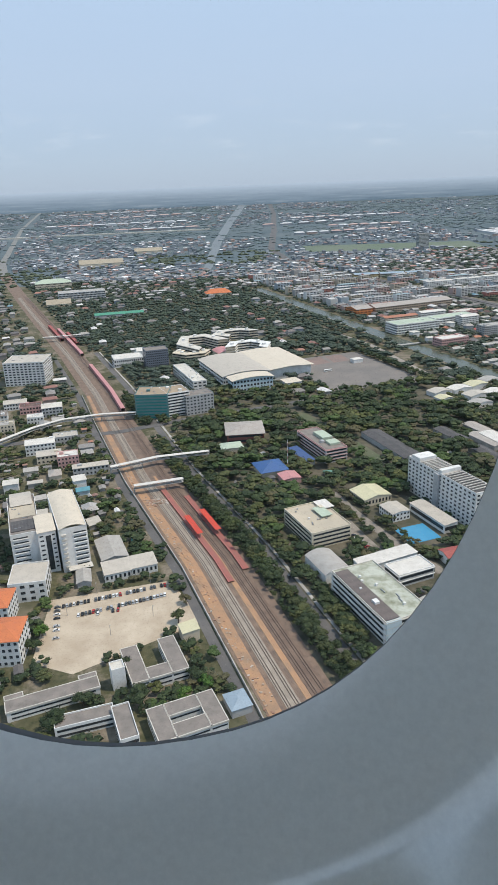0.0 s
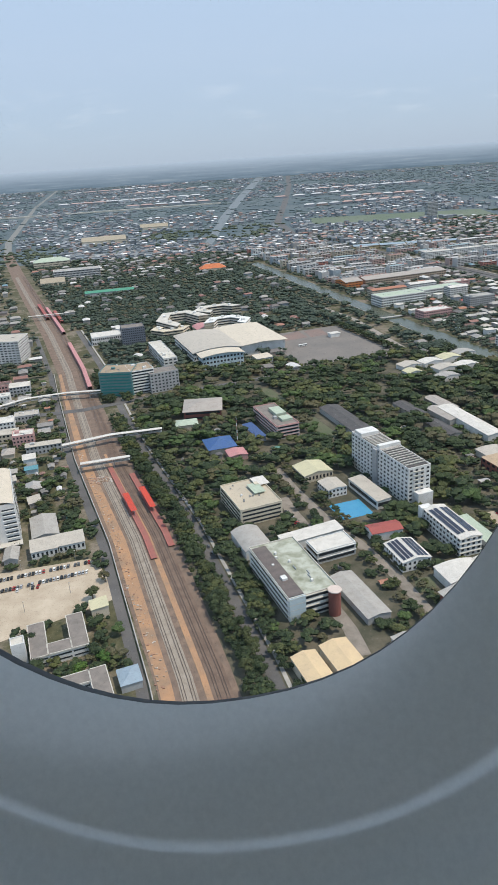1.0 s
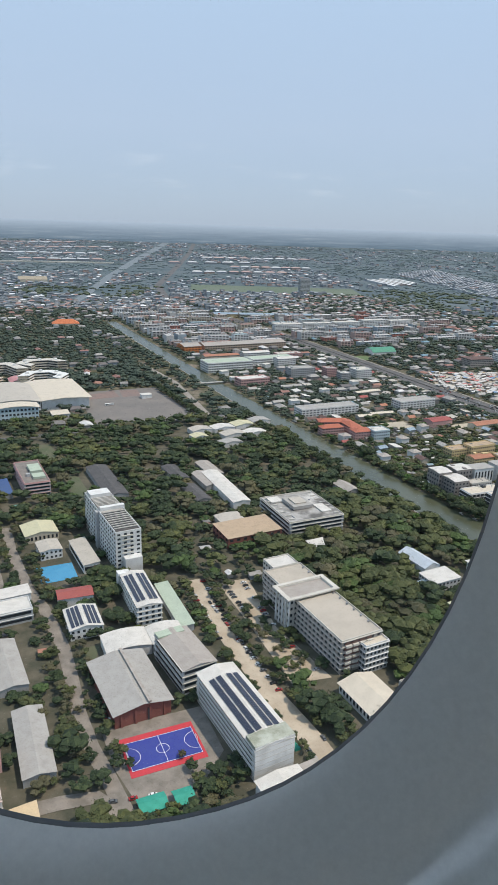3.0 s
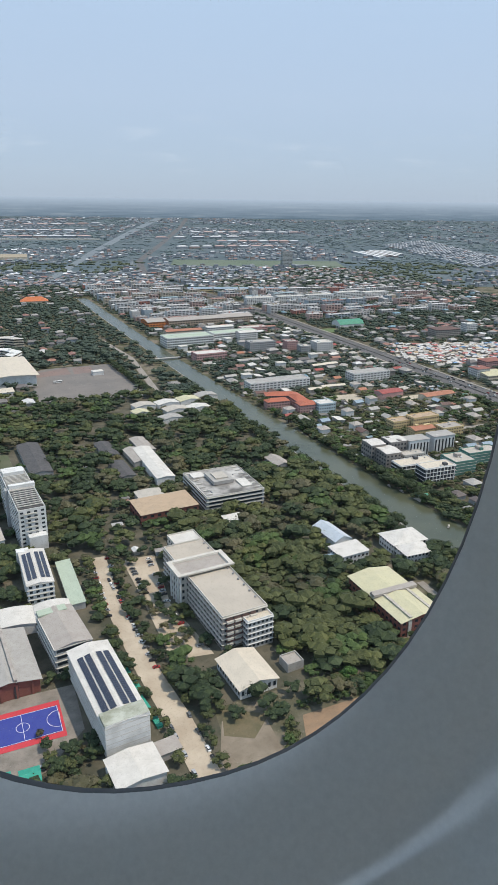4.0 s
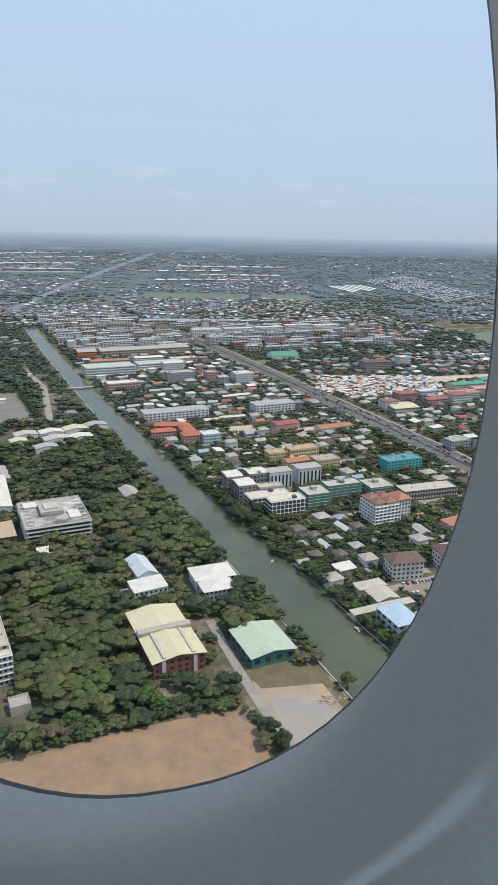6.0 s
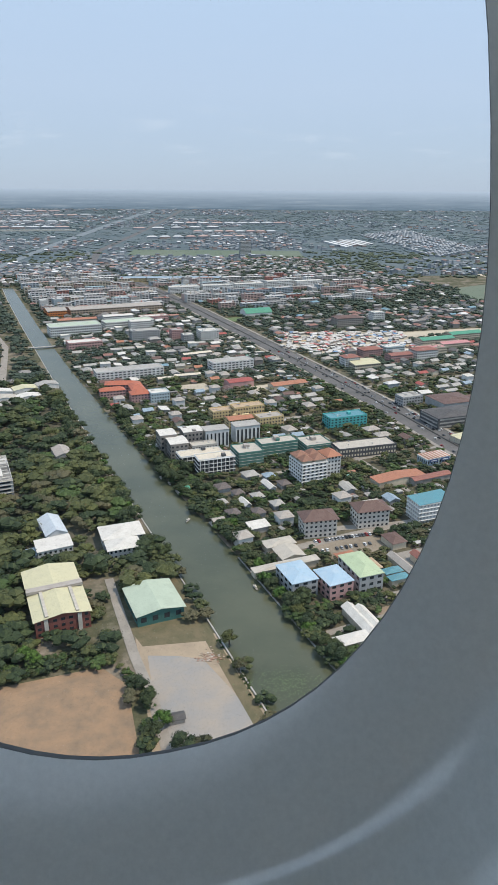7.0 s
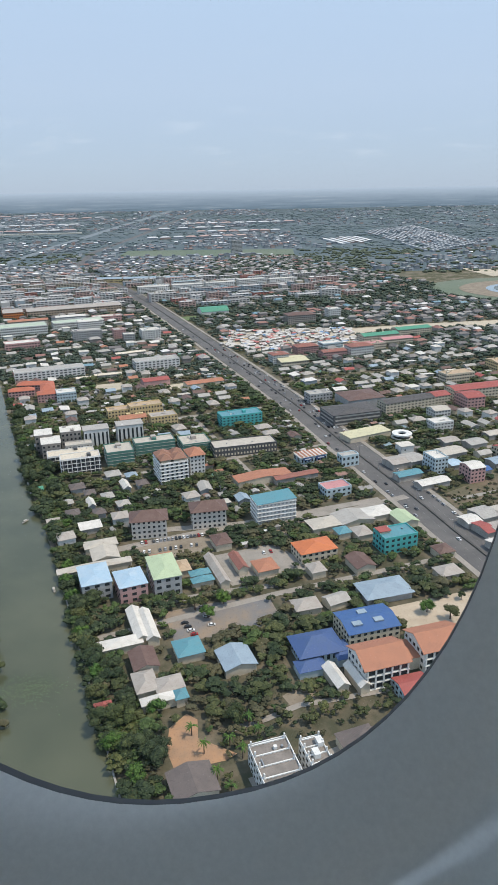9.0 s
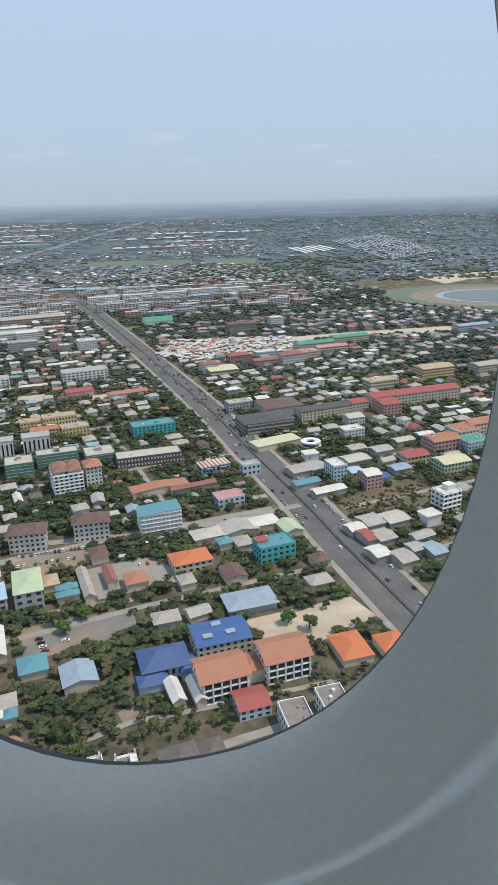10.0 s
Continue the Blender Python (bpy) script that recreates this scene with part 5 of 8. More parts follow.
court_block(-27.0, 172.5, 17, 17, -70, 3.8, 5.0, "sne", "flat-roofed grey office round three sides of a yard")
court_block(-15.8, 147.5, 13, 19, -69, 4.2, 4.8, "nswe", "flat-roofed grey office round a closed yard")
court_block(-55.9, 163.0, 26, 12, 20, 3.4, 5.0, "swe", "low grey office wings in an angle")
building("grey_bar_office", -32.3, 146.0, 13.5, 5.0, -71, 4.6, WHITE, SLAB_ROOF, "narrow flat-roofed office with a white rim", storeys=2, style="band")
building("grey_bar_office", -44.0, 150.0, 16.0, 5.0, 15, 3.4, WHITE, SLAB_ROOF, "narrow flat-roofed office with a white rim", storeys=2, style="band")
building("water_tower_block", -37.0, 166.0, 4, 4, -70, 7.0, WHITE, PALE_CONCRETE, "white stair tower between office wings")
building("cream_house", -17.0, 187.0, 5.5, 5.5, -70, 4.2, CREAM, CREAM_ROOF, "small two-storey house with a cream roof", roof="shed", rise=0.4)
building("slate_house", -2.0, 154.0, 7.0, 6.0, -70, 2.8, GREY_WALL, SLATE_ROOF, "small house with a grey-green hipped roof", roof="hip", rise=1.0)

for i, (x, y, l, w, wm, rm) in enumerate(((-108, 364, 16, 10, WHITE, WHITE_ROOF), (-97, 378, 14, 9, GREY_WALL, PALE_ROOF), (-100, 350, 13, 9, CREAM, PALE_ROOF), (-88, 342, 11, 9, PINK, WHITE_ROOF), (-146, 450, 15, 10, WHITE, PALE_ROOF), (-133, 440, 14, 10, PINK, BROWN_ROOF),
                                          (-117, 432, 13, 11, GREY_WALL, PALE_CONCRETE), (-124, 416, 10, 8, WHITE, WHITE_ROOF), (-150, 424, 12, 12, WHITE, SLAB_ROOF), (-138, 398, 12, 9, CREAM, GREY_ROOF), (-74, 330, 18, 6, GREY_WALL, PALE_ROOF), (-92, 268, 9, 9, GREY_WALL, GREY_ROOF))):
    building("street_block", x, y, l, w, 14, 4.6 if i % 3 else 6.4, wm, rm, "low street block of shops and workshops", roof="flat" if i % 2 else "gable", rise=1.0, storeys=3 if i % 3 == 0 else 2, wide=2.0, clutter=3, group="street blocks")

# between the canal and the highway
building("blue_roof_flats", 309.9, 198.9, 13.0, 9.5, -73, 6.4, GREY_WALL, SKY_ROOF, "grey flats under a light blue sheet roof", roof="hip", rise=1.0, storeys=3, wide=3.0)
building("blue_roof_flats", 321.9, 196.1, 11.0, 9.0, -71, 6.2, PINK, SKY_ROOF, "pinkish flats under a light blue sheet roof", roof="hip", rise=1.0, storeys=3, wide=3.0)
building("green_roof_flats", 332.4, 201.2, 15.5, 9.0, -75, 7.0, GREY_WALL, LIME_ROOF, "grey flats under a pale green sheet roof", roof="hip", rise=1.2, storeys=3, wide=3.0)
for x, y, r in ((324.7, 238.0, 6), (347.4, 244.4, 8)):
    building("brown_roof_flats", x, y, 13.2, 8.6, r, 7.6, surface("pale_flat_wall", (0.66, 0.62, 0.56), (0.50, 0.465, 0.42), 0.6, 0.4), BROWN_ROOF, "cream four-storey flats under a brown hipped roof", roof="hip", rise=2.6, over=0.8, storeys=4, wide=2.0, group="brown-roofed flats", single=True)
building("teal_roof_flats", 373.5, 247.6, 9.5, 16.0, -76, 8.6, WHITE, TEAL_ROOF, "pale block of flats under a teal sheet roof", roof="shed", rise=0.8, storeys=5, wide=1.6, glass=GREY_WALL, trim=WHITE, single=True)
building("orange_roof_house", 385.4, 216.4, 9.5, 14.0, -74, 3.8, CREAM, ORANGE_ROOF, "two-storey house under a bright orange roof", roof="hip", rise=1.8, storeys=2, wide=2.2)
th = building("teal_house", 415.7, 219.6, 8.5, 13.6, -74, 6.2, TEAL_WALL, TEAL_ROOF, "teal-painted block with a small red roof part", storeys=3, wide=2.2, clutter=3)
bit("rooftop_room", CREAM, th, -1.6, -4.4, 6.7, 3.6, 4.2, 1.0)
bit("red_roof", RED_ROOF, th, -1.6, -4.4, 7.3, 4.2, 4.8, 0.25)
building("turquoise_block", 365.5, 366.5, 10.0, 23.5, -74, 6.4, TEAL_WALL, TEAL_ROOF, "turquoise four-storey block beside the highway", storeys=4, wide=2.4, clutter=4)
ba = building("blue_roof_school", 393.7, 168.4, 16.0, 11.5, 13, 5.4, CREAM, BLUE_ROOF, "cream three-storey school under a blue roof", roof="gable", rise=1.2, storeys=3, wide=2.0)
for sx, sy in ((-4.2, -2.4), (2.6, -2.2), (-0.5, 2.6)):
    bit("skylight", SLATE_ROOF, ba, sx, sy, 6.3, 2.8, 2.0, 0.4)
building("blue_villa", 377.7, 160.6, 12.5, 9.5, 13, 3.6, PALE_BLUE, NAVY_ROOF, "villa with large deep blue tiled roofs", roof="hip", rise=2.8, over=0.8, storeys=1)
building("blue_villa_porch", 375.0, 153.0, 8, 5, 13, 2.4, PALE_BLUE, NAVY_ROOF, "blue-tiled porch of a villa", roof="hip", rise=1.4)
building("blue_villa_porch", 384.5, 158.5, 5, 8, 13, 2.6, PALE_BLUE, NAVY_ROOF, "blue-tiled side wing of a villa", roof="hip", rise=1.6)
for x, y, g in ((393.0, 150.8, "terracotta-roofed flats"), (410.3, 156.8, "terracotta-roofed flats")):
    e = building("terracotta_flats", x, y, 12.8, 10.6, 14, 6.6, WHITE, TERRA_ROOF, "white flats with deep dark window bays under a terracotta roof", roof="gable", rise=2.6, over=0.6, storeys=3, wide=2.1, group=g, single=True)
    for i in range(6):
        bit("pillar", WHITE, e, -5.9 + 2.36 * i, -5.55, 3.3, 0.4, 0.5, 6.5)
    for i in range(5):
        for s in range(3):
            bit("dark_opening", GLASS, e, -4.7 + 2.36 * i, -5.25, 1.25 + 2.1 * s, 1.9, 0.3, 1.6)
    for s in range(4):
        bit("floor_ledge", WHITE, e, 0, -5.5, 0.2 + 2.1 * s, 12.6, 0.7, 0.18)
building("terracotta_link", 401.8, 155.5, 8, 6, -78, 4.0, CREAM, TERRA_ROOF, "link block under a terracotta roof", roof="hip", rise=1.2)
building("red_roof_house", 400.3, 142.0, 8.4, 8.0, 13, 3.2, PALE_BLUE, RED_ROOF, "grey house under a red roof", roof="gable", rise=1.2, storeys=2, wide=2.0)
building("orange_bungalow", 430.5, 161.5, 12, 9, -78, 2.6, CREAM, ORANGE_ROOF, "bungalow under an orange tiled roof", roof="hip", rise=1.5)
building("orange_bungalow", 442.5, 162.0, 8, 8, -78, 2.6, CREAM, ORANGE_ROOF, "bungalow under an orange tiled roof", roof="hip", rise=1.5)
for x, y, l, w in ((362.3, 116.6, 14.0, 9.2), (371.6, 118.6, 10.5, 5.0)):
    e = building("unfinished_block", x, y, l, w, -76, 5.2, WHITE, SLAB_ROOF, "white block with an unfinished concrete roof", storeys=3, wide=2.0, clutter=3)
    for i in range(5):
        for j in (-1, 1):
            bit("column_stub", WHITE, e, -l * 0.46 + l * 0.23 * i, j * w * 0.44, 6.0, 0.35, 0.35, 1.8)
        bit("ring_beam", WHITE, e, -l * 0.46 + l * 0.23 * i, 0, 5.5, 0.3, w * 0.9, 0.3)

for x, y in ((411.0, 132.5), (421.0, 136.5)):
    building("white_rowhouse", x, y, 12.0, 7.0, -80, 4.6, WHITE, SLAB_ROOF, "white row house with a stained flat roof", storeys=2, clutter=3, group="white row houses")
building("slate_hip_house", 404.0, 188.9, 15.5, 9.5, 13, 2.6, GREY_WALL, SLATE_ROOF, "house under a pale slate-blue hipped roof", roof="hip", rise=1.7, over=0.7)
building("hotel", 330.6, 292.0, 13.0, 13.0, -72, 9.8, WHITE, SLAB_ROOF, "pale six-storey hotel with brown roof pavilions", storeys=6, wide=2.1, trim=WHITE, clutter=2)
hotel_tops = ((330.6, 292.0, 5.6, 6.0, 9.9, -2.8, -3.0), (330.6, 292.0, 5.0, 5.4, 9.9, 3.4, 2.8), (330.6, 292.0, 4.8, 4.8, 9.9, -2.8, 3.4), (330.6, 292.0, 4.6, 4.6, 9.9, 3.2, -3.4))
for hx, hy, hl, hw, hz, ox, oy in hotel_tops:
    c, s = math.cos(radians(-72)), math.sin(radians(-72))
    e = thing("roof_pavilion", hx + c * ox - s * oy, hy + s * ox + c * oy, hz, -72, "small pavilion under a steep brown pyramid roof", "pavilion", "hotel pavilions")
    part("wall", boxes("wall", CREAM, (-hl / 2, -hw / 2, -0.1, hl / 2, hw / 2, 1.5)), e)
    part("roof", roof_mesh("hip", hl, hw, 1.5, 2.2, 0.7, BROWN_TILE), e)
building("hotel_wing", 341.5, 296.0, 9.0, 7.0, -72, 10.8, WHITE, TERRA_ROOF, "white hotel wing with balconies", roof="hip", rise=2.4, over=0.6, storeys=6, wide=1.7)
flat_wall = surface("brown_grey_wall", (0.27, 0.25, 0.23), (0.18, 0.165, 0.15), 0.6, 0.4)
NET_WALL = surface("netted_scaffold", (0.075, 0.185, 0.155), (0.11, 0.24, 0.20), 0.9, 0.5)
for x, y, l, w, h, kind in ((264.3, 333.0, 10.0, 8.4, 9.6, "twin"), (277.0, 337.6, 9.6, 10.0, 9.4, "twin"), (269.6, 324.6, 11.6, 9.0, 8.2, "twin"), (289.6, 339.0, 8.0, 12.6, 9.2, "slots"), (306.2, 345.4, 8.4, 13.4, 9.0, "slots"),
                            (283.0, 325.6, 6.0, 13.0, 6.2, "plain"), (281.0, 315.6, 8.6, 22.0, 5.4, "dark"), (287.6, 303.6, 8.0, 18.0, 8.0, "dark"), (304.2, 315.0, 12.6, 13.0, 7.0, "net"), (320.4, 325.6, 8.8, 20.0, 7.0, "net"), (340.4, 329.3, 14, 14.5, 4.8, "net")):
    wm = {"twin": flat_wall, "slots": WHITE, "plain": PALE_CONCRETE, "dark": DARK_WALL, "net": NET_WALL}[kind]
    e = building("canal_flats", x, y, l, w, -75, h, wm, PALE_ROOF if kind != "dark" else CREAM_WHITE_ROOF,
                 {"twin": "narrow grey flats under two white roof plates", "slots": "pale flats with tall dark window slots", "plain": "low pale flats between taller ones", "dark": "dark glazed flats with pale columns and a cream roof", "net": "unfinished block wrapped in green netting"}[kind],
                 storeys=0 if kind in ("slots", "net") else (4 if h > 7 else 3), wide=2.2 if kind == "twin" else 1.5, trim=WHITE if kind == "dark" else None, clutter=2, group="canal flats")
    if kind == "twin":
        for k in (-1, 1):
            part("roof_plate", unit(WHITE_ROOF), e, "", pose(k * l * 0.25, 0, h + 0.95, 0, k * 6) @ Matrix.Diagonal((l * 0.5, w * 1.06, 0.16, 1)))
    if kind == "slots":
        bit("roof_slab", GREY_ROOF, e, 0, 0, h + 0.7, l * 1.06, w * 1.06, 0.22)
        for k in range(6):
            bit("window_slot", GLASS, e, l / 2, -w * 0.42 + w * 0.168 * k, h * 0.5, 0.14, w * 0.07, h * 0.78)
        bit("end_wall", DARK_WALL, e, 0, w / 2, h / 2, l * 0.9, 0.12, h * 0.92)
    if kind == "net":
        for k in range(4):
            bit("floor_edge", PALE_CONCRETE, e, l / 2 + 0.05, 0, 1.4 + 1.6 * k, 0.14, w, 0.14)
            bit("floor_edge", PALE_CONCRETE, e, 0, -w / 2 - 0.05, 1.4 + 1.6 * k, l, 0.14, 0.14)
        bit("roof_room", TAUPE_ROOF, e, -l * 0.1, 0, h + 1.0, 3.0, 2.6, 1.6)
    if kind == "dark":
        for k in range(9):
            bit("column", WHITE, e, l / 2 + 0.12, -w * 0.46 + w * 0.115 * k, h / 2, 0.22, 0.3, h)
building("dark_showroom", 365.3, 323.0, 11.0, 32.0, -78, 4.8, DARK_WALL, PALE_ROOF, "long dark showroom with a pale roof", storeys=2, style="grid", wide=1.6, glass=CREAM, clutter=3)
building("white_longhouse", 235.8, 480.5, 48.0, 12.0, 17.5, 7.0, WHITE, GREY_ROOF, "long white four-storey flats with a grey roof", storeys=4, wide=3.0)
building("white_longhouse", 309.6, 500.5, 33.0, 11.5, 18.5, 7.2, WHITE, GREY_ROOF, "long white four-storey flats with a grey roof", storeys=4, wide=3.0)
for x, y, l, w, r in ((233, 448, 22, 9, 0), (243, 440, 9, 22, 14), (228, 433, 16, 7, 14), (247, 425, 14, 9, 14)):
    building("red_roof_school", x, y, l, w, r, 5.2, PINK, BRICK_RED_ROOF, "three-storey school under orange-red hipped roofs", roof="hip", rise=1.8, storeys=3, wide=2.0, group="red-roofed school")
building("pale_blue_block", 258, 424, 12, 10, 16, 6.0, PALE_BLUE, WHITE_ROOF, "pale blue three-storey block", storeys=3, wide=1.8, clutter=2)
for x, y, l, w, h, m in ((295.5, 384.0, 13, 8, 5.6, TAN_ROOF), (311.0, 386.0, 19, 8, 7.4, TAN_ROOF), (322.0, 371.0, 15, 9, 5.6, TAUPE_ROOF), (305.0, 371.0, 15, 8, 4.8, TERRA_ROOF)):
    building("yellow_terrace", x, y, l, w, 18, h, YELLOW, m, "yellow-brown flats with stained flat roofs", roof="flat" if m is not TERRA_ROOF else "gable", rise=1.0, storeys=3, wide=1.8, clutter=3, group="yellow terraces")
building("orange_roof_shed", 345, 448, 26, 9, 20, 3.4, CREAM, TERRA_ROOF, "long shed under an orange-red roof", roof="gable", rise=1.0)
building("red_roof_shed", 312, 455, 18, 10, 20, 4.0, PINK, RED_ROOF, "shed under a red roof", roof="gable", rise=1.0)
building("glass_showroom", 402, 268, 8, 12, -72, 4.0, PALE_BLUE, PINK_ROOF, "roadside showroom with a pink roof sign", storeys=2, wide=2.2)
building("sign_block", 414, 300, 5, 9, -72, 5.4, PALE_BLUE, CONCRETE, "pale roadside block with large sign boards", storeys=2, wide=2.4)
sb = building("striped_canopy_shop", 397.0, 307.0, 8.0, 14.0, -72, 3.6, PALE_BLUE, WHITE_ROOF, "roadside shop under an orange and white striped canopy", roof="shed", rise=0.4, storeys=1)
for i in range(7):
    part("stripe", unit(TERRA_ROOF), sb, "", pose(0, -6.0 + 2.0 * i, 4.05, 3) @ Matrix.Diagonal((8.6, 0.9, 0.1, 1)))
for i in range(2):
    bit("sign_board", NAVY_ROOF, sb, 4.4, -3.4 + 6.8 * i, 2.9, 0.2, 4.6, 1.5)
    bit("sign_panel", LINE_PAINT, sb, 4.52, -3.4 + 6.8 * i, 2.9, 0.1, 3.4, 0.5)
building("long_brown_roof", 372, 285, 8, 26, -72, 2.8, CREAM, TERRA_ROOF, "long low shed under a faded brown roof", roof="gable", rise=0.9)
for x, y, l, w, m in ((352, 226, 8, 6, BROWN_ROOF), (331, 214, 6, 7, TERRA_ROOF), (338, 208, 7, 5, TAN_ROOF), (384, 203, 6, 5, TAUPE_ROOF), (431, 212, 6, 6, BROWN_ROOF), (400, 206, 9, 7, BROWN_ROOF), (405, 228, 7, 6, TAUPE_ROOF), (398, 229, 5, 5, TEAL_ROOF), (307.7, 226.6, 5.4, 11.6, PALE_ROOF), (310.4, 218.8, 8.4, 9.0, PALE_ROOF), (308.0, 210.6, 3.2, 25.0, PALE_ROOF), (326.0, 175.5, 16, 3.6, WHITE_ROOF), (329.2, 174.6, 15, 3.4, WHITE_ROOF), (322.0, 166.5, 4.2, 12, WHITE_ROOF), (329.3, 158.6, 8.6, 6.6, BROWN_ROOF), (330.4, 149.2, 8.0, 5.4, TAUPE_ROOF), (336.8, 148.0, 5.2, 7.0, TAUPE_ROOF), (334.5, 142.4, 2.4, 8.8, WHITE_ROOF), (340.0, 143.6, 3.2, 3.0, TEAL_ROOF),
                      (341.5, 163.0, 7.4, 7.4, TEAL_ROOF), (354.8, 157.4, 9.2, 8.8, SLATE_ROOF), (350.2, 205.0, 19, 3.0, TAUPE_ROOF), (357.8, 209.4, 11, 3.2, DULL_RED_ROOF), (366.8, 206.2, 7.6, 7.2, TERRA_ROOF), (344.4, 203.0, 3.0, 6.6, TEAL_ROOF), (345.4, 198.6, 2.8, 7.0, TEAL_ROOF),
                      (382.5, 124.5, 7.6, 8.6, WEATHERED_ROOF), (390.0, 126.4, 6.0, 5.2, WEATHERED_ROOF), (343.6, 115.6, 8.2, 9.6, WEATHERED_ROOF), (381.0, 147.6, 9.0, 3.2, WHITE_ROOF), (386.6, 147.4, 9.4, 2.6, WHITE_ROOF), (404, 240, 10, 14, GREY_ROOF), (414, 244, 8, 12, WHITE_ROOF), (424, 238, 10, 7, LIME_ROOF), (392, 236, 8, 12, PALE_ROOF), (320.8, 140.4, 3.2, 3.8, RED_ROOF)):
    building("roofed_house", x, y, l, w, -73, 2.8, CREAM, m, {GREY_ROOF: "low house under a grey sheet roof", PALE_ROOF: "low house under a pale sheet roof", WHITE_ROOF: "low shed under a white sheet roof", BROWN_ROOF: "low house under a brown roof",
             TAUPE_ROOF: "low house under a taupe roof", TEAL_ROOF: "low house under a teal roof", SLATE_ROOF: "low house under a slate-blue roof", TERRA_ROOF: "low house under a terracotta roof", WEATHERED_ROOF: "low house under a weathered brown roof", LIME_ROOF: "low house under a pale green roof",
             RED_ROOF: "little canal pavilion under a red roof", GREEN_ROOF: "low shed under a green roof", TAN_ROOF: "low house under a tan roof", DULL_RED_ROOF: "long low house under a faded red roof"}[m], roof="gable" if l > 8 else "hip", rise=1.3, over=0.4, category="house")

for x, y, l, w, m in ((289.6, 281.2, 8, 8, TAUPE_ROOF), (303.6, 294.6, 8.5, 8.5, GREY_ROOF), (310.8, 281.0, 12, 3.8, WHITE_ROOF), (298.4, 263.4, 9.5, 3.4, WHITE_ROOF), (292.6, 254.8, 7, 6.6, TAUPE_ROOF), (288.6, 265.0, 5, 5, GREY_ROOF), (312.2, 292.4, 5.4, 6.2, SLATE_ROOF), (296.2, 274.4, 6.4, 5.6, TAUPE_ROOF), (304.4, 270.4, 6.8, 6.0, GREY_ROOF), (303.0, 255.0, 7.0, 6.0, TAUPE_ROOF), (318.0, 283.0, 7, 6, TAUPE_ROOF), (312.0, 262.0, 7, 6.4, GREY_ROOF)):
    building("bank_house", x, y, l * 0.74, w * 0.74, -70, 2.2, GREY_WALL, WEATHERED_ROOF if m is TAUPE_ROOF else m, {TAUPE_ROOF: "low canal-bank house under a weathered taupe roof", GREY_ROOF: "low canal-bank house under a grey tiled roof", WHITE_ROOF: "low canal-bank shed under a white roof", SLATE_ROOF: "low canal-bank house under a slate-blue roof"}[m],
             roof="gable" if l > 9 else "hip", rise=1.3, over=0.5, category="house", group="canal-bank houses")

# east of the highway
building("dark_market_hall", 428.7, 367.5, 18.0, 29.6, -75, 6.4, DARK_WALL, DARK_ROOF, "dark grey commercial block with tall fins", roof="hip", rise=1.4, storeys=3, style="band", glass=CONCRETE)
building("dark_market_hall", 440.0, 396.0, 20.0, 24.0, -75, 6.0, GREY_WALL, BROWN_ROOF, "commercial hall under a dark brown roof", roof="hip", rise=1.8)
building("shop_row", 465.0, 383.0, 34.0, 10.0, 19, 6.6, CREAM, DARK_ROOF, "cream shop row under a dark brown roof", roof="gable", rise=1.2, storeys=4, wide=2.4)
building("shop_row_end", 486.5, 390.5, 11.0, 10.0, 19, 6.8, CREAM, RED_ROOF, "cream shop end under a red roof", roof="gable", rise=1.2, storeys=4, wide=2.4)
building("red_roof_row", 526.0, 405.0, 62.0, 12.0, 14, 7.6, CREAM, RED_ROOF, "long cream shop row under a red roof", roof="gable", rise=1.4, storeys=4, wide=2.4)
building("red_block", 503.5, 384.0, 12.0, 14.0, 14, 7.6, PINK, RED_ROOF, "brick-red shop block under a red roof", roof="gable", rise=1.4, storeys=4, wide=2.4)
building("cream_forecourt", 430.8, 337.6, 26, 9.6, 24, 2.8, CREAM, CREAM_ROOF, "long low canopy with a cream roof", roof="shed", rise=0.3)
for i, (x, y, l, w, h, wm, rm) in enumerate(((452.8, 289.6, 7, 10, 7.5, PALE_BLUE, WHITE_ROOF), (508.0, 290.6, 15, 10.5, 6.0, LIME_ROOF, CREAM_ROOF), (465.8, 277.6, 7.6, 8.6, 7.0, PINK, WHITE_ROOF), (473, 345, 12, 8, 5.2, WHITE, WHITE_ROOF),
                                            (494.6, 305.6, 13, 9.5, 4.0, CREAM, RED_ROOF), (514.6, 321.6, 17, 12, 6.0, PINK, TERRA_ROOF), (528.8, 331.2, 13, 12, 7.0, CREAM, TERRA_ROOF), (479, 366, 10, 9, 5.4, WHITE, PALE_ROOF), (545, 345, 20, 10, 6.0, CREAM, TERRA_ROOF), (530, 318, 14, 10, 5.6, PALE_BLUE, GREEN_ROOF), (555, 322, 16, 10, 6.0, WHITE, SLATE_ROOF),
                                            (575, 372, 18, 12, 6.0, CREAM, RED_ROOF), (515, 440, 22, 10, 6.4, CREAM, TAN_ROOF), (560, 465, 26, 14, 8.0, YELLOW, TAN_ROOF), (600, 470, 20, 12, 7.0, CREAM, TAUPE_ROOF), (640, 500, 30, 12, 7.0, WHITE, GREY_ROOF),
                                            (410, 500, 22, 18, 4.6, CREAM, CREAM_ROOF), (445, 520, 20, 10, 5.5, PINK, DULL_RED_ROOF), (478, 540, 26, 10, 6.2, CREAM, PINK_ROOF), (505, 560, 28, 10, 5.6, CREAM, PINK_ROOF))):
    building("town_block", x, y, l, w, 16, h, wm, rm, "town block of a few storeys with small windows", roof="flat" if i % 3 == 0 else "gable", rise=1.2, storeys=max(2, round(h / 1.85)), wide=2.0, clutter=2)
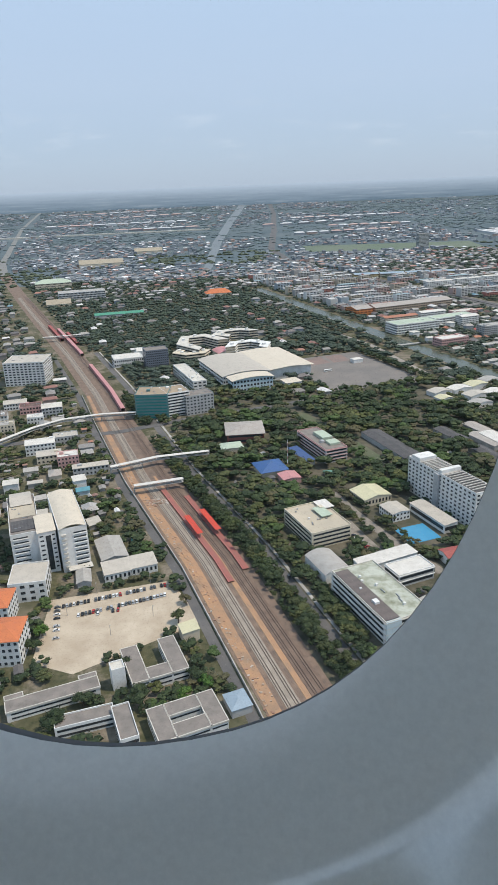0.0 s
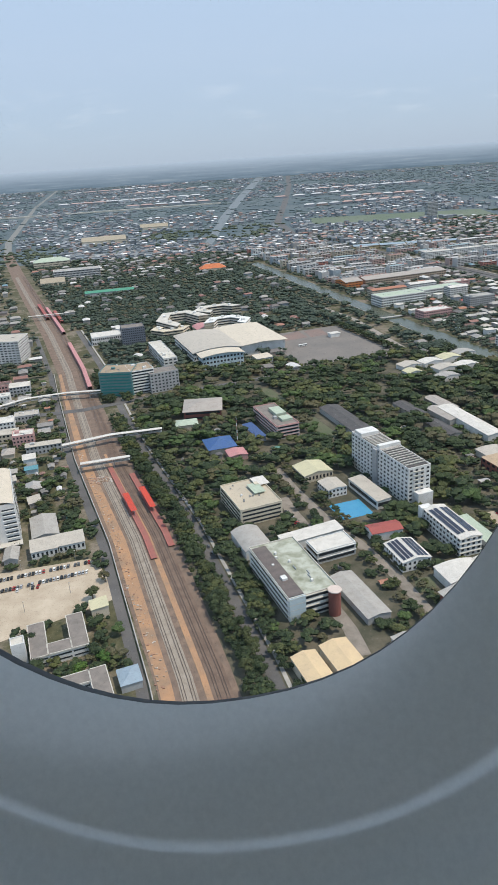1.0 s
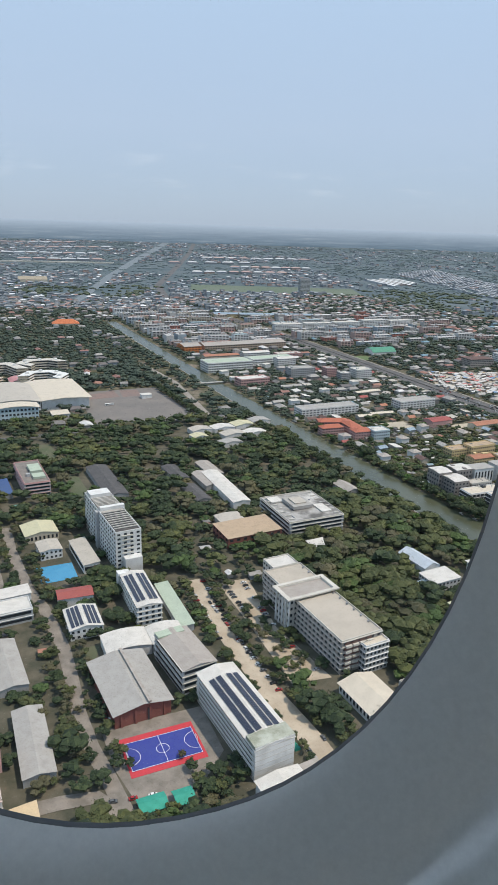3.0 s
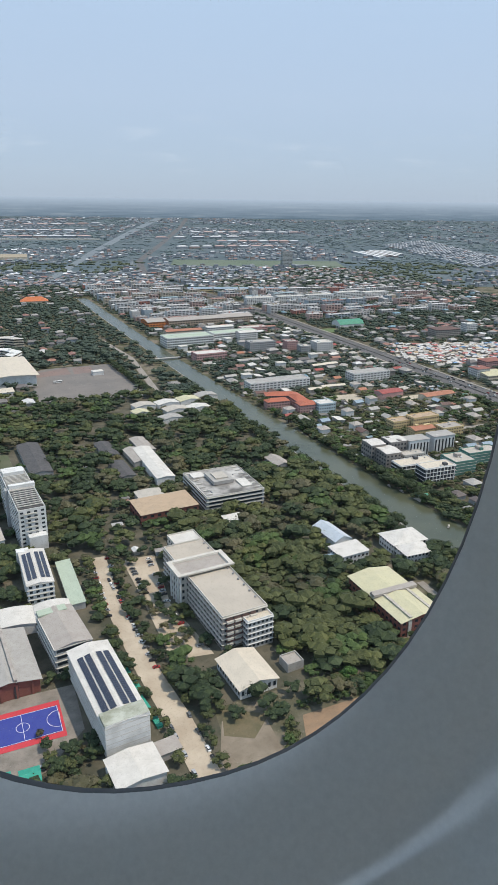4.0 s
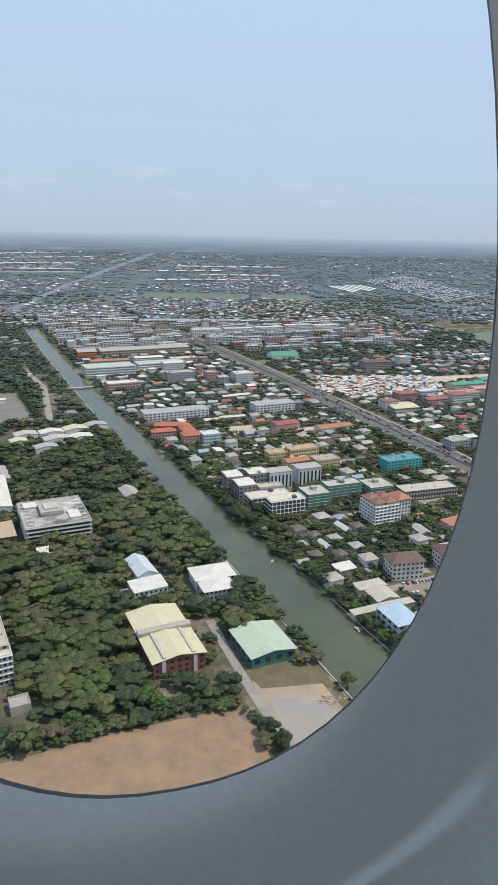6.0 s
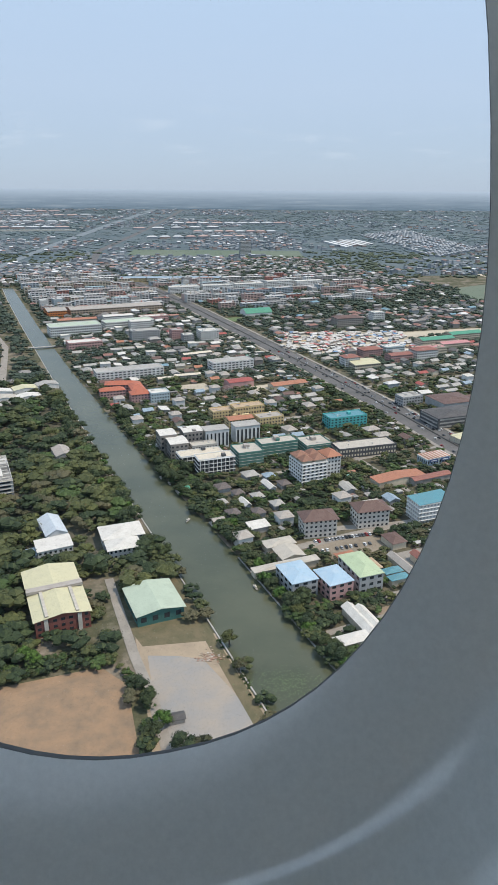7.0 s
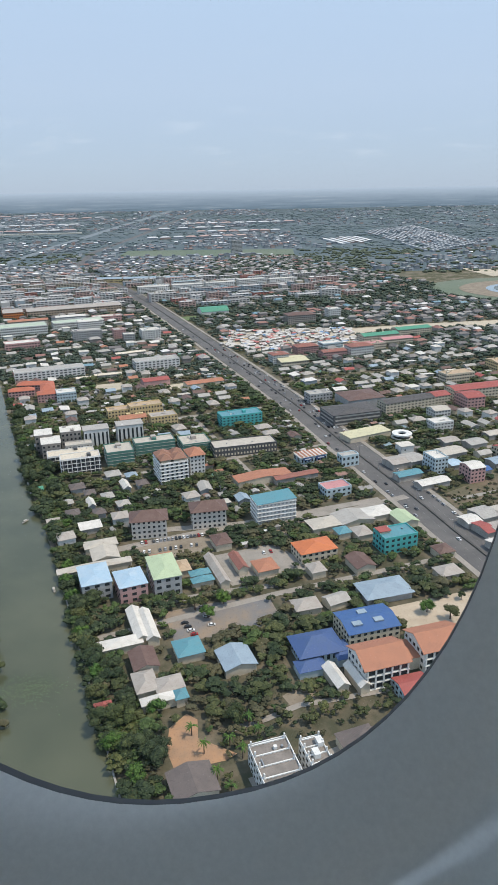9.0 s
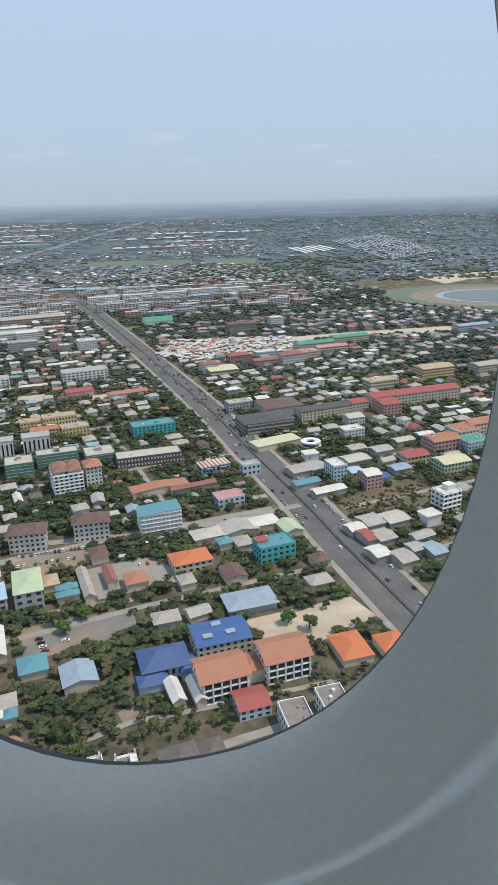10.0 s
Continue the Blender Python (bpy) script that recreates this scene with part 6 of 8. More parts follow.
for x, y in ((493, 571), (528, 594)):
    building("green_roof_row", x, y, 34, 12, 17, 7.0, CREAM, GREEN_ROOF, "long cream school block under a green roof", roof="gable", rise=1.6, storeys=4, wide=2.4, group="green-roofed rows")
for x, y, l in ((655, 632, 36), (700, 648, 34), (745, 660, 34)):
    building("white_row", x, y, l, 12, 17, 6.0, PALE_BLUE, SLATE_ROOF, "pale row of shops under a slate roof", roof="gable", rise=1.2, storeys=3, wide=2.4, group="pale rows")

for x, y, l, w, r, h, wm, rm, label in (
        (241, 612, 25, 12, 17, 9.0, GREY_WALL, CONCRETE, "grey-white flats of five storeys"), (269, 614, 10.5, 10, 17, 8.6, PINK, CONCRETE, "brownish narrow flats of five storeys"),
        (279, 600, 9.5, 9, 17, 7.0, GREY_WALL, PALE_CONCRETE, "small grey flats of four storeys"), (297, 608, 16.5, 13, 17, 9.0, WHITE, PALE_CONCRETE, "white flats with many small windows"),
        (401, 503, 12.5, 10, 17, 8.2, WHITE, DULL_RED_ROOF, "white flats under a red-brown roof"), (426, 537, 18, 11, 17, 6.4, PINK, DULL_RED_ROOF, "pinkish flats under a red-brown roof"),
        (467, 526, 20, 12, 17, 8.0, WHITE, DULL_RED_ROOF, "white flats under a broad red-brown roof"), (438, 668, 28, 16, 12, 9.0, TAUPE_ROOF, BROWN_ROOF, "dark office under a brown hipped roof"),
        (475, 692, 13, 11, 12, 9.4, WHITE, PALE_CONCRETE, "white block of flats among trees"), (416, 405, 15, 9, 17, 5.6, GREY_WALL, CONCRETE, "grey house with roof terraces by the highway"),
        (448, 548, 18, 10, 17, 5.8, PALE_BLUE, WHITE_ROOF, "pale blue shop block beside the market")):
    building("town_flats", x, y, l, w, r, h, wm, rm, label, roof="hip" if rm in (DULL_RED_ROOF, BROWN_ROOF) else "flat", rise=1.8, over=0.5, storeys=max(3, round(h / 1.8)), wide=2.2, clutter=4)
for x, y, l, w, r in ((280, 544, 12, 6, 20), (291, 549, 13, 6, 20), (277, 478, 19, 5, 14), (262, 470, 12, 6, 14), (300, 540, 10, 6, 60)):
    building("long_shed", x, y, l, w, r, 2.6, CONCRETE, CREAM_WHITE_ROOF if l > 11 else TAUPE_ROOF, "long low shed under a faded roof", roof="gable", rise=0.8)

for x, y, l, w, h, m, t in ((449.0, 234.4, 6.4, 6.6, 2.6, WHITE_ROOF, "a white"), (456.6, 239.6, 8.2, 9.4, 2.6, GREY_ROOF, "a grey"), (466.2, 241.0, 9.6, 9.2, 2.6, PALE_ROOF, "a pale"), (451.8, 226.8, 4.2, 9.0, 2.8, RED_ROOF, "a dull red"),
                            (457.8, 226.6, 7.2, 8.6, 2.6, TAUPE_ROOF, "a taupe"), (452.6, 214.0, 6.0, 8.0, 2.8, WHITE_ROOF, "a white"), (460.5, 209.5, 6.4, 9.0, 2.8, TAUPE_ROOF, "a taupe"), (466.8, 216.0, 5.0, 6.0, 2.6, GREY_ROOF, "a grey"), (473.0, 214.0, 6.0, 9.0, 2.6, SLATE_ROOF, "a slate-blue"),
                            (437.0, 296.6, 10.5, 9.4, 3.0, TAUPE_ROOF, "a taupe"), (445.0, 299.4, 8.4, 10.4, 3.0, GREY_ROOF, "a grey"), (437.6, 281.0, 12.4, 5.4, 2.8, TEAL_ROOF, "a teal"), (446.0, 271.8, 15.0, 5.8, 2.6, WHITE_ROOF, "a white"),
                            (466.0, 306.4, 12.4, 9.0, 3.0, PALE_ROOF, "a pale"), (462.0, 292.0, 6.0, 7.0, 2.6, SKY_ROOF, "a light blue"), (473.0, 283.6, 6.0, 5.6, 2.6, BLUE_ROOF, "a deep blue"), (482.0, 318.0, 10.0, 8.0, 2.8, GREY_ROOF, "a grey"),
                            (470.0, 322.0, 9.0, 7.0, 2.8, TAUPE_ROOF, "a taupe"), (497.0, 330.0, 11.0, 6.0, 2.8, PALE_ROOF, "a pale"), (484.0, 293.0, 9.0, 7.0, 2.6, SLATE_ROOF, "a slate-blue"), (387.0, 284.0, 21.0, 4.2, 2.8, DULL_RED_ROOF, "a faded red")):
    building("roadside_shed", x, y, l, w, 20, h, CONCRETE, m, "roadside shed under " + t + " sheet roof", roof="gable", rise=0.8, over=0.4, group="roadside sheds")
frame_block = building("open_frame_flats", 491.4, 251.8, 9.6, 7.6, 22, 8.0, WHITE, PALE_CONCRETE, "white flats of four storeys still open at the front", storeys=4, wide=2.4, trim=WHITE, single=True)
bit("roof_room", WHITE, frame_block, 1.6, 0.8, 9.2, 4.2, 3.6, 2.2)
ringhall = thing("round_pavilion", 448.4, 331.0, 0, 0, "round white pavilion with a ring-shaped roof", "pavilion")
ring_pts = [(math.cos(radians(15 * i)), math.sin(radians(15 * i))) for i in range(24)]
for nm, r0, r1, z0, z1, m in (("wall", 2.6, 4.4, -0.2, 3.2, GLASS), ("roof", 2.2, 5.2, 3.2, 4.0, WHITE), ("canopy", 4.3, 5.6, 1.6, 1.9, PALE_CONCRETE)):
    v = [(a * r, b * r, z) for z in (z0, z1) for r in (r0, r1) for a, b in ring_pts]
    f = []
    for i in range(24):
        j = (i + 1) % 24
        f += [(48 + i, 72 + i, 72 + j, 48 + j), (24 + i, 24 + j, 72 + j, 72 + i), (i, 48 + i, 48 + j, j), (i, j, 24 + j, 24 + i)]
    part(nm, meshed(nm, v, f, m), ringhall)
take(448.4, 331.0, 10, 10, 0)
SCRUB = surface("scrub_field", (0.105, 0.095, 0.055), (0.165, 0.125, 0.085), 1.0, 0.13, 1.4, 0.95, bump=0.5)
patch("scrub_plot", [(447.3, 262.4), (464.5, 273.0), (479.6, 280.4), (494.9, 274.2), (485.4, 256.9), (476.5, 250.6), (449.0, 249.9)], 0.05, SCRUB, "open plot of dry scrub and brown soil", "field")

# further up the canal
building("orange_block", 203.0, 759.0, 100.0, 22.0, 20, 7.0, surface("tan_wall", (0.42, 0.33, 0.25), (0.32, 0.25, 0.19), 0.6), TAUPE_ROOF, "long tan block under brown roofs", roof="gable", rise=2.0, storeys=3, wide=3.0)
building("orange_end_block", 143.0, 737.0, 20.0, 23.0, 20, 7.4, ORANGE_WALL, TAUPE_ROOF, "orange-fronted end block under a brown roof", roof="gable", rise=2.0, storeys=3, style="band")
building("green_front_office", 175.5, 642.1, 46.0, 20.0, 19, 9.0, WHITE, MINT_ROOF, "white office with banded fronts and a pale green roof", storeys=4, style="band", trim=WHITE, clutter=4)
building("green_front_office", 222.2, 674.7, 48.0, 16.0, 21, 6.6, WHITE, MINT_ROOF, "white office with banded fronts and a pale green roof", storeys=3, style="band", trim=WHITE)
building("pink_block", 192.4, 578.5, 28.0, 13.0, 20, 6.6, PINK, WHITE_ROOF, "pinkish three-storey block by the canal", storeys=3, wide=2.4, clutter=3)
building("green_long_hall", -122.5, 788.0, 55.0, 14.0, 12, 3.6, GREY_WALL, GREEN_ROOF, "long hall under a bright green roof", roof="gable", rise=1.6)
building("green_tier_hall", -255, 1045, 52, 24, 14, 9, CREAM, MINT_ROOF, "tiered hall under mint green roofs", roof="hip", rise=5, storeys=3, style="band")
building("grey_tier_office", -190, 925, 60, 20, 14, 11, GREY_WALL, GREY_ROOF, "long grey office with banded storeys", storeys=4, style="band", trim=WHITE)
building("red_temple_hall", -10, 912, 34, 16, 10, 4, CREAM, ORANGE_ROOF, "hall under an orange-red layered roof", roof="hip", rise=5)
building("temple_hall", -165, 1560, 60, 26, 10, 5, CREAM, FAR_BUFF, "large hall under a buff roof", roof="gable", rise=6)
building("temple_hall", -210, 876, 30, 18, 14, 4, CREAM, FAR_BUFF, "hall under layered buff roofs", roof="gable", rise=5)
building("pale_hangar", -228, 1315, 80, 40, 12, 8, CREAM, FAR_BUFF, "large hangar under a pale cream roof", roof="gable", rise=6)
building("green_dome_hall", 354, 732, 30, 18, 16, 4, WHITE, GREEN_ROOF, "sports hall under a green curved roof", roof="vault", rise=4)
building("far_apartment_tower", 409, 1448, 22, 12, 12, 26, GREY_WALL, SLAB_ROOF, "lone pale apartment tower far off", storeys=10, style="band")
for i in range(5):
    building("apartment_row", 279 + 43 * i, 901 + 14 * i, 40, 11, 15 + (i > 2) * 4, 8.6 + (i == 3) * 1.6, WHITE, PALE_CONCRETE, "long white row of flats five storeys high", storeys=5, wide=2.6, clutter=3, group="white apartment rows")
for i in range(4):
    building("market_row", 207 + 38 * i, 1024, 36, 16, 2, 5.5, YELLOW if i != 1 else CREAM, SLATE_ROOF, "long market row under a slate-blue roof", roof="gable", rise=1.6, storeys=2, style="band", group="market rows")
rng = random.Random(7)
# dense blocks of shophouses beyond the canal
for q, p0, p1 in ((560, 352, 470), (600, 356, 486)):
    p = p0
    while p < p1:
        l = rng.uniform(18, 38)
        x, y = grid(p + l / 2, q + rng.uniform(-6, 6))
        h = rng.choice((5.4, 7.2, 7.2, 9.0))
        wm = rng.choice((WHITE, WHITE, CREAM, GREY_WALL, PINK, PALE_BLUE, YELLOW))
        rm = rng.choice((CONCRETE, PALE_CONCRETE, GREY_ROOF, TERRA_ROOF, WHITE_ROOF, SLAB_ROOF))
        if p + l < p1 + 8 and is_free(x, y, 5):
            building("shophouse_row", x, y, l, 11, 18 + rng.choice((0, 0, 0, 90)) * (l < 22), h, wm, rm, "row of narrow plain shophouses several storeys high", storeys=round(h / 1.8), style="band", clutter=5, roof="flat" if rm in (CONCRETE, PALE_CONCRETE, SLAB_ROOF) else "gable", rise=1.0, group="shophouse rows")
        p += l + rng.uniform(3, 12)


# ---- station, footbridges, court ----
def footbridge(points, z, label, posts=True, width=2.2):
    e = thing("footbridge", points[0][0], points[0][1], 0, 0, label, "footbridge")
    ox, oy = points[0]
    loc = [(x - ox, y - oy) for x, y in points]
    for name, zz, w, m in (("deck", z, width, CONCRETE), ("canopy", z + 1.6, width + 0.5, WHITE_ROOF)):
        v, f = strip(loc, w, zz)
        n = len(v)
        v += [(x, y, k - 0.25) for x, y, k in v]
        for i in range(0, n - 2, 2):
            f += [(i, i + 2, n + i + 2, n + i), (i + 1, n + i + 1, n + i + 3, i + 3), (n + i, n + i + 2, n + i + 3, n + i + 1)]
        part(name, meshed(name, v, f, m), e)
    line = finer(loc, 7.0)
    for i, (x, y) in enumerate(line):
        if i % 2 == 0:
            bit("pier", CONCRETE, e, x, y, z / 2, 0.5, 0.5, z)
        for s in (-1, 1):
            bit("post", WHITE, e, x + s * width * 0.16, y + s * width * 0.45, z + 0.8, 0.12, 0.12, 1.6)
    return e


footbridge([(-134, 371), (-119, 393), (-105, 406), (-82, 413), (-60, 414)], 3.4, "covered white footbridge over the railway and the street")
footbridge([(-63, 325), (-40, 336), (-13, 341)], 3.4, "covered white footbridge over the railway")
footbridge([(-48, 300), (-25, 306)], 3.4, "pale concrete footbridge over the tracks")
footbridge([(-178, 660), (-140, 668)], 3.6, "distant footbridge over the tracks")
for off, y0, y1, w in ((1.6, 215, 305, 2.4), (9.6, 225, 300, 2.6)):
    line = [(x, y) for x, y in finer(beside(RAIL, off), 6) if y0 < y < y1]
    band("station_platform", line, w, 0.7, PLATFORM, "long red-paved station platform", "platform", 0.7)
for off, y0, y1 in ((1.6, 250, 272), (9.6, 255, 276)):
    line = [(x, y) for x, y in finer(beside(RAIL, off), 3) if y0 < y < y1]
    e = thing("platform_canopy", line[0][0], line[0][1], 0.7, 0, "bright red canopy roof over a station platform", "canopy")
    loc = [(x - line[0][0], y - line[0][1]) for x, y in line]
    v, f = strip(loc, 2.6, 2.3)
    n = len(v)
    v += [(x, y, k - 0.15) for x, y, k in v]
    for i in range(0, n - 2, 2):
        f += [(i, i + 2, n + i + 2, n + i), (i + 1, n + i + 1, n + i + 3, i + 3)]
    part("roof", meshed("roof", v, f, CANOPY_RED), e)
    for x, y in loc[::2]:
        bit("post", STEEL, e, x, y, 1.1, 0.15, 0.15, 2.2)
for off, y0, y1 in ((8.2, 430, 560), (8.5, 590, 720), (3.0, 660, 740), (13.5, 640, 700)):
    line = [(x, y) for x, y in finer(beside(RAIL, off), 8) if y0 < y < y1]
    band("long_platform_roof", line, 2.8, 2.6, PINK_ROOF if y0 < 600 else RED_ROOF, "long faded red roof over a railway platform", "platform roof", 2.6)


def court():
    e = thing("sports_court", 115.9, 149.9, 0.06, 17, "blue futsal court with a red margin", "sports court")
    part("margin", boxes("margin", COURT_RED, (-10.3, -7.2, 0, 10.3, 7.2, 0.06)), e)
    pitch = part("pitch", boxes("pitch", COURT_BLUE, (-9.6, -5.2, 0.05, 9.6, 5.2, 0.10)), e)
    for x0, y0, x1, y1 in ((-9.5, -5.1, 9.5, -4.98), (-9.5, 4.98, 9.5, 5.1), (-9.5, -4.98, -9.38, 4.98), (9.38, -4.98, 9.5, 4.98), (-0.06, -4.98, 0.06, 4.98)):
        part("court_line", boxes("court_line", LINE_PAINT, (x0, y0, 0.10, x1, y1, 0.115)), pitch)
    for cx, r, a0, a1 in ((0, 1.7, 0, 360), (-9.4, 3.2, -90, 90), (9.4, 3.2, 90, 270)):
        v, f = [], []
        for i in range(33):
            t = radians(a0 + (a1 - a0) * i / 32)
            v += [(cx + math.cos(t) * (r - 0.06), math.sin(t) * (r - 0.06), 0.117), (cx + math.cos(t) * (r + 0.06), math.sin(t) * (r + 0.06), 0.117)]
            if i:
                f.append((2 * i - 2, 2 * i - 1, 2 * i + 1, 2 * i))
        part("court_line", meshed("court_line", v, f, LINE_PAINT), pitch)
    for s in (-1, 1):
        part("goal", boxes("goal", WHITE, (s * 9.5 - 0.05, -0.9, 0.1, s * 9.5 + 0.05, -0.8, 1.2), (s * 9.5 - 0.05, 0.8, 0.1, s * 9.5 + 0.05, 0.9, 1.2), (s * 9.5 - 0.05, -0.8, 1.12, s * 9.5 + 0.05, 0.8, 1.2)), e)
    take(115.9, 149.9, 21, 15, 17)


court()
for x, y, l, w in ((113.5, 130.5, 7, 5), (121, 132.0, 5, 5)):
    e = thing("net_tent", x, y, 0.05, 17, "green netting shelter on posts", "shelter")
    part("netting", roof_mesh("gable", l, w, 1.6, 0.8, 0, GREEN_NET), e)
    for i in (-1, 1):
        for j in (-1, 1):
            bit("post", STEEL, e, i * l * 0.46, j * w * 0.46, 0.8, 0.1, 0.1, 1.6)
    take(x, y, l, w, 17)
for x, y, l in ((143.6, 166.0, 13), (148.8, 152.5, 14)):
    e = thing("green_hoarding", x, y, 0, -65, "green netting laid along a lane", "netting")
    part("netting", boxes("netting", GREEN_NET, (-l / 2, -0.8, 0.0, l / 2, 0.8, 0.7)), e)


# ---- cars ----
def make_car(paint, label):
    e = thing("car", 0, 0, 0, 0, label, "car", "parked cars")
    v = box_verts(-1.15, -0.47, 0.16, 1.15, 0.47, 0.5)
    v[4:] = [(-1.12, -0.44, 0.50), (1.08, -0.44, 0.46), (1.08, 0.44, 0.46), (-1.12, 0.44, 0.50)]
    f = list(BOX_FACES)
    n = 8
    for wx in (-0.72, 0.72):
        for wy in (-0.42, 0.42):
            o = len(v)
            v += [(wx + math.cos(2 * math.pi * i / n) * 0.17, wy + k, math.sin(2 * math.pi * i / n) * 0.17 + 0.17) for k in (-0.07, 0.07) for i in range(n)]
            f += [tuple(range(o, o + n))[::-1], tuple(range(o + n, o + 2 * n))] + [(o + i, o + (i + 1) % n, o + n + (i + 1) % n, o + n + i) for i in range(n)]
    me = meshed("body", v, f, paint)
    me.materials.append(RUBBER)
    for k in range(6, len(f)):
        me.polygons[k].material_index = 1
    part("body", me, e)
    v = box_verts(-0.85, -0.42, 0.48, 0.62, 0.42, 0.78)
    v[4:] = [(-0.62, -0.34, 0.78), (0.22, -0.34, 0.78), (0.22, 0.34, 0.78), (-0.62, 0.34, 0.78)]
    part("window", meshed("window", v, BOX_FACES, GLASS), e)
    part("roof", boxes("roof", paint, (-0.62, -0.35, 0.775, 0.22, 0.35, 0.82)), e)
    return e


def car_paint(name, c):
    return surface(name, c, tuple(k * 0.85 for k in c), 0.3, 1.0, rough=0.25, bump=0.0)


CARS = [make_car(car_paint("white_paint", (0.75, 0.75, 0.74)), "small white car parked on open ground"),
        make_car(car_paint("silver_paint", (0.42, 0.43, 0.45)), "small silver car parked on open ground"),
        make_car(car_paint("black_paint", (0.02, 0.02, 0.022)), "small black car parked on open ground"),
        make_car(car_paint("red_paint", (0.35, 0.03, 0.03)), "small dark red car parked on open ground"),
        make_car(car_paint("grey_paint", (0.12, 0.125, 0.13)), "small dark grey car parked on open ground")]
CAR_SEEN = [0] * 5
rng = random.Random(21)


def car(x, y, rot, z=0.07):
    k = rng.choice((0, 0, 0, 1, 1, 2, 2, 4, 4, 3))
    m = pose(x, y, z, 0, 0, rot + rng.uniform(-4, 4))
    if CAR_SEEN[k] == 0:
        CARS[k].matrix_basis = m
    else:
        copy_thing(CARS[k], m)
    CAR_SEEN[k] += 1


def car_row(x0, y0, x1, y1, n, rot, gap=0.12):
    for i in range(n):
        if rng.random() > gap:
            t = i / max(1, n - 1)
            car(x0 + (x1 - x0) * t, y0 + (y1 - y0) * t, rot)


car_row(-62.5, 208.4, -27.5, 219.0, 30, 100)
car_row(-56.0, 202.6, -27.0, 212.5, 25, 100)
car_row(-54.5, 202.0, -41.0, 205.0, 9, 100, 0.3)
car_row(-64.5, 208, -61.0, 190.0, 9, 12, 0.2)
car_row(140, 233, 147, 210, 13, 20, 0.3)
car_row(147, 236, 154, 206, 14, 20, 0.4)
car_row(155, 200, 164, 180, 9, 20, 0.35)
car_row(133, 222, 146, 184, 14, 110, 0.35)
car_row(98.5, 161, 112, 165, 6, 105, 0.2)
car_row(104, 133, 128, 136, 6, 10, 0.4)
car_row(345, 186, 349, 174, 6, 10, 0.3)
car_row(47, 229, 53, 222, 6, 20, 0.2)
car_row(124.6, 238, 134.6, 199, 12, 15, 0.25)
car_row(131.4, 238, 141.4, 198, 14, 15, 0.2)
car_row(141.6, 197, 150.5, 171, 9, 15, 0.3)
car_row(159.5, 150, 167, 128, 8, 110, 0.45)
car_row(153.5, 149, 160, 130, 7, 110, 0.5)
for (ax, ay), (bx, by) in zip(HIGHWAY[1:11], HIGHWAY[2:12]):
    d = math.hypot(bx - ax, by - ay)
    a = math.degrees(math.atan2(by - ay, bx - ax))
    for i in range(int(d / (12 if by < 420 else 22))):
        t = rng.random()
        off = rng.choice((-7.2, -4.8, -2.4, 2.4, 4.8, 7.2))
        car(ax + (bx - ax) * t - math.sin(radians(a)) * off, ay + (by - ay) * t + math.cos(radians(a)) * off, a, 0.09)
for off, y0, y1, gap in ((8.0, 150, 300, 0.35), (-8.0, 240, 330, 0.7), (8.0, 330, 470, 0.5)):
    for x, y in finer([(x + ACROSS.x * off, y + ACROSS.y * off) for x, y in HIGHWAY], 3.6):
        if y0 < y < y1 and rng.random() > gap:
            car(x, y, 105, 0.09)
for (ax, ay), (bx, by) in zip(HIGHWAY[7:10], HIGHWAY[8:11]):
    d = math.hypot(bx - ax, by - ay)
    a = math.degrees(math.atan2(by - ay, bx - ax))
    for off in (-6.8, -4.6, -2.4, 2.4):
        for i in range(int(d / 4.2)):
            if rng.random() < 0.30:
                t = (i + rng.uniform(0.1, 0.6)) * 4.2 / d
                car(ax + (bx - ax) * t - math.sin(radians(a)) * off, ay + (by - ay) * t + math.cos(radians(a)) * off, a, 0.09)
car_row(472, 243.0, 495, 247.0, 9, 100, 0.15)
car_row(48.0, 249.0, 54.5, 232.0, 8, 15, 0.15)
car_row(99.8, 163.2, 103.2, 164.2, 3, 105, 0.0)
car_row(322.5, 230.2, 345, 234.6, 17, 100, 0.12)
car_row(322, 222.6, 343, 227, 12, 95, 0.3)
car_row(357, 216, 370, 219.6, 6, 100, 0.3)
car_row(340, 178, 343, 172, 4, 10, 0.1)
for i in range(14):
    x, y = beside(RAIL, 21.5)[rng.choice((2, 3, 4))]
    j = rng.uniform(-30, 30)
    car(x - 0.31 * j + rng.choice((-1.2, 1.2)), y + 0.95 * j, 108)


# ---- trees ----
def leaf_cloud(rnd, centres, radii, count, size, squash=0.8):
    """Many small leaf clumps on the skins of a few balls; faces turned outward."""
    c = centres[rnd.integers(0, len(centres), count)]
    idx = rnd.integers(0, len(centres), count)
    c, r = centres[idx], radii[idx]
    d = rnd.normal(size=(count, 3))
    d[:, 2] = np.abs(d[:, 2]) * 0.9 - 0.25 * np.abs(d[:, 0])
    d /= np.linalg.norm(d, axis=1)[:, None]
    p = c + d * r[:, None] * rnd.uniform(0.86, 1.20, count)[:, None] * np.array([1, 1, squash])
    n = d + np.array([0, 0, 0.25]) + rnd.normal(size=(count, 3)) * 0.55
    n /= np.linalg.norm(n, axis=1)[:, None]
    a = np.cross(n, rnd.normal(size=(count, 3)))
    a /= np.linalg.norm(a, axis=1)[:, None] + 1e-9
    b = np.cross(n, a)
    s = (rnd.uniform(0.6, 1.25, count) * size)[:, None]
    return np.stack([p - a * s - b * s * 0.7, p + a * s - b * s * 0.5, p + a * s * 0.7 + b * s, p - a * s * 0.8 + b * s * 0.6], 1)


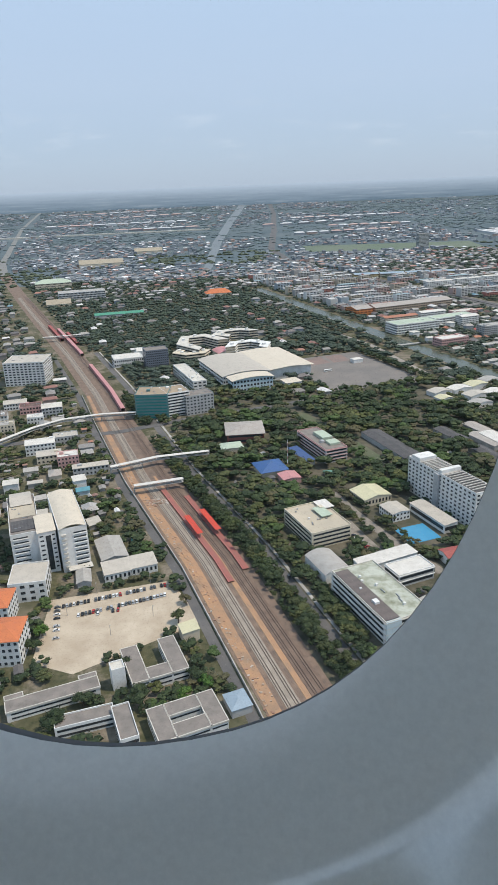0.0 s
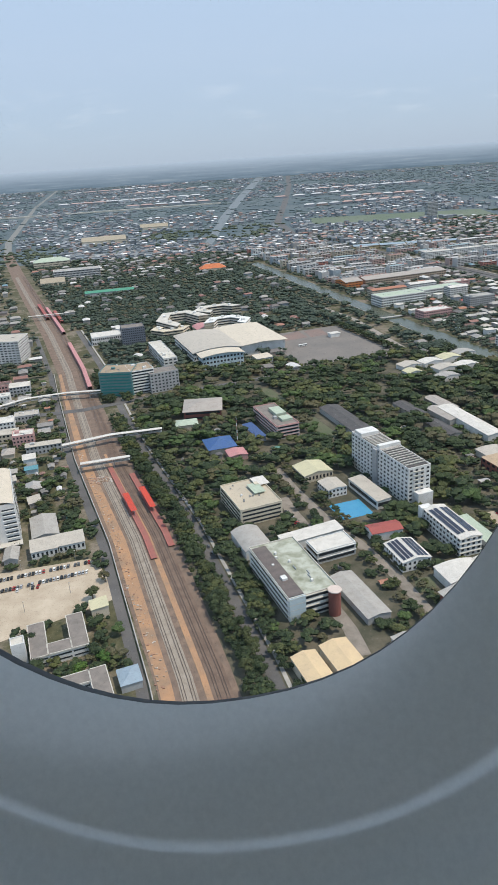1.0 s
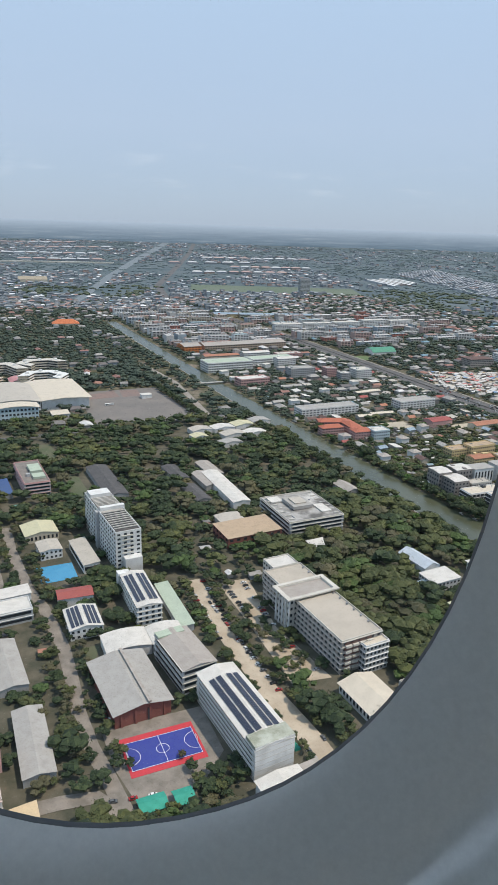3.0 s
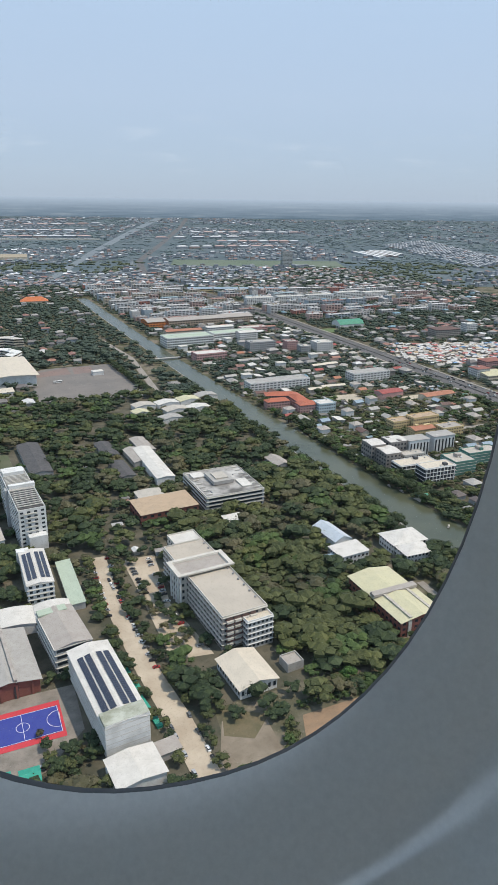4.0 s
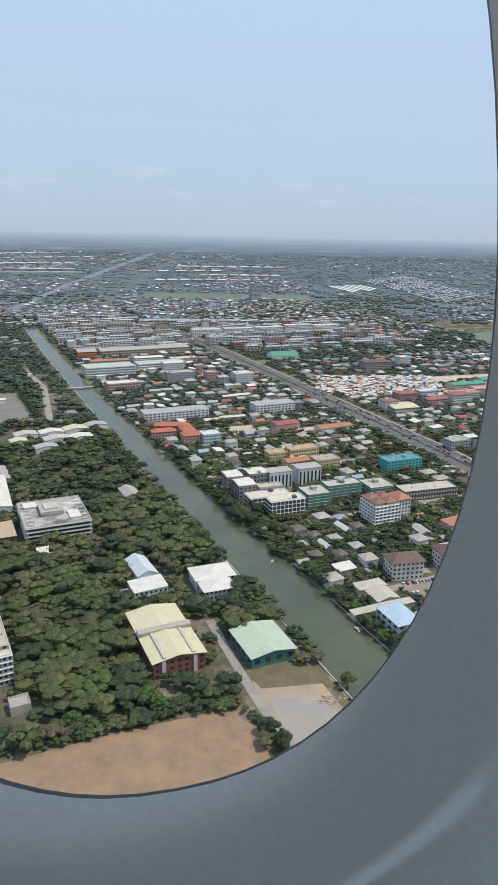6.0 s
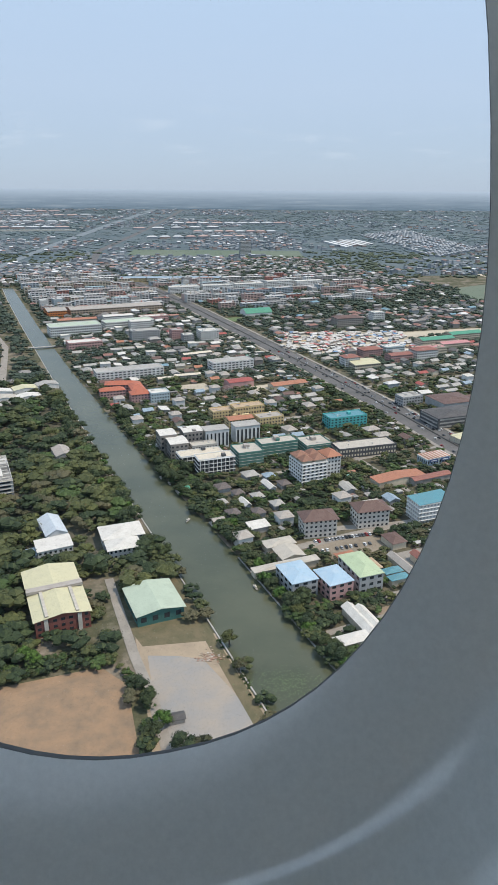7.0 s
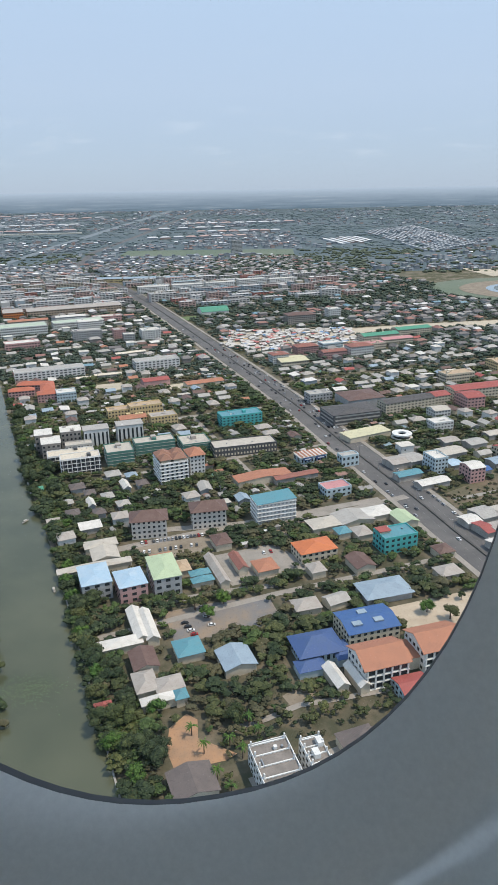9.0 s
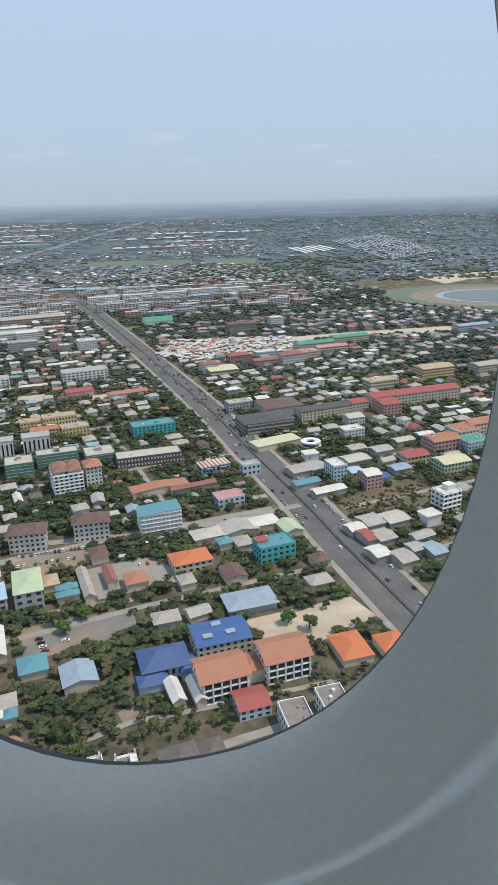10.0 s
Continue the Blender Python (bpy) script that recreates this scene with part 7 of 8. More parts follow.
def quads_mesh(name, q, material):
    v = q.reshape(-1, 3)
    me = bpy.data.meshes.new(name)
    n = len(q)
    me.vertices.add(len(v))
    me.vertices.foreach_set("co", v.astype(np.float32).ravel())
    me.loops.add(4 * n)
    me.loops.foreach_set("vertex_index", np.arange(4 * n, dtype=np.int32))
    me.polygons.add(n)
    me.polygons.foreach_set("loop_start", np.arange(0, 4 * n, 4, dtype=np.int32))
    me.materials.append(material)
    me.update(calc_edges=True)
    return me


def lumps(rnd, centres, radii, squash=0.8, coarse=False):
    """The solid inner mass of a crown: one lumpy closed dome to each centre, as quads."""
    q = []
    k = 5 if coarse else 6
    ring = np.linspace(0, 2 * np.pi, k + 1)[:-1]
    for c, r in zip(centres, radii):
        rows = []
        for z, w in ((-0.4, 0.8), (0.4, 0.95), (0.95, 0.05)) if coarse else ((-0.5, 0.75), (0.2, 1.0), (0.7, 0.68), (0.98, 0.04)):
            u = rnd.uniform(0.82, 1.12, k)
            rows.append(np.stack([np.cos(ring) * w * u, np.sin(ring) * w * u, np.full(k, z * squash) * rnd.uniform(0.9, 1.1, k)], 1) * r * 0.86 + c)
        for a, b in zip(rows, rows[1:]):
            for i in range(k):
                j = (i + 1) % k
                q.append((a[i], a[j], b[j], b[i]))
    return np.array(q)


def crown_shape(rnd, r, h, k=0):
    """Many small domes heaped over an uneven, slightly stretched outline."""
    k = k or int(rnd.integers(9, 14))
    ang, d = rnd.uniform(0, 2 * np.pi, k), np.sqrt(rnd.uniform(0.0, 1.0, k)) * 0.76
    long = rnd.uniform(0.78, 1.28)
    rr = r * rnd.uniform(0.28, 0.50, k) * (1.2 - 0.4 * d)
    z = h * (0.84 - 0.40 * d * d) * rnd.uniform(0.88, 1.08, k) - rr * 0.35
    return np.stack([np.cos(ang) * d * r * long, np.sin(ang) * d * r / long, z], 1), rr


def make_tree(seed, r, h, leaves, label, size=0.16, count=600):
    rnd = np.random.default_rng(seed)
    e = thing("tree", 0, 0, 0, 0, label, "tree", "trees")
    bm = bmesh.new()
    c, rr = crown_shape(rnd, r, h)
    ends = [(Vector((0, 0, -0.2)), Vector((0.1, 0.05, h * 0.5)), 0.05 * h, 0.03 * h)]
    ends += [(Vector((0.1, 0.05, h * 0.42)), Vector(p), 0.025 * h, 0.008 * h) for p in c[:6]]
    for a, b, r0, r1 in ends:
        m = Matrix.Translation((a + b) / 2) @ (b - a).to_track_quat("Z", "Y").to_matrix().to_4x4()
        bmesh.ops.create_cone(bm, segments=6, radius1=r0, radius2=r1, depth=(b - a).length, matrix=m)
    me = bpy.data.meshes.new("trunk")
    bm.to_mesh(me)
    bm.free()
    me.materials.append(BARK)
    part("trunk", me, e)
    part("crown", quads_mesh("crown", np.concatenate([lumps(rnd, c, rr), leaf_cloud(rnd, c, rr, count, size)]), leaves), e)
    return e


def make_palm(seed, h):
    rnd = np.random.default_rng(seed)
    e = thing("palm_tree", 0, 0, 0, 0, "slim palm tree with drooping fronds", "palm tree", "palm trees")
    part("trunk", boxes("trunk", BARK, (-0.1, -0.1, -0.2, 0.1, 0.1, h * 0.5), (-0.04, -0.06, h * 0.5, 0.11, 0.1, h)), e)
    q = []
    for i in range(16):
        a = rnd.uniform(0, 2 * np.pi)
        d, s = np.array([np.cos(a), np.sin(a), 0]), np.array([-np.sin(a), np.cos(a), 0])
        p, rise = np.array([0, 0, h]), rnd.uniform(0.1, 0.9)
        for k in range(4):
            nxt = p + d * 0.42 + np.array([0, 0, (rise - 0.45 * k) * 0.4])
            w0, w1 = 0.2 - 0.03 * k, 0.17 - 0.045 * k
            q.append([p - s * w0, p + s * w0, nxt + s * w1, nxt - s * w1])
            p = nxt
    part("crown", quads_mesh("crown", np.array(q), BRIGHT_LEAVES), e)
    return e


TREES = [make_tree(1, 3.0, 5.0, LEAVES, "broad dark green shade tree with a rounded crown"),
         make_tree(2, 3.8, 6.0, LEAVES, "large dark green spreading tree", count=800),
         make_tree(3, 2.5, 5.6, OLIVE_LEAVES, "upright olive green tree with a dense crown"),
         make_tree(4, 2.4, 4.6, BRIGHT_LEAVES, "bright green tree with a loose crown"),
         make_tree(5, 2.2, 4.4, DRY_LEAVES, "thin dry brownish tree with a sparse crown", count=400),
         make_tree(6, 1.4, 3.0, LEAVES, "small round green tree", count=300),
         make_tree(7, 4.3, 6.4, LEAVES, "very large dark green tree with several limbs", count=900),
         make_palm(8, 3.6), make_palm(9, 2.8)]
TREE_SEEN = [0] * 9
SINGLE = [0]


def tree(x, y, k):
    m = pose(x, y, 0, 0, 0, rng.uniform(0, 360))
    if TREE_SEEN[k] == 0:
        TREES[k].matrix_basis = m
    else:
        copy_thing(TREES[k], m)
    TREE_SEEN[k] += 1
    SINGLE[0] += 1


def zone_density(x, y):
    """Chance that a free spot of the plan carries a tree, by quarter of the town."""
    p, q = x * 0.951 + y * 0.309, -x * 0.309 + y * 0.951
    if p < 45:
        return 0.85 if q < 420 else 0.5
    if p < 335:
        if q > 620:
            return 1.2 if q < 930 else 0.85
        if p > 228 and 95 < q < 240:
            return 1.25
        return 0.88 if q < 250 and p < 232 else 1.05
    if p < 500:
        return 1.25 if q < 330 else (1.1 if q < 560 else 0.85)
    if q < 330:
        return 1.3
    return 1.05


# banks of the canal
for q in range(24, 620, 5):
    for p, chance in ((348.6 if q < 130 else (344.0 if q < 260 else 341.5), 0.75), (353.5 if q < 260 else 346.5, 0.5), (318.5, 0.55 if q > 125 else 0.0), (313.5, 0.7 if q > 125 else 0.0)):
        x, y = grid(p + rng.uniform(-1, 1), q + rng.uniform(-2, 2))
        if rng.random() < chance and y > 105 and is_free(x, y, 0.0) and SINGLE[0] < 110:
            tree(x, y, rng.choice((0, 1, 2, 6, 3, 0)))

# rows along the railway road, the highway and the plaza
for off, step in ((15.5, 4.2), (18.4, 4.6), (27.4, 5.0)):
    for x, y in finer(beside(RAIL[:6], off), step):
        if y < 330 and rng.random() < 0.5 and SINGLE[0] < 170 and not (370 < y < 405):
            tree(x + rng.uniform(-0.8, 0.8), y + rng.uniform(-1, 1), rng.choice((0, 1, 2, 0, 2)))
            take(x, y, 3, 3, 0, 0)
for i in range(22):
    t = i / 21
    tree(66 + (140 - 66) * t, 452 + (467 - 452) * t, 5)
for i in range(16):
    t = i / 15
    tree(142 + (110 - 142) * t, 476 + (566 - 476) * t, 0)
for x, y, k in ((-17, 158, 3), (-11, 163, 3), (-14, 166, 0), (-30, 158, 1), (-36, 172, 0), (-46, 158, 0), (-52, 150, 1), (-66, 192, 3), (-67, 184, 0), (-21, 195, 2), (-19, 206, 4),
                (262, 146, 0), (266, 139, 3), (264, 134, 2), (276, 130, 4), (280, 126, 4), (286, 124, 4), (271, 129, 1), (259, 152, 0), (285, 170, 2), (287, 158, 4), (226, 168, 3), (229, 166, 3), (206, 160, 3),
                (330.5, 127, 6), (331, 119, 3), (326, 137, 1), (326, 144, 0), (335, 124, 1), (334, 140, 3), (354, 136, 0), (347, 180.5, 3), (415, 178, 3), (421, 174, 2), (428, 184, 5), (352, 187.6, 3), (343, 185, 2), (349, 118, 7), (355, 124, 7), (352, 128, 8), (346, 126, 7), (359, 130, 7), (352, 114, 8), (343, 132, 8), (357, 134, 7)):
    tree(x, y, k)


# ---- small houses ----
def make_house(L, W, h, kind, rise, wall, roof_mat, label):
    e = thing("house", 0, 0, 0, 0, label, "house", "small houses")
    part("wall", body_mesh(kind, L, W, h, rise, wall), e)
    part("roof", roof_mesh(kind, L, W, h, rise, 0.4, roof_mat), e)
    for x in (-0.2,) * (h > 3):
        part("window", unit(GLASS), e, "", pose(L * x, -W / 2, h * 0.58) @ Matrix.Diagonal((0.7, 0.1, 0.7, 1)))
    return e


HOUSES = []
for L, W, h, kind, rise, wm, rm, lab in ((7, 5, 2.4, "gable", 1.3, CREAM, GREY_ROOF, "small house under a weathered grey roof"), (8, 6, 2.6, "hip", 1.6, CREAM, TAUPE_ROOF, "small house under a taupe hipped roof"),
                                         (6, 5, 2.4, "gable", 1.2, CREAM, TERRA_ROOF, "small house under a terracotta roof"), (9, 5, 2.2, "gable", 1.0, GREY_WALL, GREY_ROOF, "low shed under a patched grey roof"),
                                         (6, 6, 4.2, "hip", 1.4, WHITE, TAUPE_ROOF, "two-storey white house under a taupe roof"), (7, 5, 2.6, "gable", 1.2, CREAM, BROWN_ROOF, "small house under a dark brown roof"),
                                         (8, 5, 2.4, "shed", 0.7, CONCRETE, WHITE_ROOF, "low shed under a bright white roof"), (6, 5, 2.4, "gable", 1.2, GREY_WALL, SLATE_ROOF, "small house under a slate-blue roof"),
                                         (6, 4.5, 2.4, "gable", 1.1, PALE_BLUE, TEAL_ROOF, "small house under a teal roof"), (7, 6, 4.6, "flat", 0, WHITE, PALE_CONCRETE, "two-storey flat-roofed pale house"),
                                         (7, 5, 2.4, "gable", 1.2, CREAM, RED_ROOF, "small house under a dull red roof"), (7, 5, 2.2, "shed", 0.6, CONCRETE, PALE_ROOF, "low shed under a cream roof")):
    HOUSES.append((make_house(L, W, h, kind, rise, wm, rm, lab), L, W, [0]))


def house(x, y, rot, k):
    ob, L, W, seen = HOUSES[k]
    m = pose(x, y, 0, 0, 0, rot)
    if seen[0] == 0:
        ob.matrix_basis = m
    else:
        copy_thing(ob, m)
    seen[0] += 1
    take(x, y, L, W, rot, 0.2)


placed = 0
for p0, p1, q0, q1, chance, picks in ((352, 482, 20, 380, 0.48, (0, 1, 2, 3, 4, 5, 6, 7, 0, 1, 11)), (520, 680, 60, 420, 0.8, (0, 1, 3, 4, 5, 0, 1, 3, 9, 10, 7, 6)), (-60, 30, 150, 460, 0.30, (0, 1, 3, 6, 9, 11, 8)),
                                      (352, 490, 380, 600, 0.40, (0, 2, 3, 5, 6, 10, 11, 9)), (255, 318, 150, 330, 0.10, (0, 3, 6, 5))):
    p = p0
    while p < p1:
        q = q0
        while q < q1:
            x, y = grid(p + rng.uniform(-1, 1), q + rng.uniform(-1, 1))
            if placed < 330 and rng.random() < chance and is_free(x, y, 3.4) and y > 100 and not (318 < x < 404 and 100 < y < 152):
                house(x, y, 18 + rng.choice((0, 90, 180, 270)) + rng.uniform(-6, 6), rng.choice(picks))
                placed += 1
            q += 9.0
        p += 10.5


def house_field(name, label, spots, wall_mat, roof_mat):
    """Small distant houses in one mesh of walls and one of roofs."""
    wv, wf, rv, rf = [], [], [], []
    for x, y, L, W, h, rot, rise in spots:
        c, s = math.cos(radians(rot)), math.sin(radians(rot))
        o = len(wv)
        wv += [(x + c * px - s * py, y + s * px + c * py, pz) for px, py, pz in box_verts(-L / 2, -W / 2, -0.1, L / 2, W / 2, h)]
        wf += [tuple(i + o for i in f) for f in BOX_FACES[2:]]
        a, b, o = L / 2 + 0.4, W / 2 + 0.4, len(rv)
        rr = a * 0.55 if rise > 1.2 else a
        rv += [(x + c * px - s * py, y + s * px + c * py, pz) for px, py, pz in
               ((-a, -b, h), (a, -b, h), (a, b, h), (-a, b, h), (-rr, 0, h + rise), (rr, 0, h + rise))]
        rf += [tuple(i + o for i in f) for f in ((0, 1, 5, 4), (2, 3, 4, 5), (1, 2, 5), (3, 0, 4))]
    e = tagged(new(name, meshed(name, wv, wf, wall_mat)), label, "houses", kind="stuff")
    part("roof", meshed("roof", rv, rf, roof_mat), e)
    return e


GREYS = [(0.0, (0.25, 0.235, 0.22)), (0.2, (0.18, 0.165, 0.155)), (0.38, (0.34, 0.32, 0.295)), (0.56, (0.40, 0.38, 0.36)), (0.63, (0.27, 0.135, 0.105)), (0.74, (0.62, 0.60, 0.58)), (0.80, (0.14, 0.125, 0.12)), (0.94, (0.34, 0.17, 0.12)), (0.97, (0.16, 0.27, 0.33))]
WALLS = [(0.0, (0.33, 0.32, 0.30)), (0.35, (0.48, 0.46, 0.43)), (0.55, (0.23, 0.215, 0.20)), (0.8, (0.37, 0.30, 0.265)), (0.92, (0.30, 0.34, 0.37))]
mid_roof, mid_wall = roof_mix("town_roofs", GREYS), roof_mix("town_walls", WALLS)
# haze put into the far roof and wall colours, mostly as bluish greys
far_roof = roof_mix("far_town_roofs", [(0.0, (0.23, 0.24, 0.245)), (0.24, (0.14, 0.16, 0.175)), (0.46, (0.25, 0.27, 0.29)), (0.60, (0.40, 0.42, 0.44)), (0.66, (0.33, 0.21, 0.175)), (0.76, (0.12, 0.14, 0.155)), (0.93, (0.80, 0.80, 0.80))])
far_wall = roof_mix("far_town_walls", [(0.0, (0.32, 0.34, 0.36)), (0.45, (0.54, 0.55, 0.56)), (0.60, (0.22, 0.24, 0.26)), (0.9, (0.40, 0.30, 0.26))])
def shop_blocks():
    """Dense rows of shophouses beyond the near town: fronts, windows bay by bay, roof rooms and tanks."""
    rnd = random.Random(17)
    wv, wf, rv, rf, gv, gf = [], [], [], [], [], []

    def put(v, f, x, y, rot, b, faces):
        c, s, o = math.cos(rot), math.sin(rot), len(v)
        v += [(x + c * px - s * py, y + s * px + c * py, pz) for px, py, pz in box_verts(*b)]
        f += [tuple(i + o for i in q) for q in faces]

    for q, p0, p1 in [(q0, 352, 494) for q0 in range(680, 1000, 19)] + [(q0, 518, 770) for q0 in range(640, 900, 20)]:
        p = p0 + rnd.uniform(0, 8)
        while p < p1:
            n = rnd.randint(2, 8)
            wide, deep, storeys = rnd.uniform(3.6, 4.6), rnd.uniform(8, 11), rnd.choice((2, 3, 3, 4, 4, 5))
            length, h = n * wide, storeys * 1.9
            rot = radians(18 + rnd.uniform(-2, 2)) + (math.pi / 2 if n < 4 and rnd.random() < 0.4 else 0)
            x, y = grid(p + length / 2, q + rnd.uniform(-4, 4))
            if is_free(x, y, 4) and not (p > 620 and rnd.random() < 0.45):
                a, b = length / 2, deep / 2
                put(wv, wf, x, y, rot, (-a, -b, -0.1, a, b, h), BOX_FACES[2:])
                put(rv, rf, x, y, rot, (-a + 0.2, -b + 0.2, h - 0.3, a - 0.2, b - 0.2, h - 0.05), BOX_FACES[1:2])
                for i in range(n):
                    cx = -a + (i + 0.5) * wide
                    for k in range(storeys):
                        put(gv, gf, x, y, rot, (cx - wide * 0.34, -b - 0.06, 1.9 * k + 0.6, cx + wide * 0.34, -b, 1.9 * k + 1.5), BOX_FACES[2:3])
                    if rnd.random() < 0.6:
                        w, d, z = rnd.uniform(1.0, 2.2), rnd.uniform(1.0, 2.6), rnd.uniform(0.8, 1.9)
                        cy = rnd.uniform(-b + 1.6, b - 1.6)
                        put(wv, wf, x, y, rot, (cx - w / 2, cy - d / 2, h - 0.1, cx + w / 2, cy + d / 2, h + z), BOX_FACES[1:])
                for k in range(storeys):
                    put(gv, gf, x, y, rot, (a, -b * 0.7, 1.9 * k + 0.7, a + 0.06, b * 0.7, 1.9 * k + 1.3), BOX_FACES[3:4])
                take(x, y, length, deep, math.degrees(rot), 0)
            p += length + rnd.uniform(1, 9)
    e = tagged(new("shophouse_blocks", meshed("shophouse_blocks", wv, wf, roof_mix("shophouse_walls", [(0.0, (0.52, 0.51, 0.49)), (0.26, (0.36, 0.35, 0.335)), (0.46, (0.48, 0.34, 0.30)), (0.60, (0.52, 0.45, 0.35)), (0.70, (0.66, 0.66, 0.65)), (0.84, (0.34, 0.40, 0.44)), (0.94, (0.44, 0.18, 0.14))]))),
               "dense rows of pale shophouses several storeys high", "houses", kind="stuff")
    part("roof", meshed("roof", rv, rf, roof_mix("shophouse_roofs", [(0.0, (0.34, 0.33, 0.31)), (0.3, (0.24, 0.225, 0.21)), (0.5, (0.46, 0.44, 0.42)), (0.7, (0.30, 0.16, 0.12)), (0.80, (0.58, 0.57, 0.55)), (0.92, (0.25, 0.34, 0.36))])), e)
    part("glazing", meshed("glazing", gv, gf, GLASS), e)


shop_blocks()


spots = []
p = -260.0
while p < 900:
    q = 60.0
    while q < 1150:
        x, y = grid(p + rng.uniform(-3, 3), q + rng.uniform(-3, 3))
        chance = 0.0
        if p < 40:
            chance = 0.3
        elif p < 330:
            chance = 0.0 if q < 390 else (0.07 if q < 560 else (0.10 if q < 900 else 0.30))
        elif p < 500:
            chance = 0.0 if q < 380 else 0.55
        else:
            chance = 0.66 if q < 470 else (0.55 if q < 560 or 680 < q else 0.16)
        if (x - 775) ** 2 / 22000 + (y - 852) ** 2 / 15500 > 1 and -0.38 * y - 40 < x < 410 + 0.48 * y and rng.random() < chance and is_free(x, y, 4):
            spots.append((x, y, rng.uniform(6, 10), rng.uniform(5, 7), rng.choice((2.4, 2.6, 3.2, 4.4)), 18 + rng.choice((0, 90)) + rng.uniform(-5, 5), rng.uniform(0.8, 1.8)))
            take(x, y, 6, 5, 18, 0)
        q += 9.5
    p += 10.5
house_field("town_houses", "crowded small houses with weathered grey and red roofs", spots, mid_wall, mid_roof)

def lean_tos(name, label, fields, seed):
    """Tin lean-tos, tanks and stalls crowded in the yards between houses."""
    rnd, spots = random.Random(seed), []
    for p0, p1, q0, q1, count in fields:
        for i in range(count):
            x, y = grid(rnd.uniform(p0, p1), rnd.uniform(q0, q1))
            if y > 112 and is_free(x, y, 1.0):
                k = rnd.choice((0.5, 0.8, 1.0, 1.3))
                spots.append((x, y, rnd.uniform(2.0, 4.6) * k, rnd.uniform(1.6, 3.0) * k, rnd.uniform(1.0, 2.3), 18 + rnd.choice((0, 90)) + rnd.uniform(-6, 6), rnd.uniform(0.2, 0.7)))
                if k > 0.9:
                    take(x, y, 1.5, 1.5, 0, 0)
    house_field(name, label, spots, mid_wall, TIN)


TIN = roof_mix("tin_roofs", [(0.0, (0.30, 0.28, 0.26)), (0.26, (0.19, 0.175, 0.16)), (0.44, (0.42, 0.40, 0.38)), (0.58, (0.64, 0.63, 0.61)), (0.66, (0.26, 0.15, 0.115)), (0.76, (0.12, 0.11, 0.105)), (0.87, (0.22, 0.30, 0.34)), (0.91, (0.12, 0.26, 0.21)), (0.94, (0.38, 0.17, 0.11))])
lean_tos("lean_tos", "tin lean-tos, stalls and sheds crowded between the houses", ((350, 492, 100, 330, 560), (350, 492, 330, 560, 620), (510, 660, 60, 420, 900), (-60, 40, 180, 460, 260), (70, 225, 90, 330, 90)), 31)


def line_gap(x, y, line, width):
    """Whether a spot lies in the strip kept open along a far line of (x, y)."""
    for (ax, ay), (bx, by) in zip(line, line[1:]):
        if ay <= y < by:
            return abs(x - ax - (bx - ax) * (y - ay) / (by - ay)) < width * (1 + (y - 1000) / 1800)
    return False


FAR_CANAL = [(-35, 1130), (-28, 1250), (-15, 1760), (36, 2820), (100, 4000), (130, 4560)]


def kept_open(x, y):
    return line_gap(x, y, FAR_CANAL, 12) or line_gap(x, y, HIGHWAY, 11) or line_gap(x, y, RAIL, 14) or (165 < x < 540 and 1400 < y < 1560)


# the far town: bands of small roofs, long sheds and fields
spots = []
rnd = random.Random(5)
for i in range(15000):
    y = 1080 + 3470 * rnd.random() ** 1.7
    x = rnd.uniform(-0.40 * y - 60, 410 + 0.49 * y)
    n1 = (noise.noise(Vector((x * 0.0030, y * 0.0016, 3.0))) + 0.5 * noise.noise(Vector((x * 0.008, y * 0.004, 8.0))))
    if n1 < 0.0 - (0.07 if -500 < x < 500 else 0) or (x > 480 + 0.05 * y and rnd.random() < 0.72) or kept_open(x, y):
        continue
    k = 0.72 + (y - 1000) / 3800
    spots.append((x, y, rnd.uniform(7, 14) * k, rnd.uniform(6, 9) * k, rnd.choice((2.6, 3.0, 4.5, 6.0)), 14 + rnd.choice((0, 90)), rnd.uniform(0.8, 1.8)))
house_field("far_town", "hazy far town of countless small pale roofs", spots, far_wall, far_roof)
spots = []
for x0, y0, n, l, w, dx, dy in ((333, 2160, 8, 30, 16, 32, 2), (277, 2690, 9, 42, 20, 48, 6), (-640, 2700, 12, 42, 22, 44, 8), (-330, 2350, 6, 44, 20, 46, 6), (-830, 3760, 8, 60, 30, 62, 40), (-441, 3290, 6, 50, 26, 56, 40), (205, 1905, 8, 28, 14, 34, 6), (150, 2330, 5, 40, 16, 60, 20)):
    for i in range(n):
        spots.append((x0 + dx * i, y0 + dy * i, l, w, 6, 8, 3.0))
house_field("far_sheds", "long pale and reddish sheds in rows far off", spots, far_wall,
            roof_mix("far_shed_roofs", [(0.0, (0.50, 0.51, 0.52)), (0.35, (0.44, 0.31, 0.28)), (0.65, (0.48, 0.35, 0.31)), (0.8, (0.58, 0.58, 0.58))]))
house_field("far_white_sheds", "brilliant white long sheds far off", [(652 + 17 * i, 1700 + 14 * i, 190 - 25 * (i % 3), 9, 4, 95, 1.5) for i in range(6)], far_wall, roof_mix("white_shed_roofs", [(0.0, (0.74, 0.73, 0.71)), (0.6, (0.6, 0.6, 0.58))]))
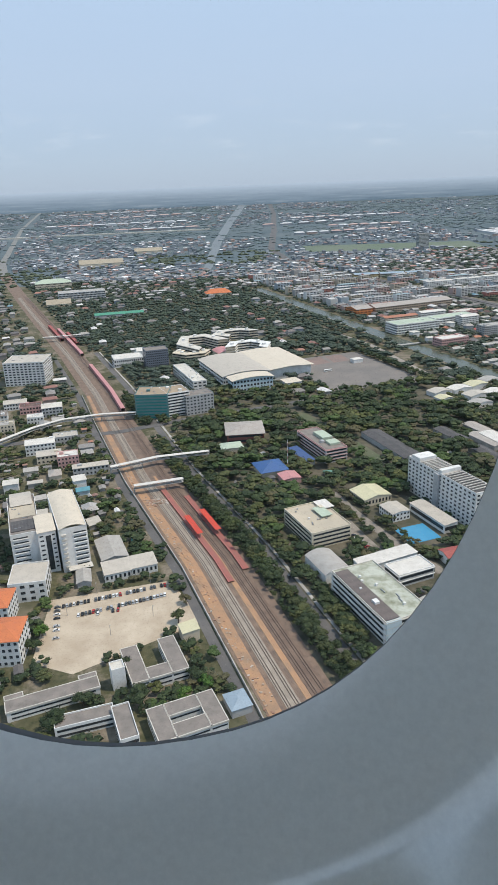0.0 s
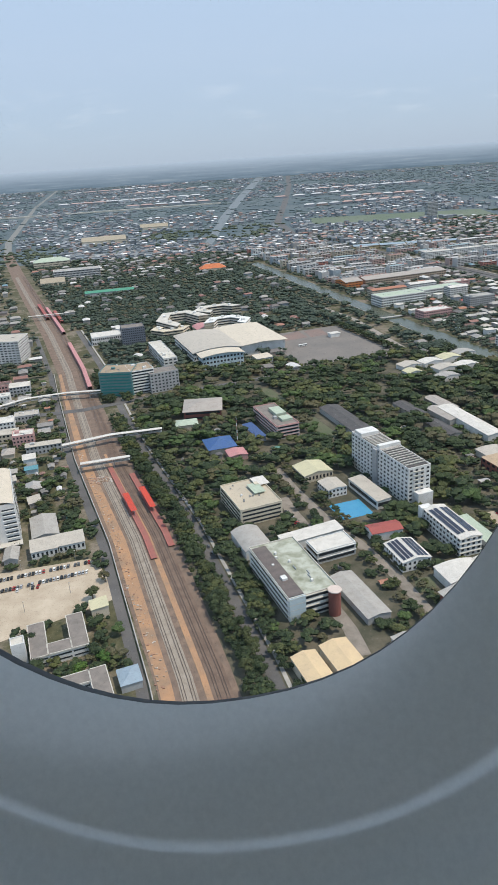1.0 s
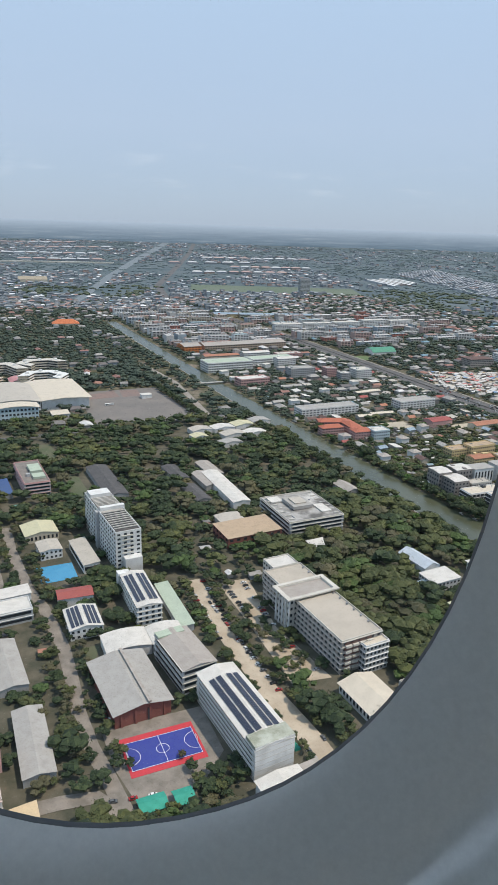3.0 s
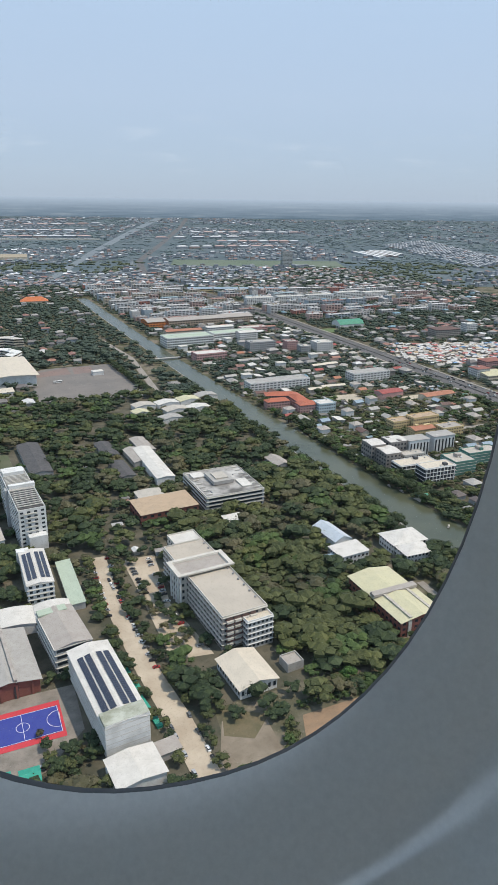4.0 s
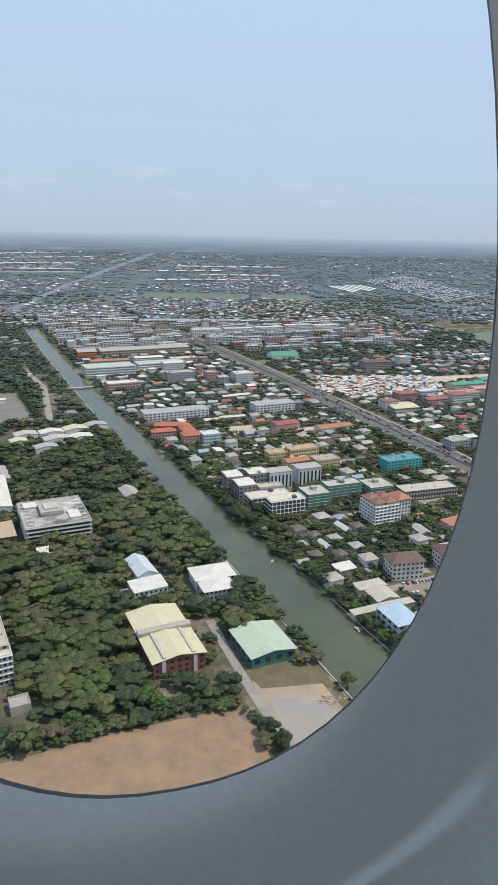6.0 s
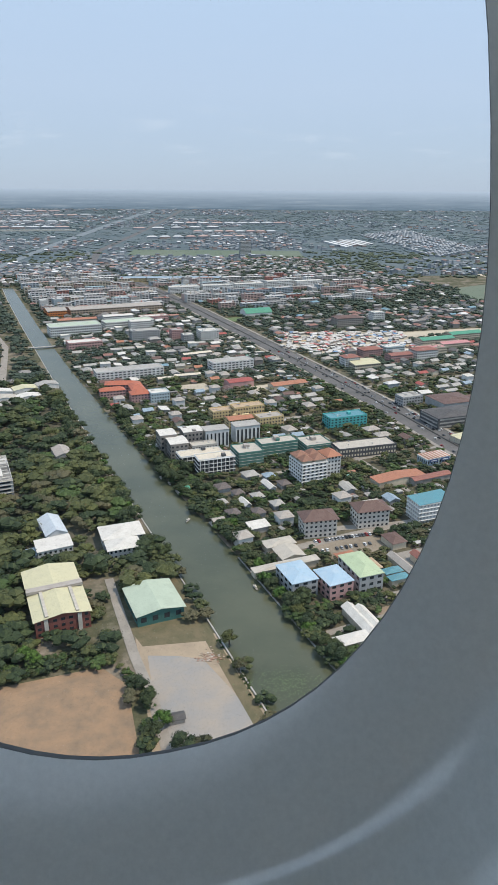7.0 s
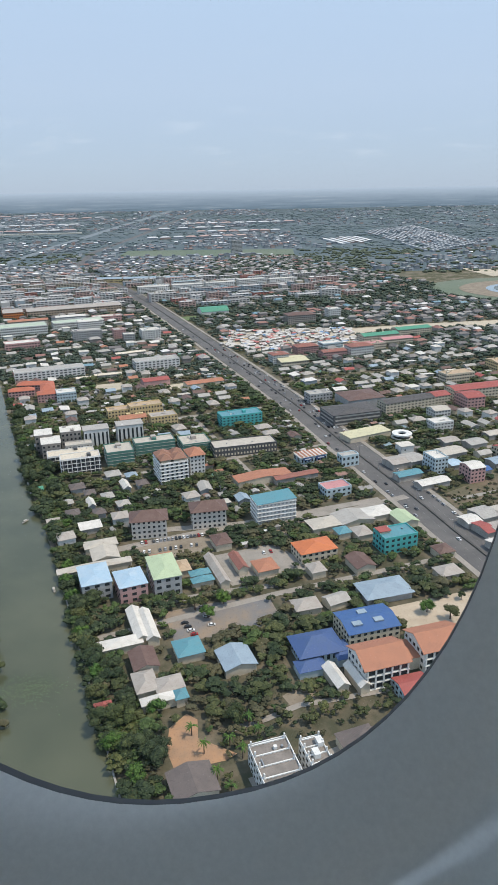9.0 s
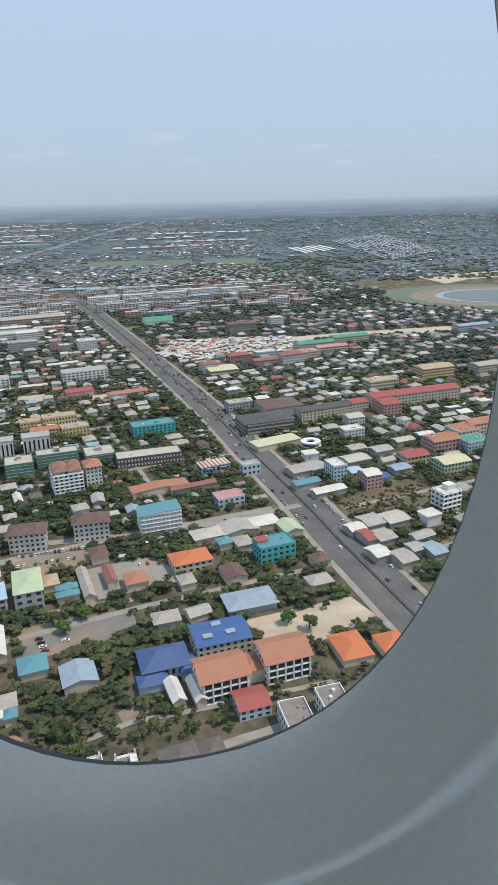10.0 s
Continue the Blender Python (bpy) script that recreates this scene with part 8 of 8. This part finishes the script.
# rows of an estate of terraced houses
spots = []
for r in range(15):
    for c in range(22):
        u, w = r / 14, c / 21
        x = 809 + 215 * u + (-21 - 50 * u) * w
        y = 2051 + 259 * u - (667 + 70 * u) * w
        if rnd.random() < 0.84:
            spots.append((x, y, 5.5, 20, 3.4, 4, 1.6))
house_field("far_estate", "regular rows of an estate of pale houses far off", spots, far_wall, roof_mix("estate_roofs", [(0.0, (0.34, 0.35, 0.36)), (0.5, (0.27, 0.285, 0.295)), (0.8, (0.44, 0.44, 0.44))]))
FAR_GRASS = surface("far_grass", (0.105, 0.14, 0.09), (0.14, 0.165, 0.115), 0.9, 0.01)
patch("far_field", [(170, 1438), (519, 1372), (535, 1533), (176, 1570)], 0.3, FAR_GRASS, "long flat green field far off", "field", False)
patch("far_sand_plot", [(749, 1093), (761, 988), (813, 1033), (900, 1060), (905, 1138)], 0.3, SAND, "bare orange-sandy plot far off", "lot", False)


def oval(name, x, y, rx, ry, z, material, label, category):
    patch(name, [(x + rx * math.cos(2 * math.pi * i / 40), y + ry * math.sin(2 * math.pi * i / 40)) for i in range(40)], z, material, label, category, False)


oval("reservoir_meadow", 770, 850, 150, 125, 0.20, FAR_GRASS, "open green meadow round a reservoir", "field")
oval("reservoir_bank", 775, 852, 108, 92, 0.45, DUST, "brown earth bank round a reservoir", "bank")
oval("reservoir_ring", 780, 852, 80, 64, 0.65, SLATE_ROOF, "pale concrete ring of a reservoir", "bank")
oval("reservoir", 782, 852, 72, 57, 0.85, WATER, "grey reservoir water", "water")
# haze put into the far water colour, paler and bluer than WATER
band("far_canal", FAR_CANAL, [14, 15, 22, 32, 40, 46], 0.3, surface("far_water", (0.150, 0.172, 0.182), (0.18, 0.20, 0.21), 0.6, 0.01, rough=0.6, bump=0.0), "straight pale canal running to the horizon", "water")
band("far_road", [(-900, 2160), (-300, 2230), (-40, 2260)], 12, 4.0, PALE_CONCRETE, "pale raised road far off", "road", 4.0)

# the plain's blue-grey is haze mixed into the soil colour
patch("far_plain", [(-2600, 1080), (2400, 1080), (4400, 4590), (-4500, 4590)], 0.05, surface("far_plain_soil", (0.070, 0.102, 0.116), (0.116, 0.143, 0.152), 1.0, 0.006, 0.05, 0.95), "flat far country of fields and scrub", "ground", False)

# the mass of trees, near quarters first
rnd = np.random.default_rng(11)
# the "dusty" heap takes farther trees, whose leaf colour carries haze
masses = {"dark": [], "olive": [], "fresh": [], "dry": [], "dusty": []}
far_q, mid_q = [], []


def crown_quads(x, y, r, h, leaves, size):
    k = 0 if y < 240 else (9 if y < 330 else (6 if y < 430 else (4 if y < 700 else 2)))
    if r < 1.75:
        k = min(k or 4, 4)
    c, rr = crown_shape(rnd, r, h, k)
    rr = rr * {0: 1.0, 9: 1.05, 6: 1.2, 4: 1.4, 2: 1.75}[k]
    q = np.concatenate([lumps(rnd, c, rr, 0.68, coarse=True), leaf_cloud(rnd, c, rr, leaves, size, 0.68)])
    return q + np.array([x, y, 0])


p = -250.0
while p < 900:
    q = 20.0
    while q < 1120:
        wood = 45 < p < 335 and q < 620
        x, y = grid(p + rng.uniform(-1.8, 1.8), q + rng.uniform(-1.8, 1.8))
        if y > 100 and -0.36 * y - 30 < x < 410 + 0.48 * y and (x - 775) ** 2 / 20000 + (y - 852) ** 2 / 14000 > 1:
            d = zone_density(x, y)
            gap = noise.noise(Vector((x * 0.03, y * 0.03, 0.7)))
            if rng.random() < (d + 0.7 * gap) * (0.74 if wood else 1.0) and is_free(x, y, 0.0):
                forest = 228 < p < 320 and 95 < q < 240
                if forest:
                    big = rng.uniform(0.7, 1.75)
                elif wood:
                    big = rng.choice((rng.uniform(0.6, 0.9), rng.uniform(0.9, 1.3), rng.uniform(1.15, 1.4))) + 0.3 * max(0.0, noise.noise(Vector((x * 0.02, y * 0.02, 5.0))))
                else:
                    big = rng.uniform(0.5, 1.05) + 0.4 * max(0.0, noise.noise(Vector((x * 0.02, y * 0.02, 5.0))))
                if not is_free(x, y, 1.6):
                    big = min(big, 0.75)
                r, h = 3.3 * big * (1.3 if y > 470 or wood else 1.18), (4.4 if wood else 3.9) * big * rng.uniform(0.8, 1.3)
                if y < 330 and SINGLE[0] < 262 and rng.random() < 0.12:
                    tree(x, y, rng.choice((0, 1, 2, 3, 4, 6)))
                else:
                    leaves, size = (110, 0.18) if y < 240 else ((70, 0.23) if y < 330 else ((46, 0.32) if y < 430 else ((16, 0.5) if y < 700 else (5, 0.7))))
                    tone = rng.random() + 0.5 * noise.noise(Vector((x * 0.05, y * 0.05, 9.0)))
                    dry = (0.07 if p < 345 else 0.16) + 0.08 * forest
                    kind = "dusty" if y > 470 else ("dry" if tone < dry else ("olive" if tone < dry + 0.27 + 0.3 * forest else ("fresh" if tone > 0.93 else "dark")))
                    masses[kind].append(crown_quads(x, y, r, h, int(leaves * big), size * big ** 0.5))
        q += (5.3 if wood else 4.4) if q < 300 else (5.6 if q < 420 else 7.0)
    p += 5.2
for x, y in ((134.6, 226), (137, 219), (138.6, 211), (140.6, 204), (143.5, 197), (146.5, 190), (149.5, 183), (152, 176), (155.5, 168), (158, 160), (150.5, 222), (156, 196), (161, 186), (146, 214), (165, 148), (163, 155), (120, 228), (122, 216), (127, 206)):
    k = rng.uniform(0.6, 1.1)
    masses[rng.choice(("dark", "olive", "fresh"))].append(crown_quads(x, y, 2.4 * k, 3.4 * k, 150, 0.17))
# trees lining the campus lanes and the sheds beside them
for line, offs in (([(102, 141.7), (97.1, 151.8), (92.4, 165.2), (87.8, 183.3), (83.5, 198.3), (73.2, 223.1), (65.8, 235.6), (52.8, 268.9), (45.9, 291.5)], (-3.6, 3.4, 5.6)), ([(72.5, 172), (76, 160), (80, 146), (84, 134)], (-4.0, -6.5)), ([(86, 172), (90, 158), (94, 146)], (-1.5, -3.8)),
                   ([(112, 126), (128, 130), (134, 140)], (-1.0, 2.4)), ([(124, 148), (130, 134)], (3.0,)), (CAMPUS_LANE, (-4.6, 4.8)), ([(140, 236), (150, 208), (160, 182)], (0.0, 4.0))):
    for off in offs:
        for x, y in finer(beside(line, off), 3.0):
            if rng.random() < 0.72:
                k = rng.uniform(0.6, 1.2)
                masses[rng.choice(("dark", "olive", "olive", "dry", "dark"))].append(crown_quads(x + rng.uniform(-0.8, 0.8), y + rng.uniform(-1.2, 1.2), 2.0 * k, 3.2 * k, 120, 0.16))
# tall banana plants and scrub along the edge of the earth field, low hedges by the lanes
for x0, y0, x1, y1, n, r, h in ((190, 149.5, 248, 166, 70, 1.3, 2.0), (192, 153, 246, 170, 60, 1.7, 2.6), (250, 166, 262, 150, 16, 1.4, 2.0), (299, 122, 282, 172, 40, 0.45, 0.5), (262, 112, 262, 148, 14, 1.5, 2.2), (184, 128, 187, 150, 16, 1.6, 2.2)):
    for i in range(n):
        t = rng.random()
        masses[rng.choice(("fresh", "fresh", "olive", "dark"))].append(crown_quads(x0 + (x1 - x0) * t + rng.uniform(-1, 1), y0 + (y1 - y0) * t + rng.uniform(-1, 1), r * rng.uniform(0.7, 1.2), h * rng.uniform(0.7, 1.2), 70, 0.15))
for off, r, step in ((15.2, 2.6, 3.2), (17.8, 2.9, 3.4), (25.8, 2.6, 3.6), (28.6, 3.0, 4.0), (12.9, 1.5, 4.0)):
    for x, y in finer(beside(RAIL[:6], off), step):
        if y < 470 and not 372 < y < 402 and rng.random() < 0.86:
            k = rng.uniform(0.7, 1.25)
            masses[rng.choice(("dark", "dark", "dark", "olive"))].append(crown_quads(x + rng.uniform(-0.7, 0.7), y + rng.uniform(-1, 1), r * k, 3.8 * k, 150 if y < 260 else 80, 0.2 if y < 260 else 0.28))
for i in range(300):
    q = rng.uniform(0, 300)
    x, y = grid((347.2 if q < 160 else 343.2) + rng.uniform(0.5, 13) * rng.random(), q)
    if y > 105 and is_free(x, y, 0.0):
        k = rng.uniform(0.6, 1.25)
        masses[rng.choice(("dark", "dark", "fresh", "olive"))].append(crown_quads(x, y, 2.7 * k, 3.4 * k, 110 if y < 260 else 70, 0.2))
p = 350.0
while p < 500:
    q = -12.0
    while q < 300:
        x, y = grid(p + rng.uniform(-1.4, 1.4), q + rng.uniform(-1.4, 1.4))
        if y > 105 and rng.random() < 0.85 + 0.5 * noise.noise(Vector((x * 0.05, y * 0.05, 2.0))) and is_free(x, y, -0.3):
            k = rng.uniform(0.6, 1.7)
            masses[rng.choice(("dark", "olive", "olive", "fresh", "dry", "dry") if y < 160 else ("dark", "dark", "olive", "fresh", "dry"))].append(crown_quads(x, y, (1.15 if y < 160 else 1.5) * k, 2.0 * k, 34, 0.2))
        q += 3.4
    p += 3.4
p = 508.0
while p < 625:
    q = 40.0
    while q < 270:
        x, y = grid(p + rng.uniform(-1.6, 1.6), q + rng.uniform(-1.6, 1.6))
        if rng.random() < 0.62 + 0.5 * noise.noise(Vector((x * 0.04, y * 0.04, 6.0))) and is_free(x, y, -0.3):
            k = rng.uniform(0.7, 1.5)
            masses[rng.choice(("dark", "dark", "olive", "dry"))].append(crown_quads(x, y, 1.4 * k, 1.8 * k, 26, 0.24))
        q += 4.4
    p += 4.4
for i in range(170):
    x, y = rng.uniform(278, 342), rng.uniform(238, 300)
    if is_free(x, y, 0.0):
        k = rng.uniform(0.6, 1.25)
        masses[rng.choice(("dark", "dark", "olive", "fresh"))].append(crown_quads(x, y, 2.3 * k, 3.6 * k, 90, 0.2))
for i in range(150):
    x, y = grid(rng.uniform(352, 440), rng.uniform(415, 478))
    if is_free(x, y, 0.5):
        k = rng.uniform(0.7, 1.3)
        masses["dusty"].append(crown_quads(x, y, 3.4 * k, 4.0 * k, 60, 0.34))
for i in range(260):
    x, y = rng.uniform(448, 494), rng.uniform(251, 279)
    k = rng.uniform(0.5, 1.3)
    if 262 + (x - 447) * 0.4 > y and y > 249 + max(0, x - 476) * 0.5:
        masses[rng.choice(("dry", "dry", "olive", "dark"))].append(crown_quads(x, y, 0.9 * k, 0.8 * k, 16, 0.2))
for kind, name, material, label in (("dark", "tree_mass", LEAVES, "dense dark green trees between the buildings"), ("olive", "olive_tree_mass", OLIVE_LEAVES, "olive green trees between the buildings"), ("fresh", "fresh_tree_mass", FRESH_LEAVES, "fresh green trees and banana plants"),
                                    ("dry", "dry_tree_mass", DRY_LEAVES, "thin brownish dry-season trees and scrub"), ("dusty", "dusty_tree_mass", HAZED_LEAVES, "green trees of the farther town, greyed with haze colour")):
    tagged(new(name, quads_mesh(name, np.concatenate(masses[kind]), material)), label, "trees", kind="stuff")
pr = random.Random(3)
for i in range(11000):
    y = 1050 + 3800 * pr.random() ** 1.4
    x = pr.uniform(-0.40 * y - 60, 410 + 0.49 * y)
    n1 = (noise.noise(Vector((x * 0.0030, y * 0.0016, 3.0))) + 0.5 * noise.noise(Vector((x * 0.008, y * 0.004, 8.0))))
    if (n1 > 0.02 and pr.random() < 0.72) or (n1 < -0.34 and pr.random() < 0.5) or kept_open(x, y):
        continue
    k = 1.0 + (y - 1000) / 1500
    if y > 4550:
        continue
    r = 4.2 * k * pr.uniform(0.5, 1.6)
    n = 3 if y < 1600 else 2
    c = np.stack([x + rnd.normal(size=n) * r * 1.5, y + rnd.normal(size=n) * r * 1.2, np.full(n, 0.8)], 1)
    clump = lumps(rnd, c, r * rnd.uniform(0.5, 1.2, n), (0.32 if y > 1500 else 0.5) / k, coarse=True)
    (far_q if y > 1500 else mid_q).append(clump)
tagged(new("mid_woods", quads_mesh("mid_woods", np.concatenate(mid_q), HAZED_LEAVES)), "scattered trees at the far edge of the town", "trees", kind="stuff")
tagged(new("far_woods", quads_mesh("far_woods", np.concatenate(far_q), HAZED_FAR_LEAVES)), "hazy far trees and woods", "trees", kind="stuff")


# ---- along the canal, the market and the streets ----
spots = []
for i in range(420):
    x, y = rng.uniform(360, 480), rng.uniform(545, 632)
    if y < 545 + (x - 392) * -0.7 and x < 392:
        continue
    spots.append((x, y, rng.uniform(3, 5.5), rng.uniform(2.5, 3.5), 1.5, 18 + rng.choice((0, 90)), 0.7))
house_field("market_stalls", "crowded market stalls under white, pink and blue awnings", spots, mid_wall, roof_mix("stall_roofs", [(0.0, (0.55, 0.52, 0.48)), (0.4, (0.40, 0.36, 0.32)), (0.62, (0.45, 0.15, 0.13)), (0.74, (0.62, 0.60, 0.58)), (0.9, (0.16, 0.28, 0.45)), (0.95, (0.5, 0.35, 0.2))]))


def canal_hut(x, y, rot, roof_mat, label):
    e = thing("canal_hut", x, y, 0, rot, label, "house", "canal huts")
    part("deck", boxes("deck", TAUPE_ROOF, (-3.2, -2.4, 0.55, 3.2, 2.4, 0.7)), e)
    part("wall", boxes("wall", CREAM, (-2.2, -1.7, 0.7, 2.2, 1.7, 2.3)), e)
    part("roof", roof_mesh("gable", 4.6, 3.6, 2.3, 1.0, 0.4, roof_mat), e)
    for i in (-2.9, 0, 2.9):
        for j in (-2.1, 2.1):
            bit("stilt", BARK, e, i, j, 0.25, 0.2, 0.2, 0.8)


for x, y, m, t in ((254.1, 333.7, WHITE_ROOF, "a white"), (243, 365, GREY_ROOF, "a grey"), (228.5, 408, RED_ROOF, "a red"), (220.6, 430, RED_ROOF, "a red"), (269.5, 279, GREEN_ROOF, "a faded green"), (208, 462, TAUPE_ROOF, "a brown"), (283, 247, TAUPE_ROOF, "a brown"), (193, 505, GREY_ROOF, "a grey")):
    canal_hut(x + 3.0, y + 1.0, 18, m, "stilted wooden hut under " + t + " roof at the canal edge")


def boat(x, y, rot):
    e = thing("boat", x, y, 0.05, rot, "narrow wooden boat moored on the canal", "boat", "boats")
    v = [(-1.8, 0, 0.35), (-1.2, -0.4, 0.3), (1.2, -0.4, 0.3), (1.9, 0, 0.42), (1.2, 0.4, 0.3), (-1.2, 0.4, 0.3), (-1.5, 0, 0.0), (1.5, 0, 0.0)]
    part("hull", meshed("hull", v, [(0, 1, 6), (1, 2, 7, 6), (2, 3, 7), (3, 4, 7), (4, 5, 6, 7), (5, 0, 6), (0, 5, 4, 3, 2, 1)], TAUPE_ROOF), e)
    part("awning", boxes("awning", PALE_ROOF, (-0.8, -0.38, 0.85, 0.8, 0.38, 0.9)), e)


for x, y, r in ((262, 297, 105), (266, 290, 110), (236, 379, 105), (274, 252, 60), (296, 200, 108)):
    boat(x, y, r)
rv, rf = [], []
for i in range(160):
    x, y = 279 + rng.gauss(0, 1.6), 164.5 + rng.gauss(0, 1.3)
    s1 = rng.uniform(0.15, 0.5)
    o = len(rv)
    rv += [(x + a * s1 + rng.uniform(-0.1, 0.1), y + b * s1, c * s1) for a, b, c in box_verts(-0.6, -0.5, -0.3, 0.6, 0.5, 0.6)]
    rf += [tuple(k + o for k in q) for q in BOX_FACES]
for x, y in finer(beside(RAIL[:5], -9.5), 0.8):
    x, y = x + rng.gauss(0, 1.1), y + rng.gauss(0, 0.8)
    s1 = rng.uniform(0.15, 0.5)
    if not 150 < y < 330:
        continue
    o = len(rv)
    rv += [(x + a * s1, y + b * s1 + rng.uniform(-0.1, 0.1), 0.15 + c * s1 * 0.8) for a, b, c in box_verts(-0.8, -0.5, -0.3, 0.8, 0.5, 0.5)]
    rf += [tuple(k + o for k in q) for q in BOX_FACES]
for i in range(240):
    x, y = -36 + rng.gauss(0, 2.0), 291 + rng.gauss(0, 1.6)
    s1, z1 = rng.uniform(0.3, 0.8), max(0.1, 1.3 - 0.45 * math.hypot(x + 36, y - 291))
    o = len(rv)
    rv += [(x + a * s1, y + b * s1, z1 + c * s1 * 0.6) for a, b, c in box_verts(-0.8, -0.6, -0.5, 0.8, 0.6, 0.4)]
    rf += [tuple(k + o for k in q) for q in BOX_FACES]
tagged(new("rubble_heap", meshed("rubble_heap", rv, rf, roof_mix("rubble", [(0.0, (0.36, 0.28, 0.21)), (0.45, (0.30, 0.17, 0.115)), (0.85, (0.48, 0.44, 0.39))]))), "broken rubble beside the tracks and a gravel lot", "rubble", kind="stuff")
building("lot_shack", 269.4, 140.1, 4.0, 2.6, 10, 1.6, TAUPE_ROOF, DARK_ROOF, "small dark shack on the gravel lot", roof="gable", rise=0.6)
wq = []
for i in range(500):
    x, y = 299 + rng.gauss(0, 5.0), 152 + rng.gauss(0, 3.0)
    a = rng.uniform(0, 6.28)
    w = rng.uniform(0.08, 0.22)
    wq.append([(x + w * math.cos(a + k), y + w * math.sin(a + k), 0.09) for k in (0, 1.57, 3.14, 4.71)])
tagged(new("water_weed", quads_mesh("water_weed", np.array(wq), WATER_WEED)), "thin raft of green water weed on the canal", "water weed", kind="stuff")


def street_lamp(x, y, rot):
    e = thing("street_lamp", x, y, 0, rot, "tall grey street lamp with two arms", "street lamp", "street lamps")
    bit("pole", STEEL, e, 0, 0, 2.5, 0.14, 0.14, 5.0)
    for s in (-1, 1):
        bit("arm", STEEL, e, s * 0.6, 0, 4.95, 1.2, 0.08, 0.08)
        bit("lamp_head", PALE_CONCRETE, e, s * 1.2, 0, 4.9, 0.5, 0.18, 0.1)


for x, y in [p for p in finer(HIGHWAY, 17) if 150 < p[1] < 620]:
    street_lamp(x, y, 18)
for x, y in ((-60, 203), (-43, 190), (-30, 200), (-52, 216), (-33, 221)):
    e = thing("light_pole", x, y, 0, 0, "slim grey light pole on the parking lot", "light pole", "light poles")
    bit("pole", STEEL, e, 0, 0, 2.2, 0.12, 0.12, 4.4)
    bit("lamp_head", PALE_CONCRETE, e, 0.2, 0, 4.4, 0.5, 0.2, 0.1)
mast = thing("radio_mast", 27.5, 322.0, 0, 0, "tall red and white lattice mast", "mast")
for i in range(9):
    bit("mast_section", TILE_RED if i % 2 else WHITE, mast, 0, 0, 0.9 + 1.8 * i, 0.5 - 0.03 * i, 0.5 - 0.03 * i, 1.8)


# the last distance, up to the horizon: a glowing sheet with haze painted in
def distance():
    m, n, l, b = nodes_of("far_distance")
    at = n.new("ShaderNodeTexCoord").outputs["Object"]
    sep = n.new("ShaderNodeSeparateXYZ")
    l.new(at, sep.inputs[0])
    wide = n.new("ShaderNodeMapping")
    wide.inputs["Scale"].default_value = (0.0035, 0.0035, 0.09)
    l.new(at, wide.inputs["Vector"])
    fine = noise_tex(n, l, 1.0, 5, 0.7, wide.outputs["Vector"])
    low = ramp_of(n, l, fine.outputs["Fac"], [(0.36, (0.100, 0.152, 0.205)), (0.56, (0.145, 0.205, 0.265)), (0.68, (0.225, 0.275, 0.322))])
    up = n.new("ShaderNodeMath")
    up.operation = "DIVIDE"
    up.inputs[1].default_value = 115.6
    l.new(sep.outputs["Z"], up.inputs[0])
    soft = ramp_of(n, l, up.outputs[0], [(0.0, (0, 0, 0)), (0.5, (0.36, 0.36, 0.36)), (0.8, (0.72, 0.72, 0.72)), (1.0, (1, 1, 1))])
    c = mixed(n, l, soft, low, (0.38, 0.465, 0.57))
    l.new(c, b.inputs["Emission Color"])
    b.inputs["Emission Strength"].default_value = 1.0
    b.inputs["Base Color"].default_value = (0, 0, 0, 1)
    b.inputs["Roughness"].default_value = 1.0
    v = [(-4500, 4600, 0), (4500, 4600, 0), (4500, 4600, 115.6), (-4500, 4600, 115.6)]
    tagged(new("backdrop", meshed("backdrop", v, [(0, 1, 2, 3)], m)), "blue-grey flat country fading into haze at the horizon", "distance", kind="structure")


distance()
